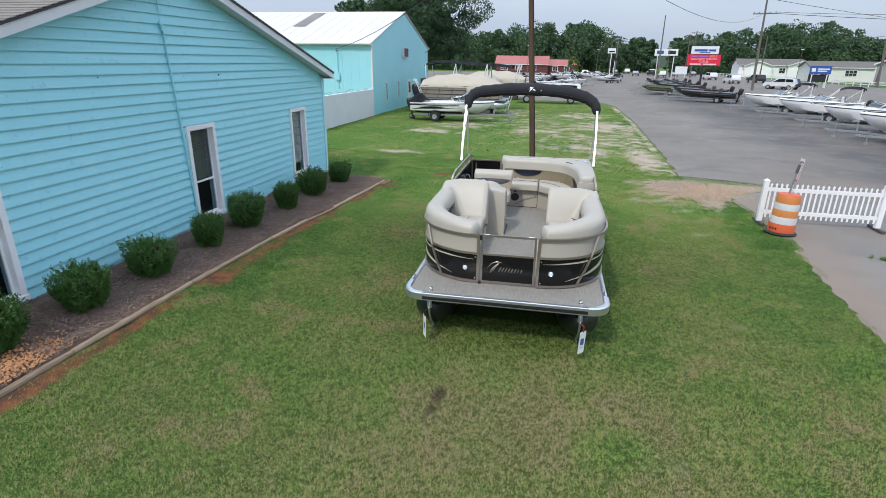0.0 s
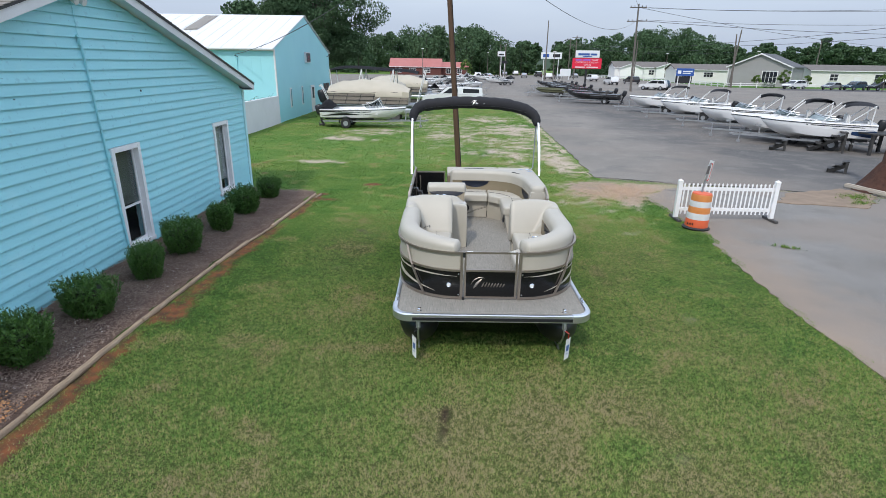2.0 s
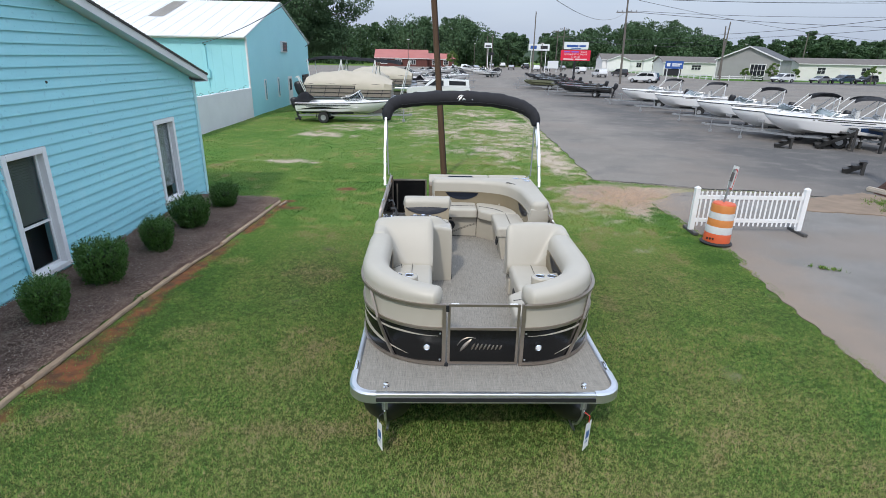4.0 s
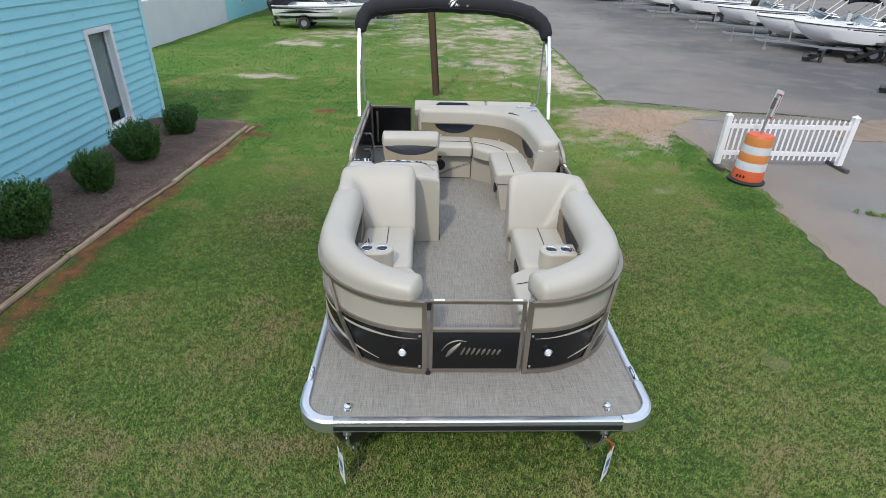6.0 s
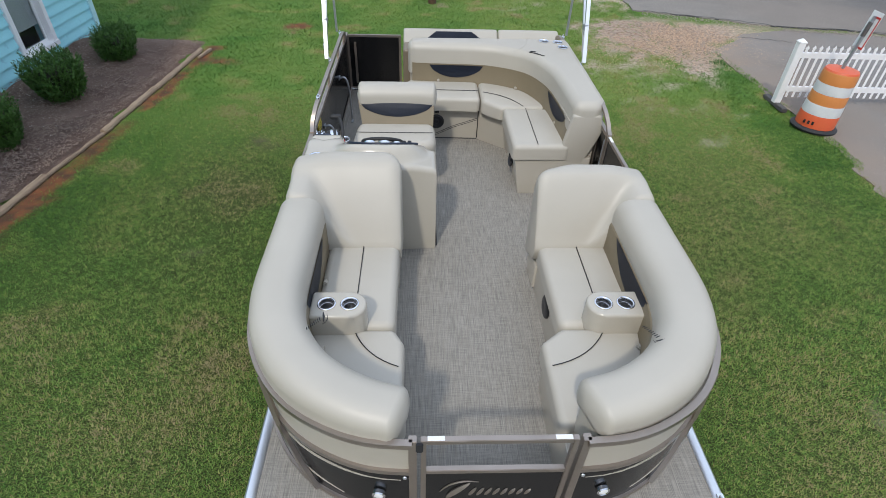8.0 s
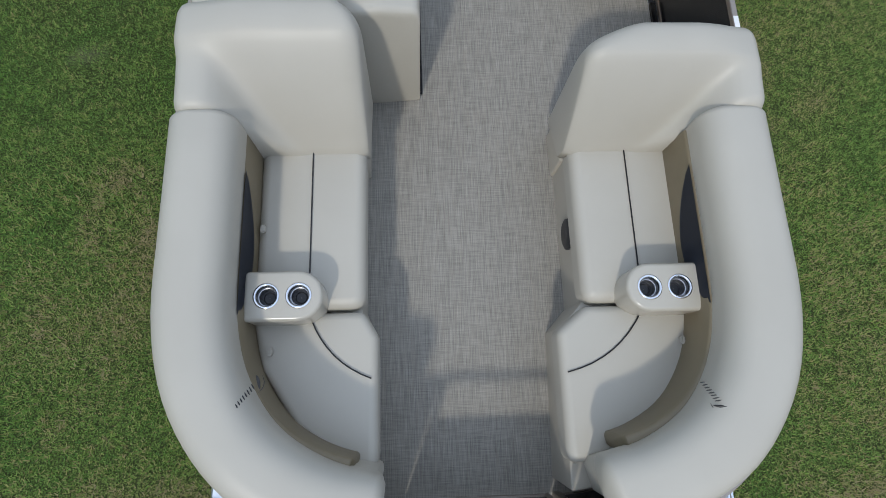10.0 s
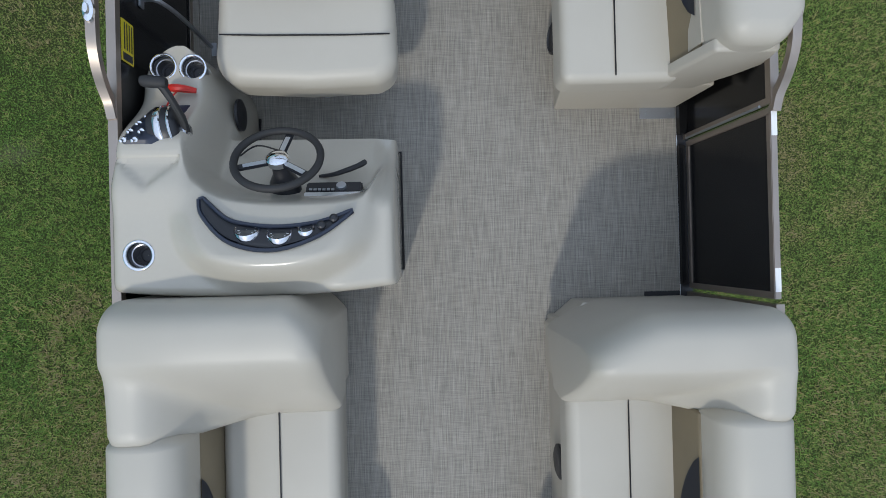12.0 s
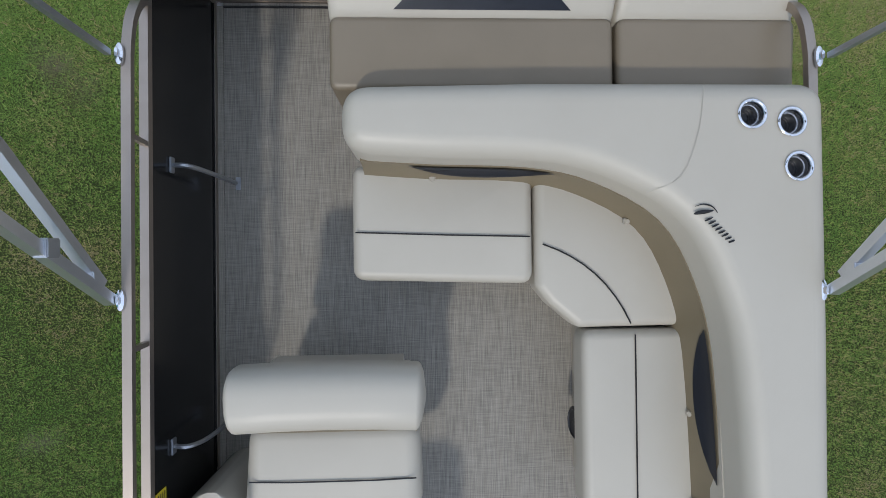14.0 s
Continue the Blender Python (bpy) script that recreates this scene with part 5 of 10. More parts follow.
def brand_mark(name, material, parent, m, w):
    """A plain emblem: a slanted leaf, a row of slanted bars and a tapered line below them."""
    bm = B()

    def stroke(pts, lo, hi):
        line_ = smooth_line([(x + 0.4 * y, y, 0) for x, y in pts], 4)
        n = len(line_) - 1
        tube(bm, [m @ Vector((p[0] * w, p[1] * w, 0)) for p in line_], [w * (lo + (hi - lo) * math.sin(math.pi * k / n)) for k in range(n + 1)], 5)
    stroke([(-0.42, -0.14), (-0.38, 0.0), (-0.30, 0.15)], 0.006, 0.042)
    stroke([(-0.54, -0.02), (-0.50, 0.12), (-0.38, 0.19), (-0.22, 0.17)], 0.004, 0.013)
    for k in range(8):
        x = -0.20 + 0.084 * k
        stroke([(x, -0.10), (x + 0.004, -0.03), (x + 0.010, 0.05 - 0.006 * k)], 0.006, 0.020)
    return part(name, bm, material, parent, "leaf and bars shaped emblem")


brand_mark("emblem", CHAMPAGNE, gate, Matrix.Translation((0.0, 0.531, 1.005)) @ pose(0, 0, 0, 90, 0, 0) @ Matrix.Diagonal((1, 1, 0.3, 1)), 0.50)


# ---- side and stern fence ----
def side_fence(s, spans, name):
    f = empty(name, None, "side fence of glossy black panels in champagne rails")
    f.parent = boat
    for v0, v1 in spans:
        path = [(s * 1.33, v0), (s * 1.33, (v0 + v1) / 2), (s * 1.33, v1)]
        part("side_panel", panel(path, 0.80, 1.48), BLACK_PANEL, f, "glossy black panel", smooth=0)
        for z in (1.495, 0.79):
            part("rail", bar(path, z, 0.036, 0.034), CHAMPAGNE, f, smooth=0)
        for v in (v0 + 0.015, v1 - 0.015):
            bm = B()
            box(bm, s * 1.33 - 0.016, s * 1.33 + 0.016, v - 0.015, v + 0.015, DECK + 0.004, 1.478, 0.002)
            part("post", bm, CHAMPAGNE, f)
    # raised grab rail above the aft half
    bm = B()
    tube(bm, smooth_line([(s * 1.33, 3.50, 1.505), (s * 1.335, 3.56, 1.52), (s * 1.335, 3.61, 1.56), (s * 1.322, 3.66, 1.615), (s * 1.31, 3.73, 1.66), (s * 1.303, 3.83, 1.678), (s * 1.303, 3.98, 1.68), (s * 1.303, 5.4, 1.68), (s * 1.303, 5.72, 1.67), (s * 1.30, 5.86, 1.62), (s * 1.32, 5.93, 1.51)], 4), 0.017, 4, square=True)
    part("raised_rail", bm, CHAMPAGNE, f, smooth=50)
    for v in (4.55, 5.35):
        bm = B()
        tube(bm, [(s * 1.325, v, 1.50), (s * 1.304, v, 1.67)], 0.01, 4, square=True)
        part("rail_post", bm, CHAMPAGNE, f, smooth=0)
    return f


lf = side_fence(-1, [(2.62, END)], "side_fence")
rf = side_fence(1, [(2.62, 2.70), (3.532, 3.80), (3.80, END)], "side_fence")
# side gate on the right
sg = empty("side_gate", None, "black side gate with champagne frame and safety stickers")
sg.parent = boat
bm = B()
for v0, v1, z0, z1 in ((2.72, 2.75, 0.80, 1.50), (3.49, 3.52, 0.80, 1.50), (2.75, 3.49, 1.47, 1.50), (2.75, 3.49, 0.80, 0.83)):
    box(bm, 1.315, 1.345, v0, v1, z0, z1, 0.003)
part("gate_frame", bm, CHAMPAGNE, sg)
bm = B()
box(bm, 1.322, 1.336, 2.75, 3.49, 0.83, 1.47)
part("gate_panel", bm, BLACK_PANEL, sg, "glossy black gate panel", smooth=0)
for v in (2.80, 3.45):
    bm = B()
    box(bm, 1.318, 1.343, v - 0.05, v + 0.05, 1.5005, 1.502)
    part("sticker", bm, WHITE, sg, "white safety sticker", smooth=0)
bm = B()
tube(bm, [(1.30, 3.53, 0.84 + k * 0.014) for k in range(45)], [0.007 - 0.0015 * (k % 2) for k in range(45)], 6)
part("hinge", bm, ALU_DULL, sg, "long piano hinge")
bm = B()
box(bm, 1.281, 1.349, 2.60, 3.64, DECK + 0.0125, DECK + 0.018, 0.002)
part("sill", bm, DARK, sg, "black gate sill")
for v in (2.675, 3.685):
    bm = B()
    box(bm, 1.08, 1.28, v - 0.03, v + 0.03, DECK, DECK + 0.006, 0.002)
    for u in (1.12, 1.25):
        lathe(bm, [(0.009, 0.006), (0.006, 0.011)], Matrix.Translation((u, v, DECK)), 8)
    part("foot_plate", bm, DARK if v < 3 else ALU_DULL, sg)
# stern wall on the left with its gate
sw = empty("stern_gate", None, "black stern gate in a champagne frame")
sw.parent = boat
bm = B()
box(bm, -1.30, -0.66, END - 0.007, END + 0.007, 0.80, 1.46)
part("gate_panel", bm, BLACK_PANEL, sw, "glossy black stern panel", smooth=0)
bm = B()
for u0, u1, z0, z1 in ((-1.33, -1.30, 0.78, 1.49), (-0.66, -0.63, 0.78, 1.49), (-1.30, -0.66, 1.46, 1.49), (-1.30, -0.66, 0.78, 0.80)):
    box(bm, u0, u1, END - 0.016, END + 0.016, z0, z1, 0.003)
part("gate_frame", bm, CHAMPAGNE, sw)
bm = B()
box(bm, -1.24, -1.21, END - 0.035, END - 0.016, 0.86, 1.40, 0.004)
part("latch_bar", bm, CHAMPAGNE, sw)
# braces, edge trim and a drink ring along the left wall
for v in (4.065, 5.30):
    bm = B()
    box(bm, -1.322, -1.312, v - 0.035, v + 0.035, 1.28, 1.32, 0.003)
    tube(bm, smooth_line([(-1.31, v, 1.30), (-1.25, v - 0.003, 1.295), (-1.215, v - 0.01, 1.15), (-1.21, v - 0.012, 0.80)], 4), 0.011, 6)
    box(bm, -1.223, -1.197, v - 0.047, v + 0.023, DECK, DECK + 0.008, 0.002)
    part("brace", bm, ALU_DULL, lf, "bent steel fence brace")
for s in (-1, 1):
    bm = B()
    inner = 1.316 if s < 0 else 1.279
    box(bm, min(s * 1.321, s * inner), max(s * 1.321, s * inner), 2.75 if s < 0 else 3.56, END - 0.03, DECK + 0.013, 0.812)
    part("kick_strip", bm, BLACK_PANEL, lf if s < 0 else rf, "black kick strip", smooth=0)
bm = B()
box(bm, -1.322, -1.281, 2.75, END - 0.03, DECK + 0.006, DECK + 0.0145)
part("floor_edge", bm, WEAVE, lf, "woven vinyl turned up at the wall", smooth=0)
bm = B()
box(bm, 1.279, 1.313, 2.74, 3.50, DECK + 0.013, 0.80)
part("kick_strip", bm, BLACK_PANEL, sg, "black kick strip", smooth=0)
bm = B()
lathe(bm, [(0.03, 0), (0.028, 0.012), (0.014, 0.016), (0.012, 0.028)], Matrix.Translation((-1.303, 3.84, 1.692)) @ Matrix.Diagonal((0.7, 1.5, 1, 1)), 14)
part("mount", bm, CHROME, lf, "chrome rail mount")
bm = B()
tube(bm, [(-1.305, 2.9, DECK + 0.006), (-1.305, END - 0.03, DECK + 0.006)], 0.006, 5)
tube(bm, [(-1.30, END - 0.03, DECK + 0.006), (-0.62, END - 0.03, DECK + 0.006)], 0.006, 5)
part("floor_trim", bm, PIPING, lf, "black floor trim")
bm = B()
box(bm, -1.320, -1.317, 3.75, 3.92, 1.37, 1.46)
wl_ = part("warning_label", bm, YELLOW, lf, "yellow warning label", smooth=0)
bm = B()
for k in range(4):
    box(bm, -1.3168, -1.3162, 3.80, 3.91, 1.38 + k * 0.018, 1.388 + k * 0.018)
box(bm, -1.3168, -1.3162, 3.757, 3.787, 1.38, 1.45)
part("print", bm, DARK, wl_, "small dark print", smooth=0)

# ---- bow lounges ----


def d_profile(x0, x1, z0, z1, r, n=5):
    """A profile with rounded corners, wider by r at the top."""
    pts = []
    for cx, cz, a0 in ((x1 - r, z1 - r, 0), (x0 + r, z1 - r, 90), (x0 + r * 0.5, z0 + r * 0.5, 180), (x1 - r * 0.5, z0 + r * 0.5, 270)):
        rr = r if cz > (z0 + z1) / 2 else r * 0.5
        for i in range(n + 1):
            an = radians(a0 + 90 * i / n)
            pts.append((cx + rr * math.cos(an), cz + rr * math.sin(an)))
    return pts


def cup(parent, x, y, z, r=0.045, depth=0.07, tilt=None, holes=None):
    """A steel drink holder: a rolled rim and a deep well coloured darker for its shade. Its hole is cut from what holds
    it.
    """
    q = Matrix.Translation((x, y, z)) @ (tilt or Matrix())
    bm = B()
    lathe(bm, [(r * 0.965, -0.014), (r * 0.975, -0.003), (r + 0.003, 0.003), (r + 0.009, 0.004), (r + 0.012, 0.001), (r + 0.011, -0.002), (r * 1.0, -0.006)], q, 24, cap=False)
    c = part("cup_holder", bm, CHROME, parent, "polished steel cup holder", smooth=60)
    bm = B()
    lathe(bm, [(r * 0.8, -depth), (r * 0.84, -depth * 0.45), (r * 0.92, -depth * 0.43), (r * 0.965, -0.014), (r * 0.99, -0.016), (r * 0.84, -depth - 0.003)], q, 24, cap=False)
    part("well", bm, STEEL_SHADED, c, "steel well darkened for shade", smooth=60)
    bm = B()
    lathe(bm, [(0.002, -depth + 0.001), (r * 0.80, -depth + 0.002)], q, 20, cap=False)
    lathe(bm, [(r * 0.5, -depth + 0.004), (r * 0.55, -depth + 0.006), (r * 0.6, -depth + 0.004)], q, 20, cap=False)
    # black floor paints the shade at the bottom of the cup
    part("cup_floor", bm, DARK, c, "cup floor blackened for shade")
    if holes is not None:
        bm = B()
        lathe(bm, [(r * 1.01, -depth - 0.012), (r * 1.01, 0.08)], q, 24)
        holes.append(bm)
    return c


def loop(bm, pts, r=0.0035):
    return tube(bm, pts, r, 5)


def arc_between(p0, p1, bulge, n=8):
    a, c = Vector(p0), Vector(p1)
    mid, d = (a + c) / 2, (c - a)
    nrm = Vector((-d.y, d.x)) * bulge
    return [tuple((1 - t) ** 2 * a + 2 * t * (1 - t) * (mid + nrm) + t * t * c) for t in [i / n for i in range(n + 1)]]


def sstep(a, c, x):
    t = min(1, max(0, (x - a) / (c - a)))
    return t * t * (3 - 2 * t)


def lounge(s):
    """One of the two bow seats: base, two seat cushions, tan inner back, bolster, tall end backrest."""
    f = lambda pts: [(s * p[0], *p[1:]) for p in pts]
    g = empty("bow_lounge", None, "cream vinyl bow lounge seat with tan and navy inner back")
    g.parent = boat
    inner = 0.53 if s < 0 else 0.51
    tip = 0.47 if s < 0 else 0.37
    back = 2.80 if s < 0 else 2.70
    # base
    bm = B()
    prism(bm, f([(inner + 0.03, 2.6), (inner + 0.03, 1.50), (tip + 0.05, 1.37), (tip + 0.03, 0.62), (0.75, 0.66), (1.05, 0.86), (1.24, 1.2), (1.28, 2.6)]), DECK, 1.12, 0.01)
    part("base", bm, VINYL_SIDE, g, "cream moulded seat base")
    # seat cushions
    bm = B()
    prism(bm, f([(inner, 2.32), (inner, 1.47), (1.05, 1.47), (1.05, 2.32)]), 1.09, 1.23, 0.058, 5)
    c1 = part("seat_cushion", bm, VINYL, g, smooth=60)
    bm = B()
    prism(bm, f([(inner + 0.005, 1.455), (tip, 1.34), (tip, 0.74), (0.66, 0.80), (0.84, 0.95), (1.0, 1.2), (1.06, 1.455)]), 1.09, 1.23, 0.045, 4)
    c2 = part("corner_cushion", bm, VINYL, g, smooth=60)
    bm = B()
    loop(bm, [(s * 0.79, v, 1.2365) for v in (2.28, 2.0, 1.75, 1.5)])
    part("piping", bm, PIPING, c1, "black piping")
    bm = B()
    loop(bm, [(s * q[0], q[1], 1.2365) for q in arc_between((0.775, 1.42), (tip + 0.03, 1.15), 0.22 * 1)])
    part("piping", bm, PIPING, c2, "black piping")
    bow = LEFT_BOW if s < 0 else RIGHT_BOW
    path = [p for p in bow if abs(p[0]) > 0.44] + [(s * 1.33, 2.0), (s * 1.33, 2.245)]
    path[0] = (s * 0.535, path[0][1])
    path = [path[0]] + [p for p in path[1:] if abs(p[0]) > 0.56]
    inw = lambda d: offset_line(path, d * (-1 if s < 0 else 1))
    # tan band and navy inserts on the inner back
    bm = B()
    q = [p for p in inw(0.30 if s > 0 else 0.252) if abs(p[0]) > 0.53]
    sweep(bm, q, d_profile(-0.035, 0.035, 1.12, 1.47, 0.02, 3), ends=0.02)
    tb = part("inner_back", bm, TAN, g, "tan inner back", smooth=50)
    bm = B()
    nv = [(s * (1.33 - (0.337 if s > 0 else 0.289)), 1.42 + 0.65 * i / 20) for i in range(21)]
    w = [0.18 * math.sin(math.pi * (i / 20) ** 0.9) ** 0.75 for i in range(21)]
    vs = []
    for (u, v), h in zip(nv, w):
        vs.append((bm.verts.new((u - s * 0.002, v, 1.47)), bm.verts.new((u - s * 0.002, v, 1.468 - h))))
    for a, c in zip(vs, vs[1:]):
        bm.faces.new((a[0], c[0], c[1], a[1]))
    bmesh.ops.solidify(bm, geom=bm.faces[:], thickness=0.004)
    part("insert", bm, NAVY, tb, "navy vinyl insert")
    # cream pad that carries the bolster near the gate
    bm = B()
    sweep(bm, [p for p in inw(0.17) if abs(p[0]) < 0.95], d_profile(-0.085, 0.085, 1.12, 1.50, 0.03, 3), ends=0.03)
    part("front_pad", bm, VINYL, g, smooth=60)
    # bolster over the fence
    bm = B()
    sweep(bm, inw(0.175), d_profile(-0.165, 0.150, 1.40, 1.665, 0.115, 6) if s > 0 else d_profile(-0.108, 0.19, 1.40, 1.665, 0.115, 6), ends=0.06)
    fence_u, fence_v = [abs(p[0]) for p in bow][:20], [p[1] for p in bow][:20]
    for q in bm.verts:                   # the bolster slims towards the gate
        f_ = min(1.0, max(0.0, (0.98 - abs(q.co.x)) / 0.5))
        if q.co.y < 1.2 and f_ > 0:
            v0 = float(np.interp(abs(q.co.x), fence_u, fence_v))
            q.co.y = v0 + (q.co.y - v0) * (1 - 0.10 * f_)
            q.co.z = 1.40 + (q.co.z - 1.40) * (1 - 0.22 * f_)
    bo = part("bolster", bm, VINYL, g, "fat rounded cream bolster", smooth=70)
    brand_mark("emblem", PIPING, bo, Matrix.Translation((0.845, 1.04, 1.632) if s > 0 else (-0.915, 1.10, 1.662)) @ pose(0, 0, 0, 0, 0, 180 - 52 * s) @ pose(0, 0, 0, -32, 0, 0) @ Matrix.Diagonal((1, 1, 0.4, 1)), 0.15)
    # tall end backrest, its face leaning aft, its outer wing running forward
    bm = B()
    cols = 30
    u_in = inner + (-0.015 if s < 0 else -0.03)
    u_out = 1.315 if s < 0 else 1.30
    grid = []
    for i in range(cols + 1):
        t = 0.5 - 0.5 * math.cos(math.pi * i / cols)
        u = u_in + (u_out - u_in) * t
        rim = min(t / 0.10, (1 - t) / 0.075, 1.0)
        fall = 1 - math.sqrt(max(0.0, 1 - (1 - rim) ** 2))
        taper = 0.09 * max(0, 1 - t / 0.15) if s < 0 else 0.12 * max(0, 1 - t / 0.34) ** 1.3
        vb, vr = 2.245, back - taper
        vt, top = (2.60, 1.77) if s < 0 else (2.50, 1.735)
        arm = 1.22 + 0.47 * sstep(0.80, 1.20, u)          # the outer wing, sloping in towards the seat
        top -= 0.04 * sstep(1.0, 1.3, u)
        prof = [(vb + 0.02, 1.10), (vb, 1.20)]
        for k in range(13):
            p = k / 12
            face = 1.22 + (top - 1.22) * (1 - (1 - p) ** 1.4)
            z = 0.5 * (face + arm + math.sqrt((face - arm) ** 2 + 0.0016)) - 0.018 * (1 - p)
            edge = min(1.0, (vt - vb) * p / 0.06)
            z -= (z - 1.22) * 0.22 * (1 - math.sqrt(1 - (1 - edge) ** 2))
            prof.append((vb + (vt - vb) * p, min(z, top)))
        rb = min(0.11, vr - vt - 0.005)
        for a in range(8):
            an = radians(86 - 86 * a / 7)
            prof.append((vr - rb + rb * math.cos(an), top - 0.15 + 0.148 * math.sin(an)))
        prof += [(vr, 1.2), (vr - 0.005, 0.98)]
        cv = (vb + vr) / 2
        grid.append([bm.verts.new((s * u, cv + (v - cv) * (1 - 0.14 * fall), z - 0.085 * fall * sstep(1.2, 1.7, z))) for v, z in prof])
    for a, c in zip(grid, grid[1:]):
        for j in range(len(a) - 1):
            bm.faces.new((a[j], a[j + 1], c[j + 1], c[j]))
        bm.faces.new((a[-1], a[0], c[0], c[-1]))
    bm.faces.new(grid[0])
    bm.faces.new(grid[-1])
    part("backrest", bm, VINYL, g, "tall cream end backrest", smooth=75)
    bm = B()
    prism(bm, f([(inner + 0.01, back - 0.14), (inner + 0.01, 2.3), (1.29, 2.3), (1.29, back - 0.02), (inner + 0.16, back - 0.02)]), DECK + 0.02, 1.0, 0.01)
    part("backrest_base", bm, VINYL_SIDE, g)
    # drink block
    bm = B()
    x0, x1 = (0.70, 1.045) if s < 0 else (0.66, 1.01)
    half = 0.112
    arc = [(x0 + half - half * math.sin(a), 1.511 - half * math.cos(a)) for a in [math.pi * i / 12 for i in range(13)]]
    prism(bm, f([(x1, 1.399)] + arc + [(x1, 1.623)]), 1.20, 1.39, 0.02, 4)
    blk = part("drink_block", bm, GELCOAT, g, "moulded beige drink holder block")
    holes = []
    for u in (x0 + 0.105, x0 + 0.245):
        cup(blk, s * u, 1.51, 1.392, holes=holes)
    cut(blk, holes)
    # pull tabs and speaker
    for u, v in ((1.015, 1.86), (0.955, 1.28)):
        bm = B()
        box(bm, s * u - 0.012, s * u + 0.012, v - 0.02, v + 0.02, 1.232, 1.258, 0.006)
        part("pull_tab", bm, VINYL_SIDE, g, "cream pull tab")
    if s > 0:
        bm = B()
        lathe(bm, [(0.085, 0), (0.085, 0.014), (0.07, 0.022), (0.02, 0.018)], Matrix.Translation((inner + 0.028, 1.88, 0.98)) @ pose(0, 0, 0, 0, -90, 0), 20)
        part("speaker", bm, DARK, g, "round black speaker")
    return g


lounge(-1)
lounge(1)


# ---- helm console ----
def rim_v(u):
    """Where the hump ends and the dash falls away."""
    return float(np.interp(u, (-1.06, -1.045, -1.018, -0.965, -0.907, -0.85, -0.78, -0.68, -0.582, -0.47, -0.395, -0.36, -0.336, -0.30), (3.40, 3.32, 3.255, 3.21, 3.182, 3.168, 3.158, 3.152, 3.15, 3.152, 3.162, 3.18, 3.215, 3.29)))


def console_z(u, v):
    """Height of the moulded console: a domed hump ahead, a scooped dash, an arm on the left."""
    e = (abs((u + 0.695) / 0.40) ** 2.6 + abs(min(0.0, v - 3.2) / 0.37) ** 2.6) ** (1 / 2.6)
    dome = sstep(1.06, 0.72, e)
    hump = 1.585 + 0.115 * dome - 0.03 * sstep(-0.45, -0.25, u) - 0.50 * max(0, v - 2.955) * dome
    dash = 1.45 - 0.80 * max(0, v - 3.14)
    arm = 1.60 - 0.05 * sstep(3.18, 3.40, v) - 0.22 * sstep(3.38, 3.66, v) - 0.02 * sstep(3.6, 3.85, v)
    right = 1.55 - 0.40 * sstep(3.12, 3.48, v)
    z = hump + (dash - hump) * sstep(-0.006, 0.075, v - rim_v(u))
    z = z + (arm - z) * sstep(-0.98, -1.07, u) * sstep(3.10, 3.26, v)
    z = z + (right - z) * sstep(-0.36, -0.285, u) * sstep(3.02, 3.18, v)
    # a shallow triangular dish ahead of the switches
    if u < -1.06:
        tri = min(v - (3.21 + 0.9 * abs(u + 1.18)), 3.36 - v)
        z -= 0.02 * sstep(0.0, 0.03, tri)
    # rounded outer edges
    for d in (v - 2.80, -0.245 - u, u + 1.315):
        if d < 0.045:
            z -= 0.045 - math.sqrt(max(0, 0.045 ** 2 - (0.045 - max(d, 0)) ** 2))
    return z


console = empty("helm_console", None, "moulded beige helm console with steering wheel and gauges")
console.parent = boat
bm = B()
us = [float(u) for u in np.concatenate([np.linspace(-1.315, -1.27, 7), np.linspace(-1.26, -1.065, 22), np.linspace(-1.058, -0.99, 10), np.linspace(-0.98, -0.35, 46), np.linspace(-0.342, -0.29, 9), np.linspace(-0.285, -0.245, 7)])]
gv = {}
for i, u in enumerate(us):
    r_ = rim_v(u)
    line_v = np.concatenate([np.linspace(2.80, 2.85, 7), np.linspace(2.86, r_ - 0.012, 26), np.linspace(r_ - 0.006, r_ + 0.044, 11), np.linspace(r_ + 0.05, 3.32, 8), np.linspace(3.324, 3.348, 6), np.linspace(3.355, 3.485, 10), np.linspace(3.495, 3.70, 12), 3.70 + 0.166 * np.sin(np.linspace(0.06, 1, 18) * math.pi / 2)])
    for j, v in enumerate(float(q) for q in line_v):
        if v > 3.486 and u > -0.985:
            continue
        uu = u
        if v > 3.70:
            hw = 0.165 * math.sqrt(max(0.004, 1 - ((v - 3.70) / 0.168) ** 2)) / 0.165
            uu = -1.15 + (u + 1.15) * hw
        bend = 0.03 * ((u + 0.78) / 0.53) ** 2 if v < 3.0 else 0
        gv[i, j] = bm.verts.new((uu, v + bend * (1 - (v - 2.8) / 0.2) - 0.005, console_z(u, v)))
nu, nv = len(us) - 1, len(line_v) - 1
for i in range(nu):
    for j in range(nv):
        q = [gv.get(k) for k in ((i, j), (i + 1, j), (i + 1, j + 1), (i, j + 1))]
        if all(q):
            bm.faces.new(q)
rim_edges = [e for e in bm.edges if e.is_boundary]
ext = bmesh.ops.extrude_edge_only(bm, edges=rim_edges)
low = [e for e in ext["geom"] if isinstance(e, bmesh.types.BMVert)]
for v in low:
    v.co.z = DECK + 0.002
bmesh.ops.contextual_create(bm, geom=[e for e in ext["geom"] if isinstance(e, bmesh.types.BMEdge)])
body = part("body", bm, GELCOAT, console, smooth=50)
bm = B()
loop(bm, [(-0.235, 2.86, DECK + 0.005), (-0.235, 3.49, DECK + 0.005), (-0.978, 3.49, DECK + 0.005), (-0.978, 3.68, DECK + 0.005)], 0.007)
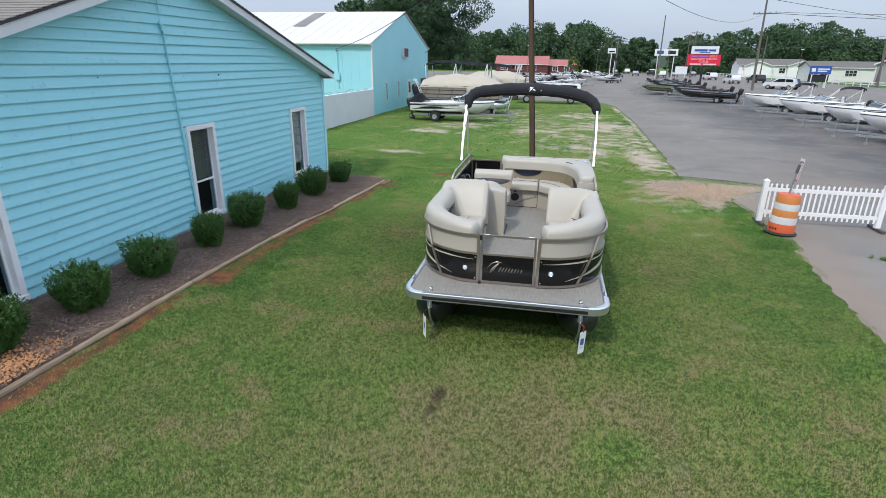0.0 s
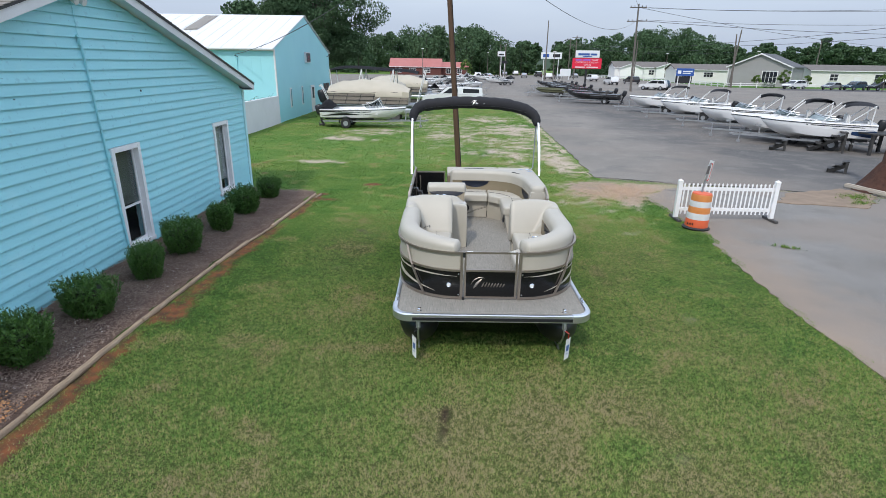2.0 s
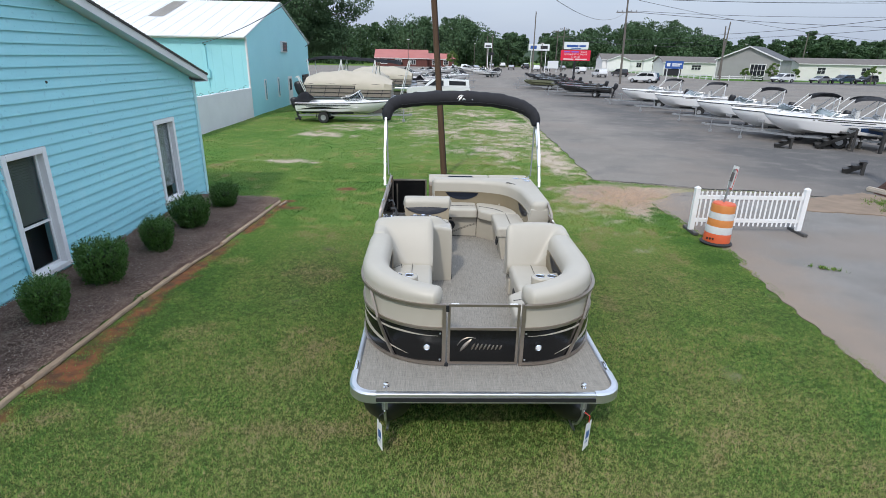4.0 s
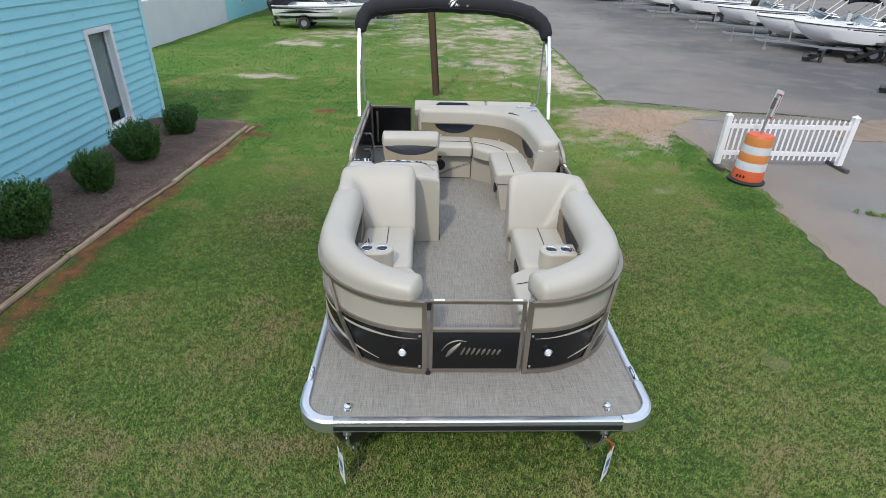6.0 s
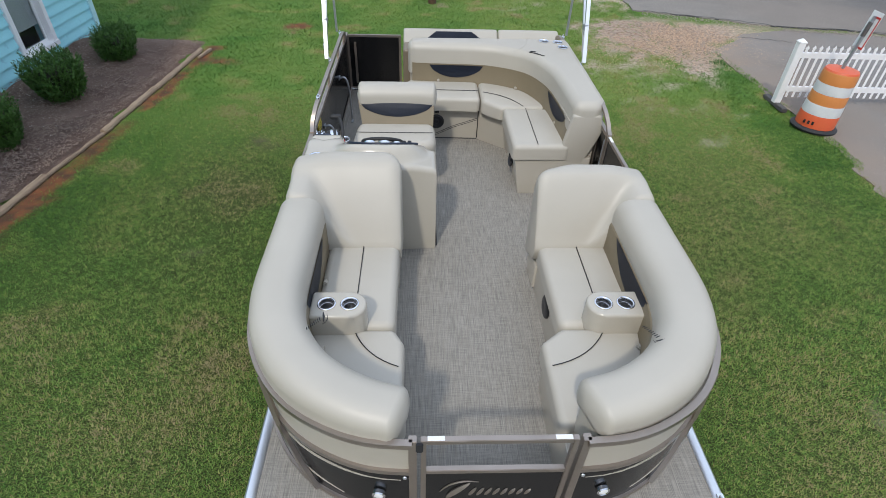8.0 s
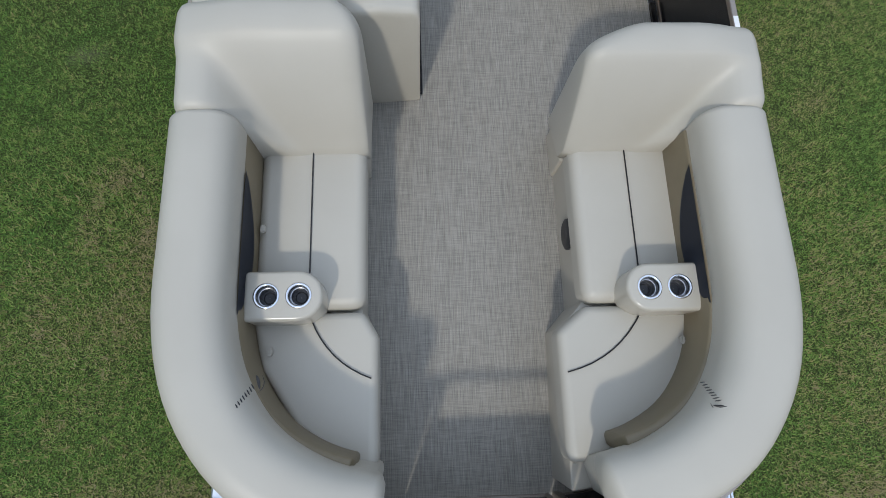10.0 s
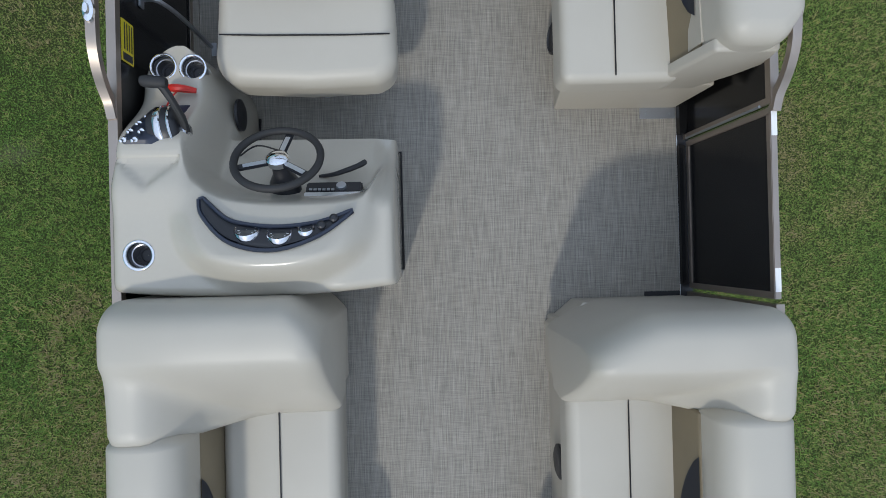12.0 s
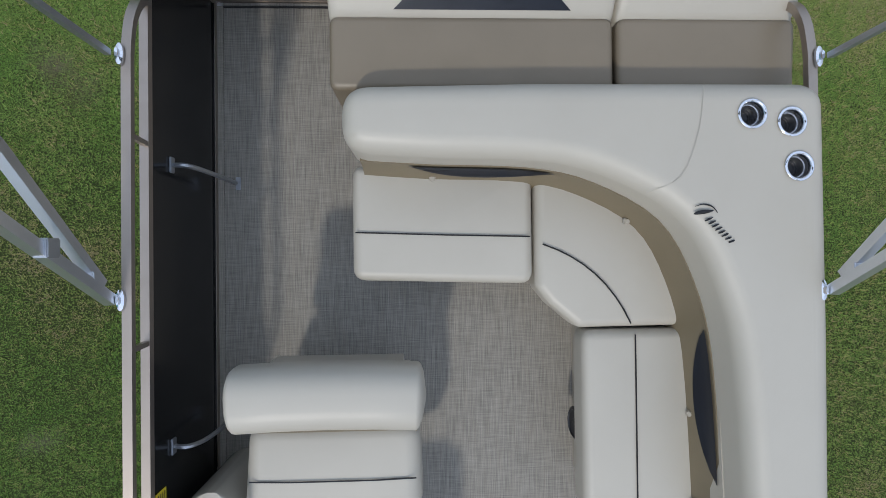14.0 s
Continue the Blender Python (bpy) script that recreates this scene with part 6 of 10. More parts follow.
loop(bm, [(-0.235, 2.865, DECK + 0.005), (-0.62, 2.84, DECK + 0.005)], 0.006)
part("base_trim", bm, PIPING, console, "black base trim")
holes = []
for u, v, z in ((-1.205, 2.97, console_z(-1.205, 2.97)), (-1.225, 3.775, console_z(-1.225, 3.77)), (-1.10, 3.77, console_z(-1.10, 3.77))):
    cup(console, u, v - 0.005, z + 0.001, 0.047, 0.075, holes=holes)
cut(body, holes)
body.data.polygons.foreach_set("use_smooth", [True] * len(body.data.polygons))
body.data.set_sharp_from_angle(angle=radians(45))
# dial pod, a dark crescent lying on the hump, with a raised lip
LOWER = smooth_line([(-0.975, 3.17, 0), (-0.95, 3.105, 0), (-0.84, 3.005, 0), (-0.68, 2.972, 0), (-0.52, 3.02, 0), (-0.40, 3.11, 0)], 6)
UPPER = smooth_line([(-0.958, 3.176, 0), (-0.93, 3.15, 0), (-0.84, 3.085, 0), (-0.68, 3.06, 0), (-0.52, 3.075, 0), (-0.40, 3.118, 0)], 6)
pod_z = lambda u, v: console_z(u, v) + 0.008
bm = B()
rows_ = []
for a, c in zip(LOWER, UPPER):
    row = []
    for k in range(7):
        t = k / 6
        u, v = a[0] + (c[0] - a[0]) * t, a[1] + (c[1] - a[1]) * t
        row.append(bm.verts.new((u, v, pod_z(u, v) - 0.016 * (1 if k in (0, 6) else 0))))
    rows_.append(row)
for a, c in zip(rows_, rows_[1:]):
    for k in range(6):
        bm.faces.new((a[k], c[k], c[k + 1], a[k + 1]))
pod = part("dial_pod", bm, DARK, console, "dark crescent dial pod", smooth=60)
bm = B()
ring_ = [(p[0], p[1], pod_z(p[0], p[1]) - 0.002) for p in LOWER + UPPER[::-1]]
tube(bm, ring_ + [ring_[0]], 0.0085, 6)
part("lip", bm, NAVY, pod, "raised dark lip", smooth=60)
for u, v, rr in ((-0.778, 3.040, 0.042), (-0.66, 3.026, 0.042), (-0.565, 3.040, 0.026)):
    q = Matrix.Translation((u, v, pod_z(u, v) - 0.012)) @ pose(0, 0, 0, -52, 0, 0)
    bm = B()
    lathe(bm, [(rr + 0.004, -0.03), (rr + 0.007, 0.011), (rr + 0.003, 0.017), (rr - 0.004, 0.015), (rr - 0.006, 0.010)], q, 26, cap=False)
    d = part("dial", bm, CHROME, pod, "chrome ringed dial", smooth=70)
    bm = B()
    lathe(bm, [(rr - 0.004, 0.0105), (0.002, 0.0108)], q, 22, cap=False)
    part("face", bm, DIAL_GLASS, d, "glazed dark face", smooth=0)
    bm = B()
    for k in range(9):
        an = radians(-130 + 32.5 * k)
        box(bm, -0.0012, 0.0012, rr * 0.62, rr * 0.82, 0.0112, 0.0118, m=q @ Matrix.Rotation(an, 4, "Z"))
    box(bm, -0.001, 0.001, 0, rr * 0.6, 0.0112, 0.0120, m=q @ Matrix.Rotation(radians(70), 4, "Z"))
    part("scale", bm, WHITE, d, "white scale and needle", smooth=0)
for u, v in ((-0.508, 3.058), (-0.464, 3.083)):
    q = Matrix.Translation((u, v, pod_z(u, v))) @ pose(0, 0, 0, -18, 0, 0)
    bm = B()
    lathe(bm, [(0.014, -0.01), (0.016, 0.015), (0.009, 0.02)], q, 12)
    part("knob", bm, DARK, pod)
# steering wheel
W = Matrix.Translation((-0.70, 3.335, 1.515)) @ pose(0, 0, 0, -38, 0, 0)
bm = B()
torus(bm, 0.168, 0.0155, W, 44, 10)
wheel = part("steering_wheel", bm, RUBBER, console, "black three-spoke steering wheel", smooth=80)
for an in (80, 195, 325):
    a = radians(an)
    bm = B()
    box(bm, 0.03, 0.16, -0.017, 0.017, -0.006, 0.006, 0.004, m=W @ Matrix.Rotation(a, 4, "Z") @ Matrix.Translation((0, 0, -0.012)))
    part("spoke", bm, DARK, wheel)
    bm = B()
    box(bm, 0.045, 0.135, -0.010, 0.010, 0.0065, 0.009, 0.001, m=W @ Matrix.Rotation(a, 4, "Z") @ Matrix.Translation((0, 0, -0.012)))
    part("spoke_inlay", bm, ALU, wheel, "bright spoke inlay")
bm = B()
lathe(bm, [(0.045, -0.02), (0.045, 0.004), (0.034, 0.014), (0.01, 0.018)], W, 22)
part("hub", bm, CHROME, wheel, "chrome hub")
bm = B()
lathe(bm, [(0.03, -0.02), (0.035, -0.08), (0.06, -0.13), (0.065, -0.2)], W, 16)
part("column", bm, DARK, console, "black steering column")
# radio, throttle, switches, cord
bm = B()
q = Matrix.Translation((-0.495, 3.212, 1.40)) @ pose(0, 0, 0, -39, 0, 0)
box(bm, -0.115, 0.115, -0.032, 0.032, -0.03, 0.03, 0.006, m=q)
radio = part("radio", bm, DARK, console, "black marine radio")
bm = B()
lathe(bm, [(0.022, 0.03), (0.02, 0.04), (0.008, 0.041)], q @ Matrix.Translation((0.03, 0, 0)), 16)
for k in range(6):
    box(bm, -0.10 + k * 0.018, -0.088 + k * 0.018, -0.022, -0.012, 0.03, 0.034, m=q)
part("buttons", bm, ALU_DULL, radio)
bm = B()
box(bm, -0.118, 0.118, -0.062, -0.033, -0.02, 0.036, 0.004, m=q)
part("bezel", bm, ALU, radio, "silver bezel")
bm = B()
rows_ = []
for k in range(9):
    v = 3.38 + 0.22 * k / 8
    ua, ub = -1.305 + 0.06 * k / 8, -1.135 + 0.05 * k / 8
    rows_.append([bm.verts.new((ua + (ub - ua) * t / 5, v, console_z(ua + (ub - ua) * t / 5, v) + (0.012 if 0 < t < 5 and 0 < k < 8 else -0.01))) for t in range(6)])
for a, c in zip(rows_, rows_[1:]):
    for k in range(5):
        bm.faces.new((a[k], a[k + 1], c[k + 1], c[k]))
sp = part("switch_panel", bm, NAVY, console, "dark switch panel with toggles", smooth=40)
for r_ in range(2):
    for k in range(4):
        u, v = -1.265 + r_ * 0.042 + k * 0.012, 3.415 + k * 0.04
        bm = B()
        lathe(bm, [(0.012, 0.010), (0.010, 0.020), (0.004, 0.022), (0.006, 0.046), (0.001, 0.048)], Matrix.Translation((u, v, console_z(u, v))) @ pose(0, 0, 0, 22, 0, 0), 8)
        part("toggle", bm, CHROME, sp)
bm = B()
q2 = Matrix.Translation((-1.135, 3.465, 1.462)) @ pose(0, 0, 0, 0, 90, 8)
lathe(bm, [(0.03, -0.06), (0.080, -0.056), (0.088, -0.035), (0.092, -0.01), (0.092, 0.015), (0.086, 0.04), (0.070, 0.056), (0.03, 0.060)], q2, 32)
th = part("throttle", bm, DARK, console, "black and chrome throttle control", smooth=50)
for a, c in ((-0.026, 0.002), (0.026, 0.036)):
    bm = B()
    lathe(bm, [(0.0925, a), (0.0955, a + 0.004), (0.0955, c - 0.004), (0.0915, c)], q2, 32, cap=False)
    part("chrome_band", bm, CHROME, th, smooth=40)
bm = B()
tube(bm, smooth_line([(-1.062, 3.455, 1.485), (-1.058, 3.495, 1.53), (-1.072, 3.55, 1.585), (-1.098, 3.60, 1.612)], 4), [0.017, 0.016, 0.015, 0.015, 0.015, 0.014, 0.014, 0.014, 0.014, 0.015, 0.015, 0.016, 0.016], 8)
part("lever", bm, RUBBER, th, "black throttle lever")
bm = B()
tube(bm, [(-1.075, 3.605, 1.615), (-1.085, 3.606, 1.615), (-1.15, 3.612, 1.615), (-1.168, 3.614, 1.615)], [0.016, 0.023, 0.024, 0.018], 10)
part("grip", bm, RUBBER, th, "black rubber grip")
bm = B()
lathe(bm, [(0.034, 0), (0.036, 0.018), (0.022, 0.03), (0.004, 0.032)], Matrix.Translation((-1.080, 3.457, 1.475)) @ pose(0, 0, 0, 0, 85, 8), 18)
part("lever_hub", bm, CHROME, th)
bm = B()
tube(bm, smooth_line([(-0.57, 3.288, 1.335), (-0.50, 3.292, 1.36), (-0.40, 3.325, 1.365), (-0.37, 3.345, 1.355)], 3), [0.006, 0.008, 0.009, 0.010, 0.011, 0.012, 0.012, 0.013, 0.013, 0.010], 8)
part("tilt_lever", bm, RUBBER, console, "black tilt lever")
bm = B()
tube(bm, smooth_line([(-0.74, 3.40, 1.34), (-0.84, 3.43, 1.30), (-0.93, 3.40, 1.24), (-0.97, 3.36, 1.22)], 4), 0.004, 5)
part("cable", bm, RUBBER, console, "thin black cable")
bm = B()
tube(bm, smooth_line([(-1.195, 3.668, 1.352), (-1.14, 3.662, 1.368), (-1.072, 3.655, 1.352)], 3), [0.012, 0.015, 0.017, 0.017, 0.016, 0.014, 0.011], 8)
tube(bm, smooth_line([(-1.14, 3.66, 1.36), (-1.17, 3.62, 1.37), (-1.165, 3.57, 1.42)], 4), 0.004, 5)
part("kill_cord", bm, RED, console, "red safety cord")
bm = B()
lathe(bm, [(0.075, 0), (0.075, 0.012), (0.06, 0.018), (0.01, 0.014)], Matrix.Translation((-0.984, 3.62, 1.08)) @ pose(0, 0, 0, 0, 90, 0), 22)
part("speaker", bm, DARK, console, "round black speaker")
# ---- helm chair ----
chair = empty("helm_chair", None, "cream helm chair with tan and navy insert")
chair.parent = boat
bm = B()
prism(bm, [(-1.02, 3.80), (-0.99, 3.735), (-0.93, 3.70), (-0.62, 3.685), (-0.31, 3.70), (-0.25, 3.735), (-0.225, 3.80), (-0.235, 4.15), (-1.0, 4.15)], 1.13, 1.315, 0.075, 7)
ch = part("seat", bm, VINYL, chair, smooth=70)
bm = B()
loop(bm, [(-0.985, 3.905, 1.320), (-0.8, 3.90, 1.322), (-0.44, 3.90, 1.322), (-0.255, 3.905, 1.320)])
part("piping", bm, PIPING, ch, "black piping")
# the lower back leans aft, and widens towards the top
bm = B()
add_mesh(bm, [(-0.95, 4.10, 1.28), (-0.25, 4.10, 1.28), (-0.24, 4.21, 1.50), (-0.99, 4.21, 1.50), (-0.95, 4.34, 1.28), (-0.25, 4.34, 1.28), (-0.24, 4.38, 1.50), (-0.99, 4.38, 1.50)],
         [(0, 1, 2, 3), (5, 4, 7, 6), (1, 5, 6, 2), (4, 0, 3, 7), (3, 2, 6, 7), (4, 5, 1, 0)])
lb = part("lower_back", bm, TAN, chair, "tan lower back", smooth=0)
bm = B()
vs = []
for i in range(17):
    t = i / 16
    h = 0.012 + 0.105 * math.sin(math.pi * t) ** 0.6
    top_z = 1.488
    vs.append([bm.verts.new((-0.965 + 0.71 * t, 4.10 + 0.5 * (z - 1.28) - 0.005, z)) for z in (top_z - h, top_z - h * 0.5, top_z)])
    vs[-1][1].co.y -= 0.006
for a, c in zip(vs, vs[1:]):
    for k in (0, 1):
        bm.faces.new((a[k], c[k], c[k + 1], a[k + 1]))
bmesh.ops.solidify(bm, geom=bm.faces[:], thickness=0.006)
part("insert", bm, NAVY, lb, "navy insert")
bm = B()
sweep(bm, [(-0.965, 4.32), (-0.8, 4.327), (-0.6, 4.33), (-0.4, 4.327), (-0.25, 4.32)], d_profile(-0.13, 0.13, 1.42, 1.635, 0.10, 6), ends=0.04)
part("backrest", bm, VINYL, chair, "rolled cream top of the backrest", smooth=70)
bm = B()
box(bm, -0.93, -0.28, 4.26, 4.42, 1.1, 1.55, 0.03)
part("back_shell", bm, VINYL_SIDE, chair)
bm = B()
lathe(bm, [(0.19, 0), (0.19, 0.012), (0.06, 0.03), (0.05, 0.06), (0.05, 0.36), (0.13, 0.38)], Matrix.Translation((-0.62, 3.98, DECK)), 20)
part("pedestal", bm, ALU_DULL, chair, "aluminium pedestal")
bm = B()
box(bm, -0.90, -0.34, 3.74, 4.2, 1.09, 1.14, 0.01)
part("slider", bm, DARK, chair)

# ---- stern L bench ----
bench = empty("stern_bench", None, "L-shaped cream stern bench with tan inner back")
bench.parent = boat
bm = B()
prism(bm, [(-0.50, 5.4), (-0.50, 4.89), (0.28, 4.87), (0.52, 4.63), (0.54, 4.55), (0.54, 3.715), (1.28, 3.715), (1.28, 5.46)], DECK, 1.16, 0.008)
for w in bm.verts:                       # the base leans in towards the floor
    if w.co.z < 0.9 and 0.4 < w.co.x < 0.7:
        w.co.x += 0.065
base = part("base", bm, VINYL_SIDE, bench, "cream moulded bench base")
bm = B()
loop(bm, [(0.282, 4.863, 0.78), (0.282, 4.863, 1.15)], 0.005)
loop(bm, [(-0.2, 4.88, 0.80), (0.0, 4.874, 0.90), (0.275, 4.866, 1.0)], 0.003)
loop(bm, [(-0.2, 4.88, 0.82), (0.0, 4.874, 0.92), (0.275, 4.866, 1.02)], 0.003)
loop(bm, [(-0.50, 4.885, 0.766), (0.28, 4.865, 0.766)], 0.006)
part("base_trim", bm, PIPING, base, "dark trim lines")
for q in (Matrix.Translation((-0.19, 4.885, 0.97)) @ pose(0, 0, 0, 90, 0, 0), Matrix.Translation((0.566, 4.02, 0.98)) @ pose(0, 0, 0, 0, -81, 0)):
    bm = B()
    lathe(bm, [(0.085, 0), (0.085, 0.012), (0.072, 0.02), (0.066, 0.012), (0.03, 0.008), (0.02, 0.016)], q, 24)
    part("speaker", bm, DARK, base, "round black speaker")
bm = B()
box(bm, -0.215, -0.165, 4.872, 4.89, 1.075, 1.11, 0.004)
part("socket", bm, DARK, base)
for nm, pts, seam in (("seat_cushion", [(-0.53, 5.3), (-0.53, 4.78), (0.285, 4.755), (0.285, 5.3)], [(-0.515, 4.995), (-0.1, 4.98), (0.27, 4.97)]),
                      ("corner_cushion", [(0.295, 5.3), (0.295, 4.74), (0.36, 4.66), (0.49, 4.55), (1.0, 4.555), (1.04, 4.62), (1.0, 4.8), (0.84, 5.05), (0.6, 5.22)], arc_between((0.325, 4.935), (0.725, 4.57), 0.22)),
                      ("seat_cushion", [(0.505, 4.54), (0.505, 3.69), (1.06, 3.70), (1.06, 4.54)], [(0.745, 4.52), (0.745, 4.1), (0.745, 3.72)])):
    bm = B()
    prism(bm, pts, 1.15, 1.30, 0.045, 4)
    cu = part(nm, bm, VINYL, bench, smooth=60)
    bm = B()
    loop(bm, [(u, v, 1.3065) for u, v in seam])
    part("piping", bm, PIPING, cu, "black piping")
INNER = smooth_line([(-0.47, 5.285), (-0.19, 5.265), (0.22, 5.25), (0.49, 5.19), (0.77, 5.03), (0.92, 4.77), (0.995, 4.43), (1.03, 3.74)], 4)
bm = B()
sweep(bm, offset_line(INNER, 0.045), [(0.07, 1.20), (0.07, 1.50), (-0.05, 1.50), (-0.052, 1.42), (-0.075, 1.31), (-0.10, 1.20)])
tb = part("inner_back", bm, TAN, bench, "tan inner back", smooth=50)
for s0, s1, h in ((0.20, 0.81, 0.13), (1.81, 2.47, 0.125)):
    bm = B()
    cum = [0.0]
    for a, c in zip(INNER, INNER[1:]):
        cum.append(cum[-1] + math.hypot(c[0] - a[0], c[1] - a[1]))
    grid = []
    for k in range(5):
        off = offset_line(INNER, -0.012)
        rows_ = []
        for i in range(19):
            t = i / 18
            z = 1.488 - (0.004 + h * math.sin(math.pi * t) ** 0.55) * k / 4
            inn = min(-0.011, -0.013 - 0.24 * (1.42 - z))
            off = offset_line(INNER, inn)
            q = s0 + (s1 - s0) * t
            rows_.append(bm.verts.new((float(np.interp(q, cum, [p[0] for p in off])), float(np.interp(q, cum, [p[1] for p in off])), z)))
        grid.append(rows_)
    for a, c in zip(grid, grid[1:]):
        for i in range(18):
            bm.faces.new((a[i], a[i + 1], c[i + 1], c[i]))
    bmesh.ops.solidify(bm, geom=bm.faces[:], thickness=0.004)
    part("insert", bm, NAVY, tb, "navy insert", smooth=40)
bm = B()
top_outline = [tuple(p) for p in INNER if p[0] > -0.2 and p[1] > 4.0] + [(1.03, 3.715), (1.26, 3.715), (1.352, 3.82), (1.358, 4.6), (1.355, 5.55), (0.2, 5.55), (-0.52, 5.535), (-0.52, 5.285)]
prism(bm, top_outline, 1.375, 1.72, 0.085, 8)
bo = part("bolster", bm, VINYL, bench, "broad rounded cream bolster", smooth=75)
holes = []
for u, v in ((1.04, 5.415), (1.195, 5.385), (1.22, 5.215)):
    cup(bench, u, v, 1.7255, 0.046, holes=holes)
cut(bo, holes)
bo.data.polygons.foreach_set("use_smooth", [True] * len(bo.data.polygons))
bo.data.set_sharp_from_angle(angle=radians(60))
bm = B()
loop(bm, smooth_line([(0.855, 5.53, 1.722), (0.83, 5.35, 1.7262), (0.76, 5.18, 1.7262), (0.64, 5.12, 1.70)], 4), 0.0010)
part("seam", bm, VINYL_SIDE, bo, "stitched seam")
brand_mark("emblem", PIPING, bo, Matrix.Translation((0.90, 4.99, 1.7235)) @ pose(0, 0, 0, 0, 0, -42) @ Matrix.Diagonal((1, 1, 0.25, 1)), 0.21)
bm = B()
prism(bm, [(-0.50, 5.36), (-0.50, 5.52), (1.30, 5.52), (1.30, 3.78), (1.02, 3.78), (1.0, 4.6), (0.9, 5.1), (0.5, 5.33)], 1.1, 1.52)
part("back_shell", bm, VINYL_SIDE, bench, smooth=0)
# padded end that closes the arm of the bench
bm = B()
wing = [(0.985, 1.10), (0.985, 1.31), (1.0, 1.40), (1.035, 1.60), (1.30, 1.60), (1.335, 1.44), (1.29, 1.30), (1.20, 1.10)]
prism(bm, [(u, z) for u, z in wing], -0.025, 0.025, 0.018, 3)
bmesh.ops.transform(bm, verts=bm.verts[:], matrix=Matrix.Translation((0, 3.7395, 0)) @ pose(0, 0, 0, 90, 0, 0))
part("end_pad", bm, VINYL, bench, smooth=60)
for u, v, z in ((-0.17, 5.235, 1.31), (0.705, 5.035, 1.31), (0.985, 4.16, 1.31)):
    bm = B()
    box(bm, u - 0.014, u + 0.014, v - 0.014, v + 0.014, z - 0.01, z + 0.02, 0.006)
    part("pull_tab", bm, VINYL_SIDE, bench, "cream pull tab")

# ---- aft sun loungers behind the bench ----
TAUPE = mat("taupe vinyl", (0.204, 0.166, 0.116), (0.180, 0.147, 0.102), 0.42, scale=5, fine=500, bump=0.1, dist=0.0006)
for u0, u1, ins in ((-0.585, 0.575, True), (0.59, 1.335, False)):
    lg = empty("aft_lounger", None, "tan and cream aft-facing lounger cushion")
    lg.parent = boat
    bm = B()
    prism(bm, [(u0, 5.56), (u1, 5.56), (u1 + (0.012 if u1 > 1 else 0), 5.86), (u0, 5.86)], 1.0, 1.55, 0.03, 5)
    part("lower_cushion", bm, TAUPE, lg, "taupe cushion", smooth=60)
    bm = B()
    prof = [(5.845, 1.25), (5.845, 1.515), (5.855, 1.535), (5.88, 1.558), (5.985, 1.635), (6.02, 1.652), (6.06, 1.645), (6.10, 1.61), (6.115, 1.54), (6.115, 1.25)]
    rings = []
    for u, sh in ((u0, 0.93), (u0 + 0.012, 0.985), (u0 + 0.04, 1.0), (u1 - 0.04, 1.0), (u1 - 0.012, 0.985), (u1, 0.93)):
        rings.append([bm.verts.new((u, 5.98 + (v - 5.98) * sh, 1.45 + (z - 1.45) * sh)) for v, z in prof])
    for a, c in zip(rings, rings[1:]):
        for k in range(len(prof)):
            bm.faces.new((a[k], a[(k + 1) % len(prof)], c[(k + 1) % len(prof)], c[k]))
    bm.faces.new(rings[0])
    bm.faces.new(rings[-1])
    hd = part("headrest", bm, VINYL, lg, "cream headrest", smooth=60)
    if ins:
        bm = B()
        c = (u0 + u1) / 2 + 0.04
        add_mesh(bm, [(c - 0.36, 5.878, 1.560), (c + 0.36, 5.878, 1.560), (c + 0.22, 5.983, 1.637), (c - 0.22, 5.983, 1.637)], [(0, 1, 2, 3)])
        bmesh.ops.solidify(bm, geom=bm.faces[:], thickness=0.006)
        part("insert", bm, NAVY, hd, "navy insert")
    bm = B()
    box(bm, u0, u1, 5.60, 6.45, DECK, 1.02, 0.01)
    part("base", bm, VINYL_SIDE, lg)
    bm = B()
    box(bm, u0 + 0.01, u1 - 0.01, 5.9, 6.46, 1.02, 1.16, 0.03, 3)
    part("seat_pad", bm, VINYL, lg)

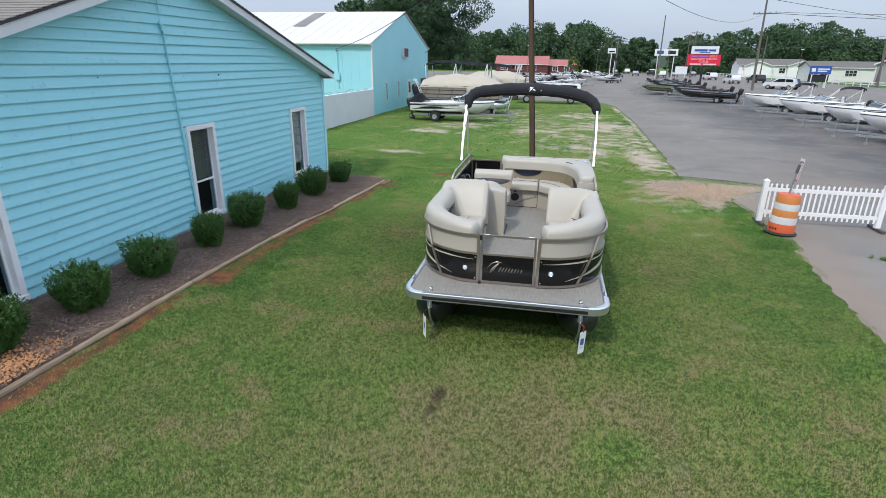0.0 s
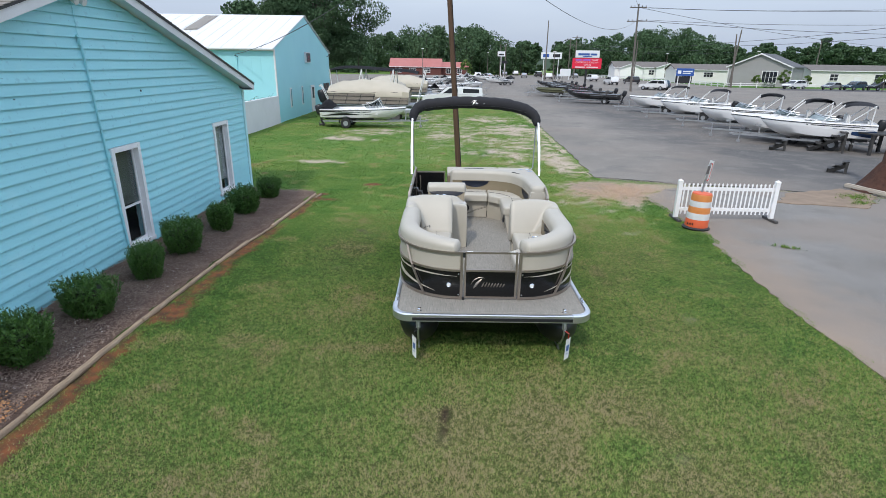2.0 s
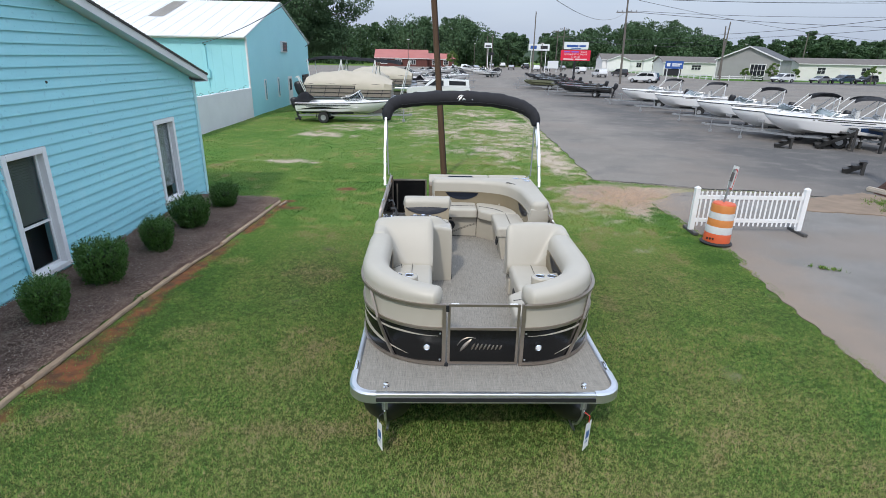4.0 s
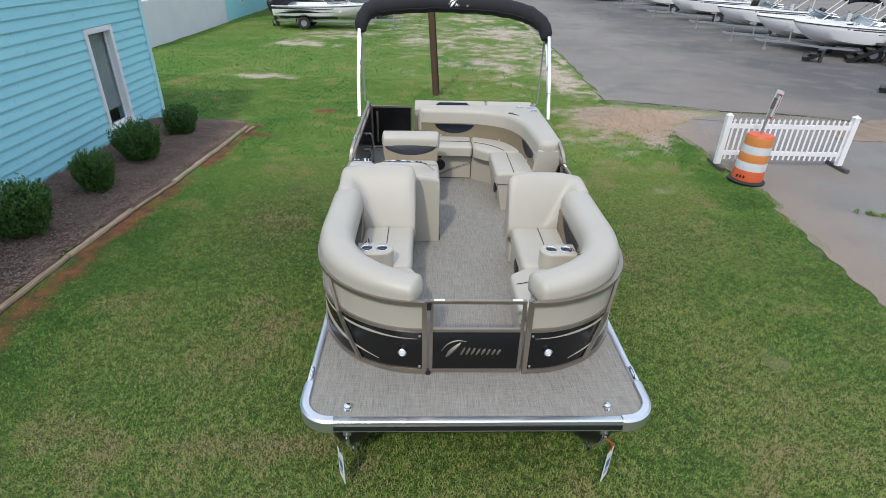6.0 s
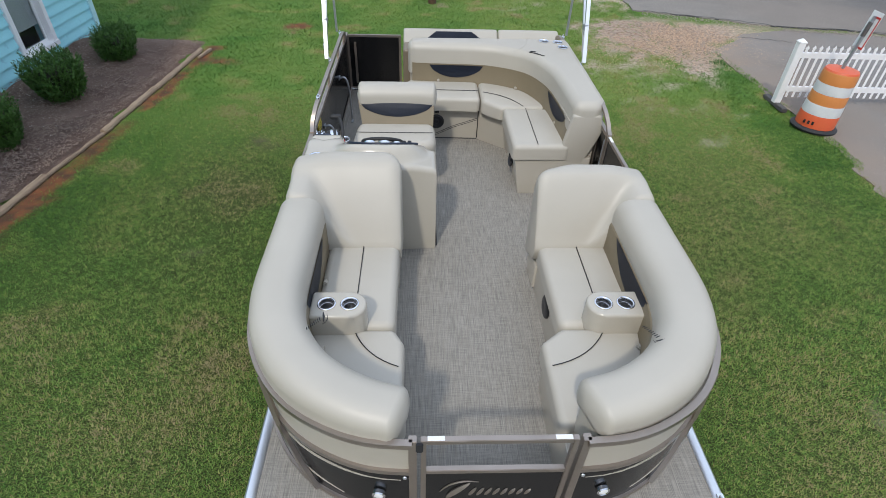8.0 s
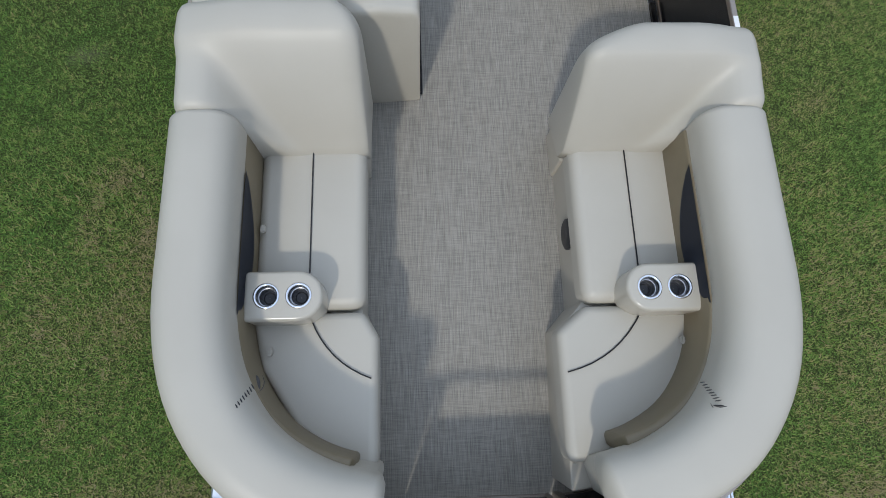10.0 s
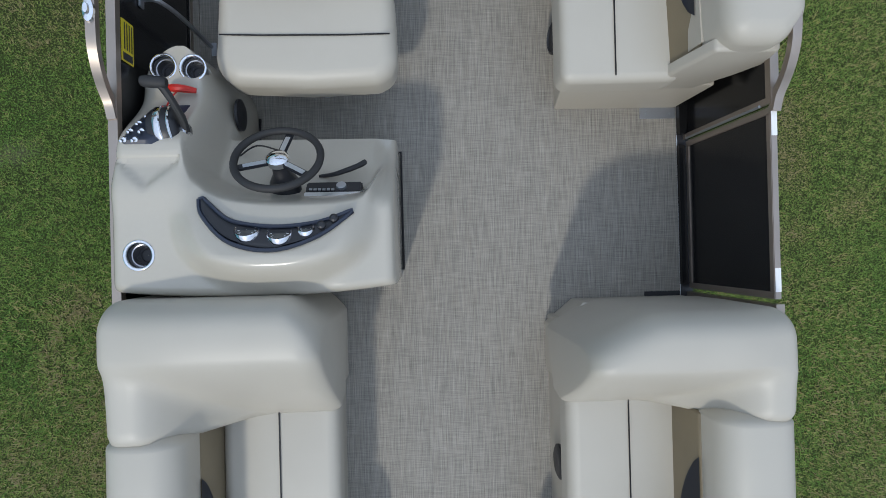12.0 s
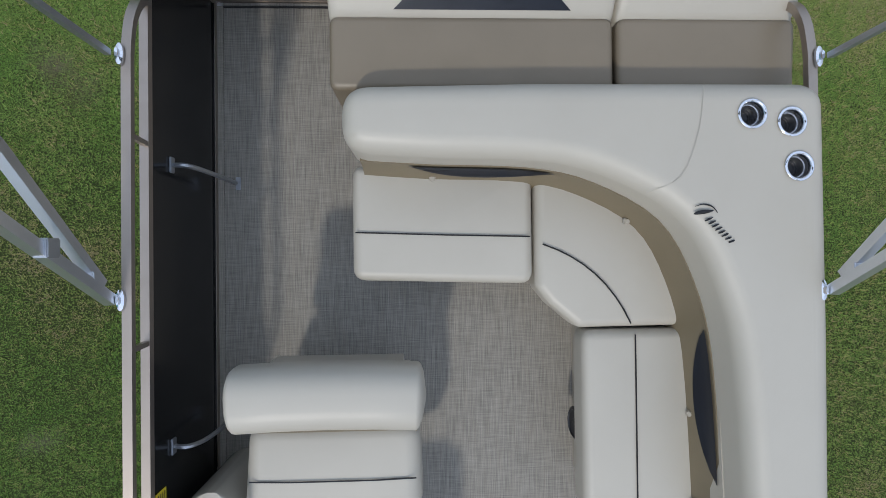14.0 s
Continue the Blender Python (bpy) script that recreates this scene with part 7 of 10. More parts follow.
# ---- bimini top, folded in its boot ----
bim = empty("bimini", None, "folded black bimini top on bright aluminium bows")
bim.parent = boat
ends = {}
for s in (-1, 1):
    m0 = (s * 1.345, 4.74, 1.72)
    topz = 2.80 if s < 0 else 2.75
    e0 = (s * 1.355, 5.55, topz)
    ends[s] = e0
    bm = B()
    tube(bm, [m0, (s * 1.36, 5.02, 1.72 + 0.5 * (topz - 1.72)), (s * 1.36, 5.36, topz)], 0.019, 4, square=True)
    part("front_leg", bm, ALU, bim, smooth=0)
    bm = B()
    tube(bm, [(s * 1.352, 4.80, 1.77), (s * 1.375, 5.2, 2.2), (s * 1.37, 5.66, topz + 0.02)], 0.018, 4, square=True)
    part("second_bow", bm, ALU, bim, smooth=0)
    bm = B()
    box(bm, min(s * 1.33, s * 1.38), max(s * 1.33, s * 1.38), 4.80, 4.85, 1.80, 1.845, 0.004)
    part("hinge_bracket", bm, ALU, bim)
    bm = B()
    tube(bm, [(s * 1.35, 5.64, 1.72), (s * 1.36, 5.66, 2.2), (s * 1.36, 5.66, topz - 0.02)], 0.011, 4, square=True)
    part("rear_brace", bm, ALU_DULL, bim, smooth=0)
    for v in (4.74, 5.64):
        bm = B()
        lathe(bm, [(0.032, 0), (0.03, 0.01), (0.012, 0.014), (0.012, 0.03)], Matrix.Translation((s * 1.318, v, 1.70)) @ Matrix.Diagonal((0.5, 1.35, 1, 1)), 14)
        part("mount", bm, CHROME, bim)
    for t in (0.3, 0.62):
        bm = B()
        p = Vector(m0).lerp(Vector((s * 1.36, 5.36, topz)), t)
        box(bm, p.x - 0.024, p.x + 0.024, p.y - 0.03, p.y + 0.03, p.z - 0.03, p.z + 0.03, 0.004)
        part("clamp", bm, ALU_DULL, bim)
bm = B()
a, c = ends[-1], ends[1]
arch = smooth_line([(a[0], a[1] - 0.02, a[2] - 0.06), (a[0] + 0.02, a[1] + 0.03, a[2] + 0.10), (a[0] + 0.14, a[1] + 0.1, a[2] + 0.23), (-1.0, 5.72, 3.075), (-0.45, 5.76, 3.125), (0.1, 5.76, 3.13), (0.65, 5.75, 3.10), (1.05, 5.70, 3.02), (1.24, 5.64, 2.93), (1.335, 5.58, 2.83), (1.36, 5.53, 2.68)], 5)
rad = [0.055 + 0.075 * math.sin(math.pi * min(1, max(0, i / (len(arch) - 1)))) ** 0.45 for i in range(len(arch))]
rad = [r * (1 + 0.05 * math.sin(i * 2.3) + 0.03 * math.sin(i * 5.1)) for i, r in enumerate(rad)]
tube(bm, arch, rad, 14)
bt = part("boot", bm, CANVAS, bim, "black canvas boot round the folded top", smooth=70)
brand_mark("emblem", ALU, bt, Matrix.Translation((0.08, 5.635, 3.13)) @ pose(0, 0, 0, 80, 0, 0) @ Matrix.Diagonal((1, 1, 0.5, 1)), 0.3)
bm = B()
tube(bm, [(p[0], p[1] - r * 0.9, p[2] - r * 0.45) for p, r in list(zip(arch, rad))[4:-4]], 0.006, 5)
part("zip", bm, PIPING, bt, "zip seam")


# ---- picket fence, barrel, pole ----
def picket_fence():
    f = empty("picket_fence", pose(5.06, 14.06, 0), "freestanding white plastic picket fence on block feet", "fence")
    n, w = 22, 2.58
    for x in (0.0, w):
        bm = B()
        box(bm, x - 0.055, x + 0.055, -0.055, 0.055, 0.06, 1.06, 0.006)
        lathe(bm, [(0.085, 1.06), (0.085, 1.075), (0.01, 1.12)], Matrix.Translation((x, 0, 0)) @ pose(0, 0, 0, 0, 0, 45), 4)
        part("post", bm, WHITE_PVC, f)
        bm = B()
        box(bm, x - 0.05, x + 0.05, -0.32, 0.32, 0.01, 0.075, 0.008)
        part("foot", bm, TIMBER_GREY, f, "grey timber foot")
    for z in (0.30, 0.86):
        bm = B()
        box(bm, 0.055, w - 0.055, -0.02, 0.02, z - 0.045, z + 0.045, 0.004)
        part("rail", bm, WHITE_PVC, f)
    bm = B()
    vs, fs = add_mesh(bm, [(-0.021, -0.036, 0.17), (0.021, -0.036, 0.17), (0.021, -0.036, 0.96), (0.032, -0.036, 0.985), (0, -0.036, 1.03), (-0.032, -0.036, 0.985), (-0.021, -0.036, 0.96)], [(0, 1, 2, 3, 4, 5, 6)])
    bmesh.ops.solidify(bm, geom=bm.faces[:], thickness=-0.016)
    first = part("picket", bm, WHITE_PVC, f, smooth=0)
    first.location.x = w / (n + 1)
    for i in range(2, n + 1):
        o = new("picket", first.data)
        o.parent = f
        o.location.x = w * i / (n + 1)


GREY_CLIP = mat("dull grey plastic", (0.13, 0.12, 0.12), (0.10, 0.09, 0.09), 0.5)
WHITE_PVC = mat("white pvc", (0.84, 0.84, 0.84), (0.78, 0.78, 0.78), 0.45, scale=3, fine=80, bump=0.02)
TIMBER_GREY = mat("dark grey timber", (0.06, 0.058, 0.056), (0.10, 0.095, 0.09), 0.85, scale=4, fine=50, bump=0.3)
ORANGE = mat("faded orange plastic", (0.66, 0.095, 0.03), (0.58, 0.13, 0.05), 0.5, scale=3, fine=60, bump=0.08)
ORANGE_PALE = mat("sun-faded orange band", (0.64, 0.24, 0.06), (0.56, 0.20, 0.055), 0.45, scale=4, fine=60, bump=0.05)
REFLECT = mat("white reflective band", (0.66, 0.67, 0.66), (0.52, 0.53, 0.53), 0.4, scale=5, fine=80, bump=0.05)
picket_fence()

drum = empty("traffic_barrel", pose(5.27, 13.24, 0.01, 0, 2.0, 20), "faded orange and white traffic barrel with rubber base", "traffic barrel")
bm = B()
lathe(bm, [(0.33, 0.0), (0.34, 0.03), (0.30, 0.06), (0.28, 0.06)], None, 30)
part("rubber_base", bm, RUBBER, drum, "black rubber base ring")
bands = [(0.06, 0.26, 0.280, ORANGE), (0.26, 0.42, 0.272, REFLECT), (0.42, 0.58, 0.262, ORANGE_PALE), (0.58, 0.73, 0.254, REFLECT), (0.73, 0.90, 0.247, ORANGE_PALE)]
for z0, z1, r, m_ in bands:
    bm = B()
    lathe(bm, [(r, z0), (r, z0 + 0.015), (r - 0.004, z1 - 0.02), (r - 0.010, z1)], None, 30, cap=False)
    part("band", bm, m_, drum)
bm = B()
lathe(bm, [(0.237, 0.90), (0.225, 0.925), (0.12, 0.94), (0.02, 0.945)], None, 30)
part("lid", bm, ORANGE, drum, "orange lid")
bm = B()
for k in range(3):
    box(bm, -0.14 + k * 0.06, -0.11 + k * 0.06, -0.2835, -0.279, 0.12, 0.17, m=pose(0, 0, 0, 0, 0, -62))
part("stencil", bm, DARK, drum, "dark stencilled marks", smooth=0)
post = empty("sign_post", pose(5.27, 13.24, 0.9, 0, 7, 0), "leaning sign post standing in the barrel", "sign post")
bm = B()
box(bm, -0.018, 0.018, -0.018, 0.018, 0.0, 0.80, 0.003)
part("stake", bm, ALU_DULL, post)
bm = B()
box(bm, 0.02, 0.03, -0.10, 0.11, 0.36, 0.86, 0.002)
bd = part("board", bm, WHITE, post, "white sign board seen edge on")
for y0, y1, z0, z1 in ((-0.102, -0.085, 0.36, 0.80), (-0.085, 0.06, 0.36, 0.385), (-0.085, 0.0, 0.775, 0.80)):
    bm = B()
    box(bm, 0.0155, 0.0195, y0, y1, z0, z1)
    part("border", bm, RED, bd, "red border strip", smooth=0)
bm = B()
box(bm, -0.03, 0.02, -0.02, 0.02, 0.52, 0.72, 0.003)
part("clip", bm, GREY_CLIP, post, "grey clip")

WOOD_POLE = mat("creosoted pole", (0.11, 0.058, 0.030), (0.06, 0.035, 0.021), 0.8, scale=3, fine=40, bump=0.4, dist=0.006, stretch=(5, 5, 0.4))
WOOD_GREY = mat("grey weathered pole", (0.17, 0.15, 0.13), (0.11, 0.10, 0.09), 0.85, scale=3, fine=30, bump=0.3, stretch=(4, 4, 0.4))
near = empty("utility_pole", pose(-0.79, 19.85, 0, 0, -4.3, 0), "leaning brown wooden utility pole on the lawn", "utility pole")
bm = B()
tube(bm, [(0, 0, -0.3), (0, 0, 0.5), (0, 0, 4), (0, 0, 8.6)], [0.102, 0.098, 0.09, 0.08], 18)
part("shaft", bm, WOOD_POLE, near)
bm = B()
tube(bm, [(0.102, -0.04, 0.1), (0.092, -0.04, 4), (0.082, -0.04, 8)], 0.012, 6)
part("ground_wire", bm, DARK, near, "dark cable running down the pole")


def wire(name, a, c, sag, r=0.018, label="thin dark overhead wire"):
    bm = B()
    a, c = Vector(a), Vector(c)
    tube(bm, [a.lerp(c, t) - Vector((0, 0, sag * 4 * t * (1 - t))) for t in [i / 24 for i in range(25)]], r, 5)
    return tagged(finish(name, bm, DARK), label, "wire", "overhead wires")


# ---- second teal building ----
ROOF_WHITE = mat("white metal roof", (0.70, 0.71, 0.72), (0.64, 0.65, 0.66), 0.5, scale=0.3, fine=10, bump=0.02)
CONCRETE = mat("pale concrete wall", (0.76, 0.76, 0.77), (0.66, 0.66, 0.67), 0.85, scale=0.8, fine=30, bump=0.2)
SKYLIGHT = mat("fibreglass roof light", (0.50, 0.47, 0.42), (0.42, 0.39, 0.35), 0.5)
TEAL_PANE = mat("pale teal pane", (0.20, 0.40, 0.44), (0.16, 0.33, 0.37), 0.15, bump=0.0)
BX, BY0, BY1, BE, BR = -12.62, 36.3, 52.4, 4.66, 7.14
shed = empty("warehouse", None, "teal metal warehouse with white metal roof", "building")
bm = B()
mid = (BY0 + BY1) / 2
D = 38
add_mesh(bm, [(BX, BY0, -0.1), (BX, BY1, -0.1), (BX, BY1, BE), (BX, mid, BR), (BX, BY0, BE), (BX - D, BY0, -0.1), (BX - D, BY1, -0.1), (BX - D, BY1, BE), (BX - D, mid, BR), (BX - D, BY0, BE)],
         [(0, 1, 2, 3, 4), (9, 8, 7, 6, 5), (0, 4, 9, 5), (1, 6, 7, 2)])
wl2 = part("wall", bm, TEAL_METAL, shed, smooth=0)
bm = B()
for k in range(60):
    x = BX - 0.3 - k * 0.6
    box(bm, x - 0.012, x + 0.012, BY0 - 0.008, BY0, 0, BE - 0.1)
part("wall_ribs", bm, TEAL_METAL, wl2, smooth=0)
bm = B()
for y0, y1 in ((BY0 - 0.35, mid), (BY1 + 0.35, mid)):
    sl = (BR - BE) / (mid - BY0)
    ze = BE - 0.35 * sl + 0.06
    add_mesh(bm, [(BX + 0.06, y0, ze), (BX + 0.06, y1, BR + 0.06), (BX - D, y1, BR + 0.06), (BX - D, y0, ze), (BX + 0.06, y0, ze + 0.07), (BX + 0.06, y1, BR + 0.13), (BX - D, y1, BR + 0.13), (BX - D, y0, ze + 0.07)],
             [(0, 1, 2, 3), (7, 6, 5, 4), (0, 4, 5, 1), (0, 3, 7, 4)])
rf2 = part("roof", bm, ROOF_WHITE, shed, "white metal roof", smooth=0)
bm = B()
for k in range(44):
    x = BX + 0.1 - k * 0.85
    sl = (BR - BE) / (mid - BY0)
    for s, y0 in ((1, BY0 - 0.35), (-1, BY1 + 0.35)):
        tube(bm, [(x, y0, BE - 0.35 * sl + 0.14), (x, mid, BR + 0.14)], 0.012, 4)
part("roof_rib", bm, ROOF_WHITE, rf2, smooth=0)
bm = B()
for x in (-19.0,):
    add_mesh(bm, [(x, BY0 + 3.6, BE + 3.6 * sl + 0.17), (x - 1.0, BY0 + 3.6, BE + 3.6 * sl + 0.17), (x - 1.0, mid - 0.4, BR + 0.02), (x, mid - 0.4, BR + 0.02)], [(0, 1, 2, 3)])
bmesh.ops.solidify(bm, geom=bm.faces[:], thickness=0.03)
part("roof_light", bm, SKYLIGHT, rf2, "stained fibreglass roof light", smooth=0)
bm = B()
box(bm, BX - 0.02, BX + 0.07, BY0 - 0.07, BY0 + 0.08, 0, BE, 0.004)
part("corner_trim", bm, TRIM_GREY, shed, "white corner trim")
bm = B()
box(bm, BX - 30, BX + 0.05, BY0 - 0.14, BY0 - 0.03, BE - 0.12, BE + 0.02)
part("gutter", bm, TRIM_GREY, shed, "pale gutter")
for y in (39.4, 42.5):
    bm = B()
    box(bm, BX - 0.01, BX + 0.05, y - 0.20, y + 0.20, 0.8, 2.15, 0.01)
    sw_ = part("slot_window", bm, WHITE, shed, "narrow white-framed slot window")
    bm = B()
    box(bm, BX + 0.045, BX + 0.055, y - 0.12, y + 0.12, 0.88, 2.07)
    part("pane", bm, TEAL_PANE, sw_, "pale teal slot pane", smooth=0)
bm = B()
box(bm, BX - 0.01, BX + 0.06, 45.1, 46.2, 0.02, 2.12, 0.01)
dr = part("door", bm, WHITE, shed, "white side door")
bm = B()
box(bm, BX + 0.055, BX + 0.065, 45.35, 45.95, 1.1, 1.95)
part("pane", bm, GLASS_DARK, dr, smooth=0)
for y in (49.7, 50.9):
    bm = B()
    box(bm, BX - 0.01, BX + 0.06, y, y + 1.0, 0.9, 2.1, 0.01)
    wn_ = part("window", bm, DARK, shed, "dark framed window")
    bm = B()
    box(bm, BX + 0.055, BX + 0.065, y + 0.06, y + 0.94, 0.96, 2.04)
    part("pane", bm, GLASS_DARK, wn_, smooth=0)
bm = B()
box(bm, BX, BX + 0.16, 43.75, 45.05, 3.85, 4.62, 0.02)
ac = part("sign_cabinet", bm, ROOF_WHITE, shed, "pale wall sign cabinet with a dark display")
bm = B()
box(bm, BX + 0.155, BX + 0.175, 43.83, 44.97, 3.92, 4.55, 0.004)
face = part("display", bm, DARK, ac, "dark display face", smooth=0)
bm = B()
for z0, z1, ya, yb in ((4.30, 4.36, 44.2, 44.65), (4.08, 4.13, 44.05, 44.7), (4.20, 4.24, 44.3, 44.62)):
    box(bm, BX + 0.174, BX + 0.180, ya, yb, z0, z1)
part("lettering", bm, mat("dull red display lettering", (0.34, 0.04, 0.07), (0.26, 0.03, 0.06), 0.5, bump=0.0), ac, "dull red lettering", smooth=0)
bm = B()
tube(bm, [(-15.05, BY0 - 0.06, 1.8), (-15.05, BY0 - 0.06, 4.1), (-15.05, BY0 - 0.3, 4.3)], 0.03, 8)
box(bm, -15.2, -14.9, BY0 - 0.15, BY0 - 0.02, 2.3, 2.8, 0.02)
part("power_inlet", bm, TEAL_METAL, shed, "electric meter and mast")
bm = B()
box(bm, -12.75, -12.55, 26.5, BY0 - 0.08, -0.2, 1.76, 0.01)
box(bm, -24, -12.75, 26.5, 26.7, -0.2, 1.76, 0.01)
tagged(finish("wall_yard", bm, CONCRETE), "pale concrete yard wall", "wall", kind="structure")
bm = B()
rv = random.Random(12)
for k in range(16):
    y = 27.2 + k * 0.55 + rv.uniform(-0.3, 0.3)
    q, h = rv.uniform(-0.35, 0.5), rv.uniform(0.05, 0.2)
    tube(bm, [(-12.65, y, 1.74), (-12.62, y + 0.3 * q, 1.76 + 0.7 * h), (-12.58, y + 0.7 * q, 1.76 + h), (-12.5, y + q, 1.76 + 0.8 * h)], 0.007, 5)
tagged(finish("vine", bm, TWIG), "bare dark vine stems on the wall", "vine")
wire("wire", (-15.05, BY0 - 0.3, 4.3), (-1.43, 19.85, 8.2), 0.6)
wire("wire", (-15.05, BY0 - 0.3, 4.25), (BX + 0.12, BY1 - 0.1, 4.55), 1.0, 0.028)
wire("wire", (-1.40, 19.85, 8.35), (27.9, 92, 10.8), 2.2)
wire("wire", (-1.40, 19.85, 8.45), (-16, 90, 13.5), 1.0, 0.012)


# ---- boats on trailers ----
GEL_WHITE = mat("white boat gelcoat", (0.88, 0.88, 0.88), (0.84, 0.84, 0.84), 0.2, scale=1.5, fine=20, bump=0.0, coat=0.3)
BOAT_BLACK = mat("metalflake black hull", (0.02, 0.021, 0.023), (0.045, 0.045, 0.045), 0.25, scale=4, fine=300, bump=0.0, coat=0.4)
OLIVE = mat("olive drab hull", (0.10, 0.105, 0.055), (0.075, 0.08, 0.04), 0.6, scale=2, fine=60, bump=0.05)
SILVERGREY = mat("silver grey boat flash", (0.33, 0.35, 0.38), (0.25, 0.27, 0.30), 0.3, metal=0.3)
BOAT_BLUE = mat("deep blue flash", (0.02, 0.06, 0.16), (0.015, 0.045, 0.12), 0.25, coat=0.3)
SEAT_WHITE = mat("white boat seat", (0.66, 0.66, 0.64), (0.58, 0.58, 0.57), 0.5)
SCREEN = mat("tinted windscreen", (0.28, 0.34, 0.35), (0.24, 0.29, 0.30), 0.06, spec=0.7, bump=0.0)
GALV = mat("galvanised trailer steel", (0.42, 0.43, 0.44), (0.33, 0.34, 0.35), 0.45, metal=0.7, scale=8, fine=80, bump=0.05)


def hull_shape(L, Bm, keel, sheer, bow_rise, blunt=1.0, n=16):
    """Stations of half sections from stern to bow: keel, chine, rub line, gunwale."""
    st = []
    for i in range(n + 1):
        t = i / n
        t = t if t < 0.6 else 0.6 + 0.4 * (1 - (1 - (t - 0.6) / 0.4) ** 1.35)
        f = max(0, (t - 0.45) / 0.55)
        b = Bm / 2 * max(0.02, 1 - f ** (2.0 * blunt)) ** 0.9
        kz = keel + (sheer + bow_rise - keel) * 0.90 * max(0, (t - 0.60) / 0.40) ** 3.0
        sz = sheer + bow_rise * t ** 1.6
        cz = max(kz + 0.02, keel + 0.20 + (sz - keel - 0.28) * f ** 1.9 * 0.80)
        cb = b * (0.86 - 0.18 * f)
        st.append((L * t, [(0.0, kz), (cb * 0.55, kz + (cz - kz) * 0.55), (cb, cz), (b * 0.985, cz + (sz - cz) * 0.62), (b, sz - 0.05), (b * 0.985, sz)]))
    return st


def motor(parent, x, z, size=1.0, material=None):
    """An outboard: cowl, leg, gearcase."""
    m0 = Matrix.Translation((x, 0, z)) @ pose(0, 0, 0, 0, -14, 0) @ Matrix.Diagonal((size, size, size * 1.15, 1))
    bm = B()
    rings = []
    for w, d, zz in ((0.11, 0.16, -0.05), (0.15, 0.22, 0.03), (0.16, 0.25, 0.20), (0.155, 0.25, 0.42), (0.13, 0.21, 0.52), (0.08, 0.13, 0.56)):
        rings.append([bm.verts.new(m0 @ Vector((-0.22 + d * math.cos(a), w * math.sin(a), zz))) for a in [2 * math.pi * j / 14 for j in range(14)]])
    for a, c in zip(rings, rings[1:]):
        for j in range(14):
            bm.faces.new((a[j], a[(j + 1) % 14], c[(j + 1) % 14], c[j]))
    bm.faces.new(rings[0])
    bm.faces.new(rings[-1])
    mt = part("outboard_motor", bm, material or DARK, parent, "black outboard motor", smooth=60)
    bm = B()
    box(bm, -0.32, -0.14, -0.05, 0.05, -0.75, 0.02, 0.02, m=m0)
    box(bm, -0.50, -0.08, -0.09, 0.09, -0.42, -0.40, m=m0)
    tube(bm, [m0 @ Vector((-0.45, 0, -0.62)), m0 @ Vector((-0.05, 0, -0.62))], [0.07 * size, 0.03 * size], 8)
    box(bm, -0.30, -0.16, -0.015, 0.015, -0.9, -0.7, m=m0)
    part("motor_leg", bm, material or DARK, mt)
    bm = B()
    for k in range(3):
        a = 2 * math.pi * k / 3
        box(bm, -0.50, -0.48, -0.05, 0.05, 0.02, 0.15, m=m0 @ Matrix.Translation((0, 0, -0.62)) @ pose(0, 0, 0, math.degrees(a), 0, 0))
    part("propeller", bm, DARK, mt)


def bimini_short(parent, L, z, w, rise, material):
    """A short canopy over the stern, on white poles that slant forward to the gunwale."""
    x0, x1 = L * 0.03, L * 0.30
    for s in (-1, 1):
        for xb, xt, zt in ((L * 0.46, x1, rise), (L * 0.24, x0 + 0.1, rise), (L * 0.06, x0 + 0.12, rise - 0.05)):
            bm = B()
            tube(bm, [(xb, s * w, z), (xt, s * w * 0.97, z + zt)], 0.026, 6)
            part("bimini_pole", bm, WHITE, parent, "white bimini pole")
    bm = B()
    rows_ = []
    for i in range(9):
        t = i / 8
        rows_.append([bm.verts.new((x0 + (x1 - x0) * t, q * w, z + rise + 0.13 - 0.15 * q ** 4 - 0.14 * abs(2 * t - 1) ** 3)) for q in (-1, -0.92, -0.6, 0, 0.6, 0.92, 1)])
    for a, c in zip(rows_, rows_[1:]):
        for j in range(6):
            bm.faces.new((a[j], a[j + 1], c[j + 1], c[j]))
    bmesh.ops.solidify(bm, geom=bm.faces[:], thickness=0.08)
    part("bimini_canopy", bm, material, parent, "black bimini canopy", smooth=60)


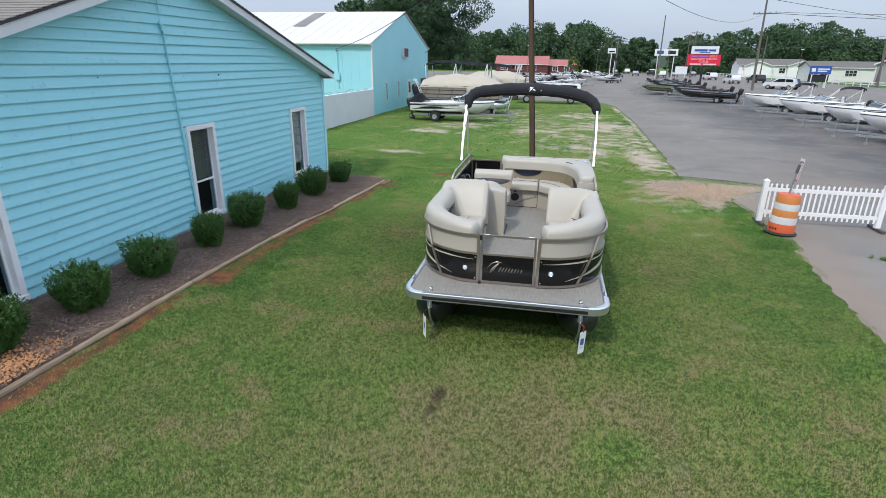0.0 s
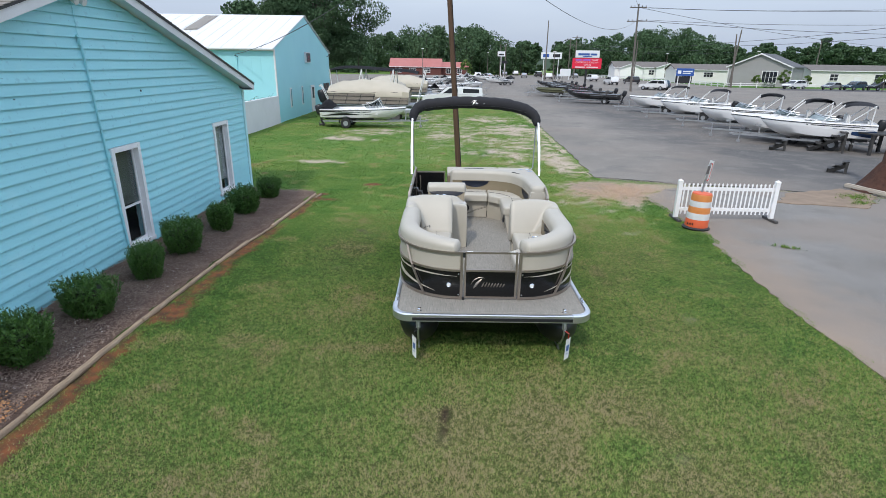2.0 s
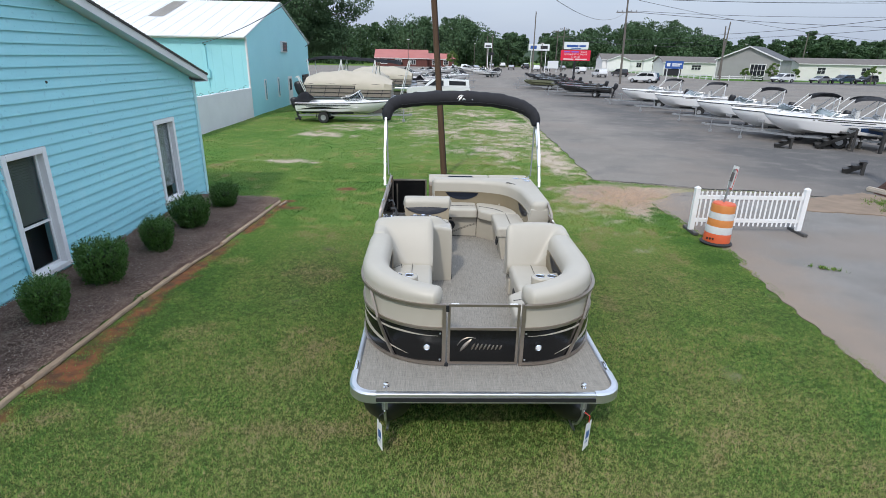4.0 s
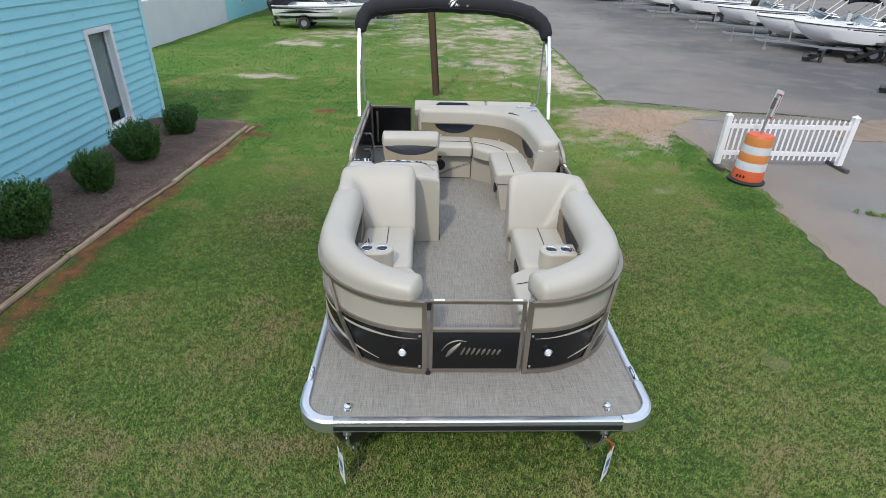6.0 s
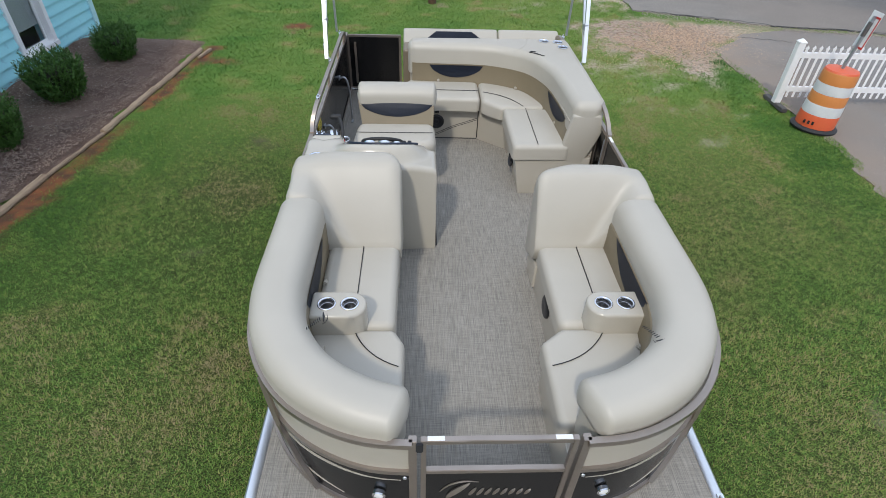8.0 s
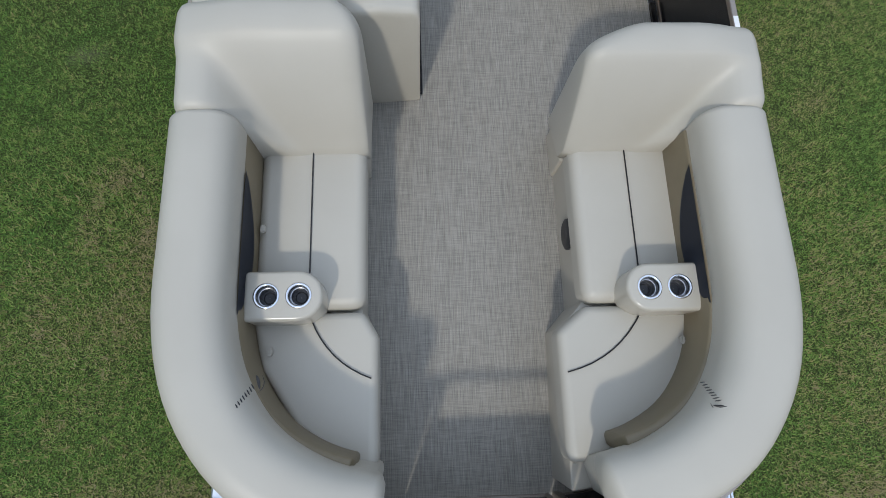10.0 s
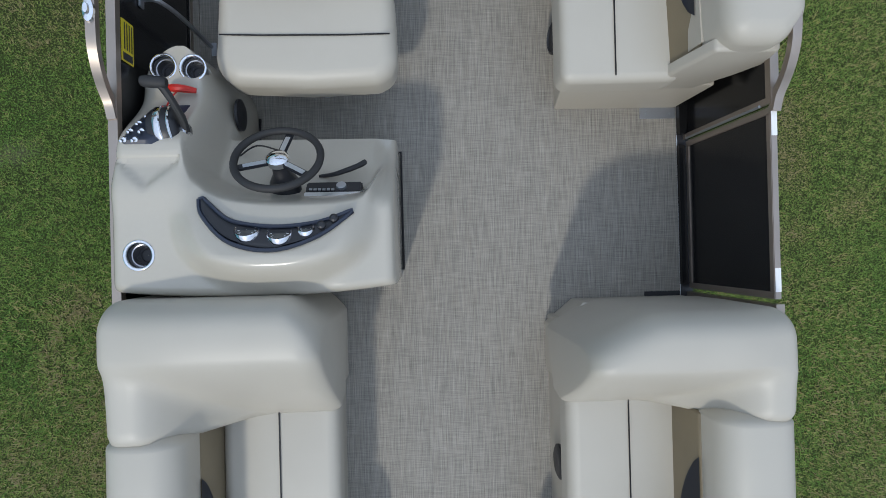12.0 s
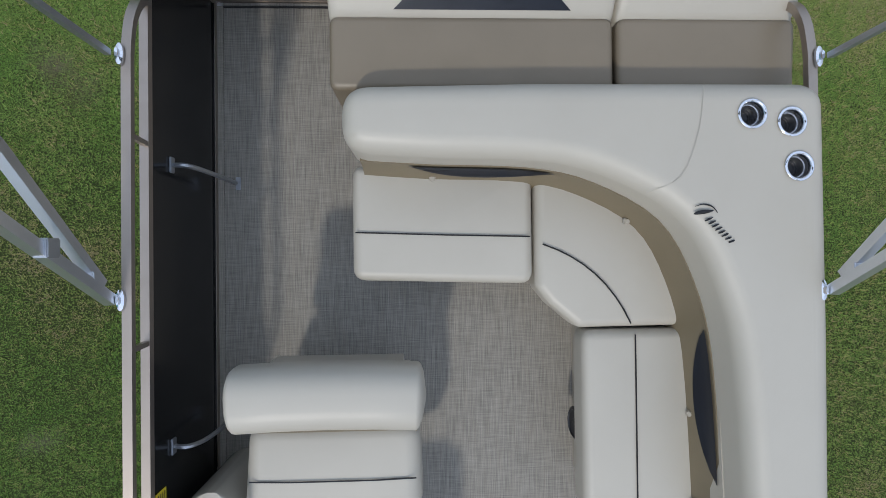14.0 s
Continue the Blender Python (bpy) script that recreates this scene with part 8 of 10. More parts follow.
def trailer(L, wheel_x, label):
    t = empty("boat_trailer", None, label, "trailer", "boat trailers")
    for s in (-1, 1):
        bm = B()
        tube(bm, [(0.1, s * 0.75, 0.42), (L * 0.72, s * 0.68, 0.42), (L * 1.0, 0.05 * s, 0.44)], 0.045, 4, square=True)
        part("frame_beam", bm, GALV, t)
        bm = B()
        box(bm, 0.2, L * 0.62, s * 0.5 - 0.04, s * 0.5 + 0.04, 0.50, 0.60, 0.01)
        part("bunk", bm, DARK, t, "dark carpeted bunk")
        bm = B()
        lathe(bm, [(0.10, -0.1), (0.29, -0.1), (0.32, -0.06), (0.32, 0.06), (0.29, 0.1), (0.12, 0.1)], Matrix.Translation((wheel_x, s * 1.0, 0.32)) @ pose(0, 0, 0, 90, 0, 0), 22)
        w = part("wheel", bm, RUBBER, t, "black tyre")
        bm = B()
        lathe(bm, [(0.04, -0.105), (0.12, -0.102), (0.155, -0.108), (0.155, 0.108), (0.12, 0.102), (0.04, 0.105)], Matrix.Translation((wheel_x, s * 1.0, 0.32)) @ pose(0, 0, 0, 90, 0, 0), 18)
        part("rim", bm, GALV, w, "galvanised wheel rim")
        bm = B()
        pts = [(wheel_x + 0.42 * math.cos(a), 0.34 + 0.40 * math.sin(a)) for a in [math.pi * k / 8 for k in range(9)]]
        vs = [(bm.verts.new((x, s * 0.85, z)), bm.verts.new((x, s * 1.14, z))) for x, z in pts]
        for a, c in zip(vs, vs[1:]):
            bm.faces.new((a[0], a[1], c[1], c[0]))
        bmesh.ops.solidify(bm, geom=bm.faces[:], thickness=0.02)
        part("mudguard", bm, DARK, t)
    bm = B()
    tube(bm, [(L * 0.98, 0, 0.44), (L + 1.25, 0, 0.44)], 0.05, 4, square=True)
    box(bm, L + 1.22, L + 1.42, -0.06, 0.06, 0.42, 0.52, 0.02)
    part("tongue", bm, GALV, t)
    bm = B()
    tube(bm, [(L + 0.9, 0.12, 0.10), (L + 0.9, 0.12, 0.75)], 0.028, 8)
    lathe(bm, [(0.09, -0.03), (0.1, 0), (0.09, 0.03)], Matrix.Translation((L + 0.9, 0.12, 0.1)) @ pose(0, 0, 0, 90, 0, 0), 14)
    part("jack", bm, GALV, t, "jockey wheel stand")
    bm = B()
    tube(bm, [(L * 0.99, 0, 0.44), (L * 1.0, 0, 0.98)], 0.035, 4, square=True)
    box(bm, L * 0.985, L * 1.05, -0.08, 0.08, 0.92, 1.04, 0.02)
    part("winch_post", bm, GALV, t)
    for x in (0.4, L * 0.4):
        bm = B()
        box(bm, x - 0.04, x + 0.04, -0.75, 0.75, 0.38, 0.44)
        part("cross_member", bm, GALV, t)
    return t


def runabout(kind, label):
    """An open boat: hull, gunwale deck, sunk cockpit, console and screen, seats, motor, folded bimini."""
    b = empty("motor_boat", None, label, "boat", "boats for sale")
    if kind == "deck":
        L, W, keel, sheer, rise, hullm, blunt = 5.0, 2.3, 0.50, 1.38, 0.03, GEL_WHITE, 1.0
    elif kind == "sport":
        L, W, keel, sheer, rise, hullm, blunt = 5.3, 2.2, 0.46, 1.14, 0.12, GEL_WHITE, 1.0
    elif kind == "bass":
        L, W, keel, sheer, rise, hullm, blunt = 5.8, 2.2, 0.45, 1.05, 0.10, BOAT_BLACK, 1.4
    else:
        L, W, keel, sheer, rise, hullm, blunt = 4.6, 1.6, 0.50, 0.92, 0.14, OLIVE, 1.6
    st = hull_shape(L, W, keel, sheer, rise, blunt)
    bm = B()
    rings = []
    for x, sec in st:
        rings.append([bm.verts.new((x, -y, z)) for y, z in sec[::-1]] + [bm.verts.new((x, y, z)) for y, z in sec[1:]])
    for a, c in zip(rings, rings[1:]):
        for j in range(len(a) - 1):
            bm.faces.new((a[j], a[j + 1], c[j + 1], c[j]))
    bm.faces.new(rings[0])
    part("hull", bm, hullm, b, smooth=40)
    # deck with a sunk well
    bm = B()
    dk = []
    for i, (x, sec) in enumerate(st):
        y, z = sec[-1]
        t = x / L
        well = 0.06 < t < 0.86 and kind in ("deck", "jon") or 0.06 < t < 0.72 and kind in ("sport",) or 0.2 < t < 0.5 and kind == "bass"
        yi = max(0.02, y - (0.24 if kind != "jon" else 0.08))
        zi = z + 0.02 if not well else z - 0.36
        zc = z + (0.05 if not well else -0.38)
        dk.append([(-y, z), (-yi - 0.03, z + 0.025), (-yi, zi), (0, zc), (yi, zi), (yi + 0.03, z + 0.025), (y, z)])
    rows_ = [[bm.verts.new((st[i][0], y, z)) for y, z in r_] for i, r_ in enumerate(dk)]
    for a, c in zip(rows_, rows_[1:]):
        for j in range(6):
            bm.faces.new((a[j], a[j + 1], c[j + 1], c[j]))
    part("deck", bm, GEL_WHITE if kind in ("deck", "sport") else (BOAT_BLACK if kind == "bass" else OLIVE), b, smooth=35)
    # rub rail and side flashes
    for s in (-1, 1):
        bm = B()
        tube(bm, [(x, s * (sec[4][0] + 0.012), sec[4][1]) for x, sec in st], 0.022, 6)
        part("rub_rail", bm, DARK if kind != "jon" else OLIVE, b, "dark rub rail")

        def flash(t0, t1, lo, hi, m_, nm):
            bm = B()
            n = 14
            vs = []
            for i in range(n + 1):
                t = t0 + (t1 - t0) * i / n
                k = t * (len(st) - 1)
                i0 = min(int(k), len(st) - 2)
                f_ = k - i0

                def at(h):
                    out = []
                    for sec in (st[i0][1], st[i0 + 1][1]):
                        (y1, z1), (y2, z2) = (sec[2], sec[3]) if h < 0.62 else (sec[3], sec[4])
                        g = h / 0.62 if h < 0.62 else (h - 0.62) / 0.38
                        out.append((y1 + (y2 - y1) * g, z1 + (z2 - z1) * g))
                    return out[0][0] + (out[1][0] - out[0][0]) * f_, out[0][1] + (out[1][1] - out[0][1]) * f_
                q = i / n
                a, c = at(lo(q)), at(max(hi(q), lo(q) + 0.01))
                vs.append((bm.verts.new((L * t, s * (a[0] + 0.006), a[1])), bm.verts.new((L * t, s * (c[0] + 0.006), c[1]))))
            for a, c in zip(vs, vs[1:]):
                bm.faces.new((a[0], a[1], c[1], c[0]))
            part(nm, bm, m_, b, smooth=40)
        if kind == "sport":
            flash(0.02, 0.5, lambda q: 0.20 + 0.14 * q, lambda q: 0.22 + 0.14 * q + 0.26 * math.sin(math.pi * q) ** 1.2, DARK, "flash")
            flash(0.12, 0.9, lambda q: 0.52 + 0.12 * q, lambda q: 0.60 + 0.1 * q + 0.12 * math.sin(math.pi * q), SILVERGREY, "flash")
            flash(0.3, 0.8, lambda q: 0.30 + 0.1 * q, lambda q: 0.34 + 0.1 * q, DARK, "flash")
            flash(0.42, 0.60, lambda q: 0.66, lambda q: 0.76, DARK, "flash")
            flash(0.0, 0.62, lambda q: 0.70, lambda q: 0.92 - 0.20 * q, DARK, "flash")
        if kind == "deck":
            flash(0.1, 0.95, lambda q: 0.80, lambda q: 0.86 + 0.02 * math.sin(math.pi * q), DARK, "stripe")
            flash(0.0, 0.20, lambda q: 0.04 + 0.2 * q, lambda q: 0.58 - 0.1 * q, BOAT_BLUE, "flash")
            flash(0.02, 0.36, lambda q: 0.60, lambda q: 0.64, BOAT_BLUE, "flash")
        if kind == "bass":
            flash(0.05, 0.9, lambda q: 0.55, lambda q: 0.62 + 0.1 * math.sin(math.pi * q), SILVERGREY, "flash")
    top = sheer + 0.1
    if kind in ("deck", "sport"):
        # wrap screen
        bm = B()
        x0 = L * (0.52 if kind == "deck" else 0.68)
        pts = smooth_line([(x0 - 0.7, -W * 0.40, top - 0.02), (x0 - 0.1, -W * 0.37, top + 0.02), (x0 + 0.25, -W * 0.2, top + 0.05), (x0 + 0.3, 0, top + 0.06), (x0 + 0.25, W * 0.2, top + 0.05), (x0 - 0.1, W * 0.37, top + 0.02), (x0 - 0.7, W * 0.40, top - 0.02)], 4)
        vs = [(bm.verts.new(p), bm.verts.new((p[0] - 0.28, p[1] * 0.94, p[2] + (0.24 if kind == 'deck' else 0.52) * (1 - 0.55 * (abs(p[1]) / (W * 0.4)) ** 3)))) for p in pts]
        for a, c in zip(vs, vs[1:]):
            bm.faces.new((a[0], a[1], c[1], c[0]))
        bmesh.ops.solidify(bm, geom=bm.faces[:], thickness=0.012)
        part("windscreen", bm, SCREEN if kind == "deck" else GLASS, b, "tinted wrap windscreen" if kind == "deck" else "clear wrap windscreen", smooth=50)
        bm = B()
        tube(bm, [(p[0] - 0.28, p[1] * 0.94, p[2] + (0.245 if kind == 'deck' else 0.525) * (1 - 0.55 * (abs(p[1]) / (W * 0.4)) ** 3)) for p in pts], 0.016, 6)
        if kind == "sport":
            for p in (pts[0], pts[len(pts) // 3], pts[-1 - len(pts) // 3], pts[-1]):
                tube(bm, [p, (p[0] - 0.28, p[1] * 0.94, p[2] + 0.525 * (1 - 0.55 * (abs(p[1]) / (W * 0.4)) ** 3))], 0.018, 6)
            tube(bm, pts, 0.014, 6)
        part("screen_frame", bm, ALU if kind == "deck" else WHITE, b)
        for s in (-1, 1):
            bm = B()
            box(bm, x0 - 0.5, x0 + 0.05, s * 0.62 - 0.28, s * 0.62 + 0.28, sheer - 0.35, sheer + 0.14, 0.08, 3)
            part("console", bm, GEL_WHITE, b)
            if kind == "sport":
                continue
            bm = B()
            box(bm, x0 - 1.35, x0 - 0.9, s * 0.6 - 0.25, s * 0.6 + 0.25, sheer - 0.4, sheer + 0.02, 0.08, 3)
            box(bm, x0 - 1.45, x0 - 1.3, s * 0.6 - 0.25, s * 0.6 + 0.25, sheer - 0.2, sheer + 0.42, 0.06, 3)
            part("seat", bm, SEAT_WHITE, b, "white boat seat")
        if kind == "deck":
            bm = B()
            box(bm, 0.35, 0.95, -0.9, 0.9, sheer - 0.38, sheer + 0.02, 0.08, 3)
            box(bm, 0.25, 0.42, -0.9, 0.9, sheer - 0.2, sheer + 0.20, 0.06, 3)
            part("stern_seat", bm, SEAT_WHITE, b)
        else:
            bm = B()
            rows_ = []
            for i in range(9):
                t = i / 8
                rows_.append([bm.verts.new((-0.12 + 0.95 * t, q * W * 0.49, sheer + 0.05 + (0.52 * math.sin(math.pi * (0.12 + 0.8 * t)) ** 1.5) * (1 - abs(q) ** 2.2))) for q in (-1, -0.8, -0.5, -0.2, 0.2, 0.5, 0.8, 1)])
            for a, c in zip(rows_, rows_[1:]):
                for j in range(7):
                    bm.faces.new((a[j], a[j + 1], c[j + 1], c[j]))
            bmesh.ops.solidify(bm, geom=bm.faces[:], thickness=0.02)
            part("stern_cover", bm, CANVAS, b, "black canvas cover over the stern", smooth=60)
        if kind == "deck":
            bm = B()
            prism(bm, [(L * 0.60, -0.7), (L * 0.60, 0.7), (L * 0.72, 0.5), (L * 0.80, 0.18), (L * 0.80, -0.18), (L * 0.72, -0.5)], sheer - 0.36, sheer + 0.06, 0.05, 3)
            part("bow_seat", bm, SEAT_WHITE, b)
            bm = B()
            lathe(bm, [(0.03, 0), (0.03, 0.12), (0.2, 0.15), (0.2, 0.2), (0.05, 0.22)], Matrix.Translation((L * 0.3, 0.0, sheer - 0.05)), 12)
            part("pedestal_seat", bm, SEAT_WHITE, b)
            bimini_short(b, L, sheer + 0.03, W * 0.46, 0.88, CANVAS)
        motor(b, -0.02, sheer - (0.28 if kind == "deck" else 0.30), 0.85 if kind == "deck" else 0.9)
    elif kind == "bass":
        bm = B()
        box(bm, L * 0.42, L * 0.55, -0.75, -0.2, sheer - 0.3, sheer + 0.28, 0.08, 3)
        part("console", bm, BOAT_BLACK, b)
        for s in (-1, 1):
            bm = B()
            box(bm, L * 0.27, L * 0.36, s * 0.45 - 0.24, s * 0.45 + 0.24, sheer - 0.35, sheer + 0.05, 0.06, 3)
            box(bm, L * 0.25, L * 0.28, s * 0.45 - 0.24, s * 0.45 + 0.24, sheer - 0.1, sheer + 0.36, 0.04, 3)
            part("seat", bm, TIMBER_GREY, b, "dark boat seat")
        bm = B()
        tube(bm, [(L * 0.96, 0.25, sheer + 0.12), (L * 0.72, 0.3, sheer + 0.25)], 0.035, 6)
        box(bm, L * 0.92, L * 1.0, 0.12, 0.4, sheer + 0.12, sheer + 0.3, 0.03)
        part("trolling_motor", bm, DARK, b)
        motor(b, -0.02, sheer - 0.1, 0.9)
    else:
        for x in (0.25, 0.5, 0.75):
            bm = B()
            box(bm, L * x - 0.15, L * x + 0.15, -0.68, 0.68, sheer - 0.16, sheer - 0.10, 0.01)
            part("bench", bm, OLIVE, b)
        motor(b, -0.02, sheer + 0.05, 0.75)
    return b, L


def along(bow, angle, L):
    """Where a boat's stern stands whose bow is at that place."""
    a = radians(angle)
    return pose(bow[0] - L * math.cos(a), bow[1] - L * math.sin(a), 0, 0, 0, angle)


deck_boat, LD = runabout("deck", "white deck boat with folded black bimini on a trailer")
deck_tr = trailer(LD, 1.7, "galvanised boat trailer on the asphalt")
ROW = [((15.85, 30.1), 150), ((15.45, 32.6), 150), ((15.95, 38.0), 151), ((15.6, 44.3), 152), ((15.1, 50.6), 153)]
for i, (bow, an) in enumerate(ROW):
    m = along(bow, an, LD)
    if i == 0:
        deck_boat.matrix_world = m
        deck_tr.matrix_world = m
    else:
        copy_thing(deck_boat, m)
        copy_thing(deck_tr, m)
bass, LBs = runabout("bass", "black metalflake bass boat on a trailer")
bass_tr = trailer(LBs, 1.6, "galvanised boat trailer under a dark boat")
for i, (bow, an) in enumerate([((11.9, 62.3), 156), ((12.8, 68.6), 156), ((12.6, 80), 158), ((13.2, 86.5), 158), ((13.4, 93), 158), ((14, 99), 158)]):
    m = along(bow, an, LBs)
    if i == 0:
        bass.matrix_world = m
        bass_tr.matrix_world = m
    else:
        copy_thing(bass, m)
        copy_thing(bass_tr, m)
jon, LJ = runabout("jon", "olive flat-bottomed aluminium boat on a trailer")
jon_tr = trailer(LJ, 1.3, "small trailer under an olive boat")
for i, (bow, an) in enumerate([((9.9, 73.4), 172), ((10.6, 76.5), 172)]):
    m = along(bow, an, LJ)
    if i == 0:
        jon.matrix_world = m
        jon_tr.matrix_world = m
    else:
        copy_thing(jon, m)
        copy_thing(jon_tr, m)
sport, LS = runabout("sport", "white runabout with black and grey flashes on a trailer")
sport_tr = trailer(LS, 1.6, "black-wheeled boat trailer on the grass")
for i, (x, y, an) in enumerate([(-9.3, 34.95, 0), (-1.5, 84, 20), (10.5, 112, 200), (12, 122, 190), (2.5, 92, 100), (-6, 74, 10), (-3.5, 66, 5), (-7.5, 108, 0), (-3, 118, 10), (2.5, 126, 170), (6, 145, 160), (9.5, 133, 170), (-9, 92, 0)]):
    m = pose(x, y, 0, 0, 0, an)
    if i == 0:
        sport.matrix_world = m
        sport_tr.matrix_world = m
    else:
        copy_thing(sport, m)
        copy_thing(sport_tr, m)

# ---- covered pontoon boats behind ----
COVER = mat("beige mooring cover", (0.50, 0.45, 0.36), (0.42, 0.38, 0.30), 0.8, scale=1.2, fine=40, bump=0.3, dist=0.02)
FENCE_TAN = mat("tan boat fence", (0.27, 0.23, 0.19), (0.22, 0.19, 0.16), 0.45)


def covered_pontoon(cover_mat, cover, label):
    b = empty("covered_pontoon_boat", None, label, "boat", "boats in storage")
    L, W = 6.4, 2.5
    for s in (-1, 1):
        bm = B()
        tube(bm, [(0, s * 0.85, 0.72), (L - 0.8, s * 0.85, 0.72), (L - 0.3, s * 0.85, 0.76), (L, s * 0.85, 0.86)], [0.3, 0.3, 0.22, 0.05], 14)
        part("float", bm, ALU, b, "aluminium pontoon tube")
        bm = B()
        box(bm, 0.2, L - 0.6, s * W / 2 - 0.02, s * W / 2 + 0.02, 1.12, 1.95, 0.01)
        part("side_panel", bm, FENCE_TAN, b, "tan fence panel")
        for z in (1.14, 1.4, 1.68, 1.95):
            bm = B()
            tube(bm, [(0.2, s * (W / 2 + 0.03), z), (L - 0.6, s * (W / 2 + 0.03), z)], 0.018, 4, square=True)
            part("rail", bm, DARK, b, "dark rail")
        for k in range(6):
            bm = B()
            x = 0.4 + k * 0.95
            tube(bm, [(x, s * (W / 2 + 0.035), 1.12), (x + 0.25, s * (W / 2 + 0.035), 1.95)], 0.014, 4, square=True)
            part("slant_bar", bm, DARK, b)
        bm = B()
        box(bm, 0.6, L - 1.2, s * 0.85 - 0.1, s * 0.85 + 0.1, 0.02, 0.44, 0.02)
        part("block", bm, TIMBER_GREY, b, "timber block under the float")
    bm = B()
    box(bm, 0, L - 0.1, -W / 2, W / 2, 1.02, 1.12, 0.01)
    part("deck", bm, ALU_DULL, b)
    for v in (0.2, L - 0.6):
        bm = B()
        box(bm, v - 0.02, v + 0.02, -W / 2, W / 2, 1.12, 1.95)
        part("end_panel", bm, FENCE_TAN, b)
    if cover:
        bm = B()
        grid = []
        for i in range(13):
            t = i / 12
            x = 0.1 + (L - 0.6) * t
            peak = 2.76 - (0.62 if t > 0.5 else 0.42) * abs(2 * t - 1) ** 3 + 0.02 * math.sin(t * 20)
            row = []
            for j in range(9):
                q = j / 8 * 2 - 1
                z = 1.97 + (peak - 1.97) * (1 - abs(q) ** 1.5)
                row.append(bm.verts.new((x, q * (W / 2 + 0.05), z - 0.04 * math.sin(i * 2.1 + j * 1.7))))
            grid.append(row)
        for a, c in zip(grid, grid[1:]):
            for j in range(8):
                bm.faces.new((a[j], a[j + 1], c[j + 1], c[j]))
        for side in (0, 8):
            for i in range(12):
                a, c = grid[i][side], grid[i + 1][side]
                d = [bm.verts.new((v.co.x, v.co.y * 1.005, 1.86 if i < 7 else 1.62)) for v in (a, c)]
                bm.faces.new((a, c, d[1], d[0]))
        part("cover", bm, cover_mat, b, "stretched beige mooring cover", smooth=70)
    else:
        bm = B()
        box(bm, 0.4, 2.2, -1.1, 1.1, 1.12, 1.9, 0.1, 3)
        part("seats", bm, SEAT_WHITE, b)
    motor(b, -0.15, 1.28, 1.3) if cover else motor(b, -0.1, 1.0, 1.0)
    if cover:
        for y in (-0.75, -0.35):
            bm = B()
            tube(bm, smooth_line([(-0.55, y, 2.25), (-0.42, y, 2.3), (0.1, y, 1.15)], 4), 0.03, 6)
            part("boarding_ladder_rail", bm, WHITE, b, "white ladder rail")
    return b


cp = covered_pontoon(COVER, True, "pontoon boat under a beige cover on the grass")
cp.matrix_world = pose(-10.02, 40.25, 0, 0, 0, 0)
for x, y, an in ((-6.85, 48.0, 90), (-9.5, 57.5, 0)):
    copy_thing(cp, pose(x, y, 0, 0, 0, an))
op = covered_pontoon(COVER, False, "open pontoon boat with tan fence panels")
op.matrix_world = pose(-9.8, 64.5, 0, 0, 0, 0)
for x, y, an in ((-12.0, 74, 0), (-11.5, 82, -10)):
    copy_thing(op, pose(x, y, 0, 0, 0, an))
# a raised dark bimini over the covered boat
bt2 = empty("raised_bimini", pose(-10.45, 43.4, 0), "dark raised bimini top on white poles", "boat canopy")
bm = B()
grid = []
for i in range(15):
    t = i / 14
    row = []
    for j in range(7):
        q = j / 6 * 2 - 1
        row.append(bm.verts.new((6.75 * t, q * 1.25, 3.68 - 0.12 * t + 0.05 * math.sin(t * 6.3) - 0.2 * q * q - 0.22 * abs(2 * t - 1) ** 5)))
    grid.append(row)
for a, c in zip(grid, grid[1:]):
    for j in range(6):
        bm.faces.new((a[j], a[j + 1], c[j + 1], c[j]))
bmesh.ops.solidify(bm, geom=bm.faces[:], thickness=0.34)
part("canopy", bm, CANVAS, bt2, "dark canvas canopy", smooth=60)
for s in (-1, 1):
    for k in range(6):
        bm = B()
        x = 0.4 + k * 1.2
        tube(bm, [(x, s * 1.25, 0.0), (x + (0.9 if k % 2 else -0.3), s * 1.22, 3.45)], 0.035, 6)
        part("pole", bm, WHITE, bt2, "white canopy pole")


# ---- vehicles ----
CAR_WHITE = mat("white car paint", (0.72, 0.73, 0.74), (0.68, 0.69, 0.70), 0.2, coat=0.5, bump=0.0)
CAR_DARK = mat("dark car paint", (0.02, 0.022, 0.025), (0.03, 0.03, 0.033), 0.2, coat=0.5, bump=0.0)
CAR_SILVER = mat("silver car paint", (0.38, 0.39, 0.40), (0.34, 0.35, 0.36), 0.25, metal=0.5, coat=0.5, bump=0.0)
CAR_BLUE = mat("slate blue car paint", (0.05, 0.09, 0.13), (0.04, 0.07, 0.10), 0.25, metal=0.3, coat=0.5, bump=0.0)
LAMP_RED = mat("red tail lamp", (0.4, 0.01, 0.01), rough=0.3, bump=0.0)


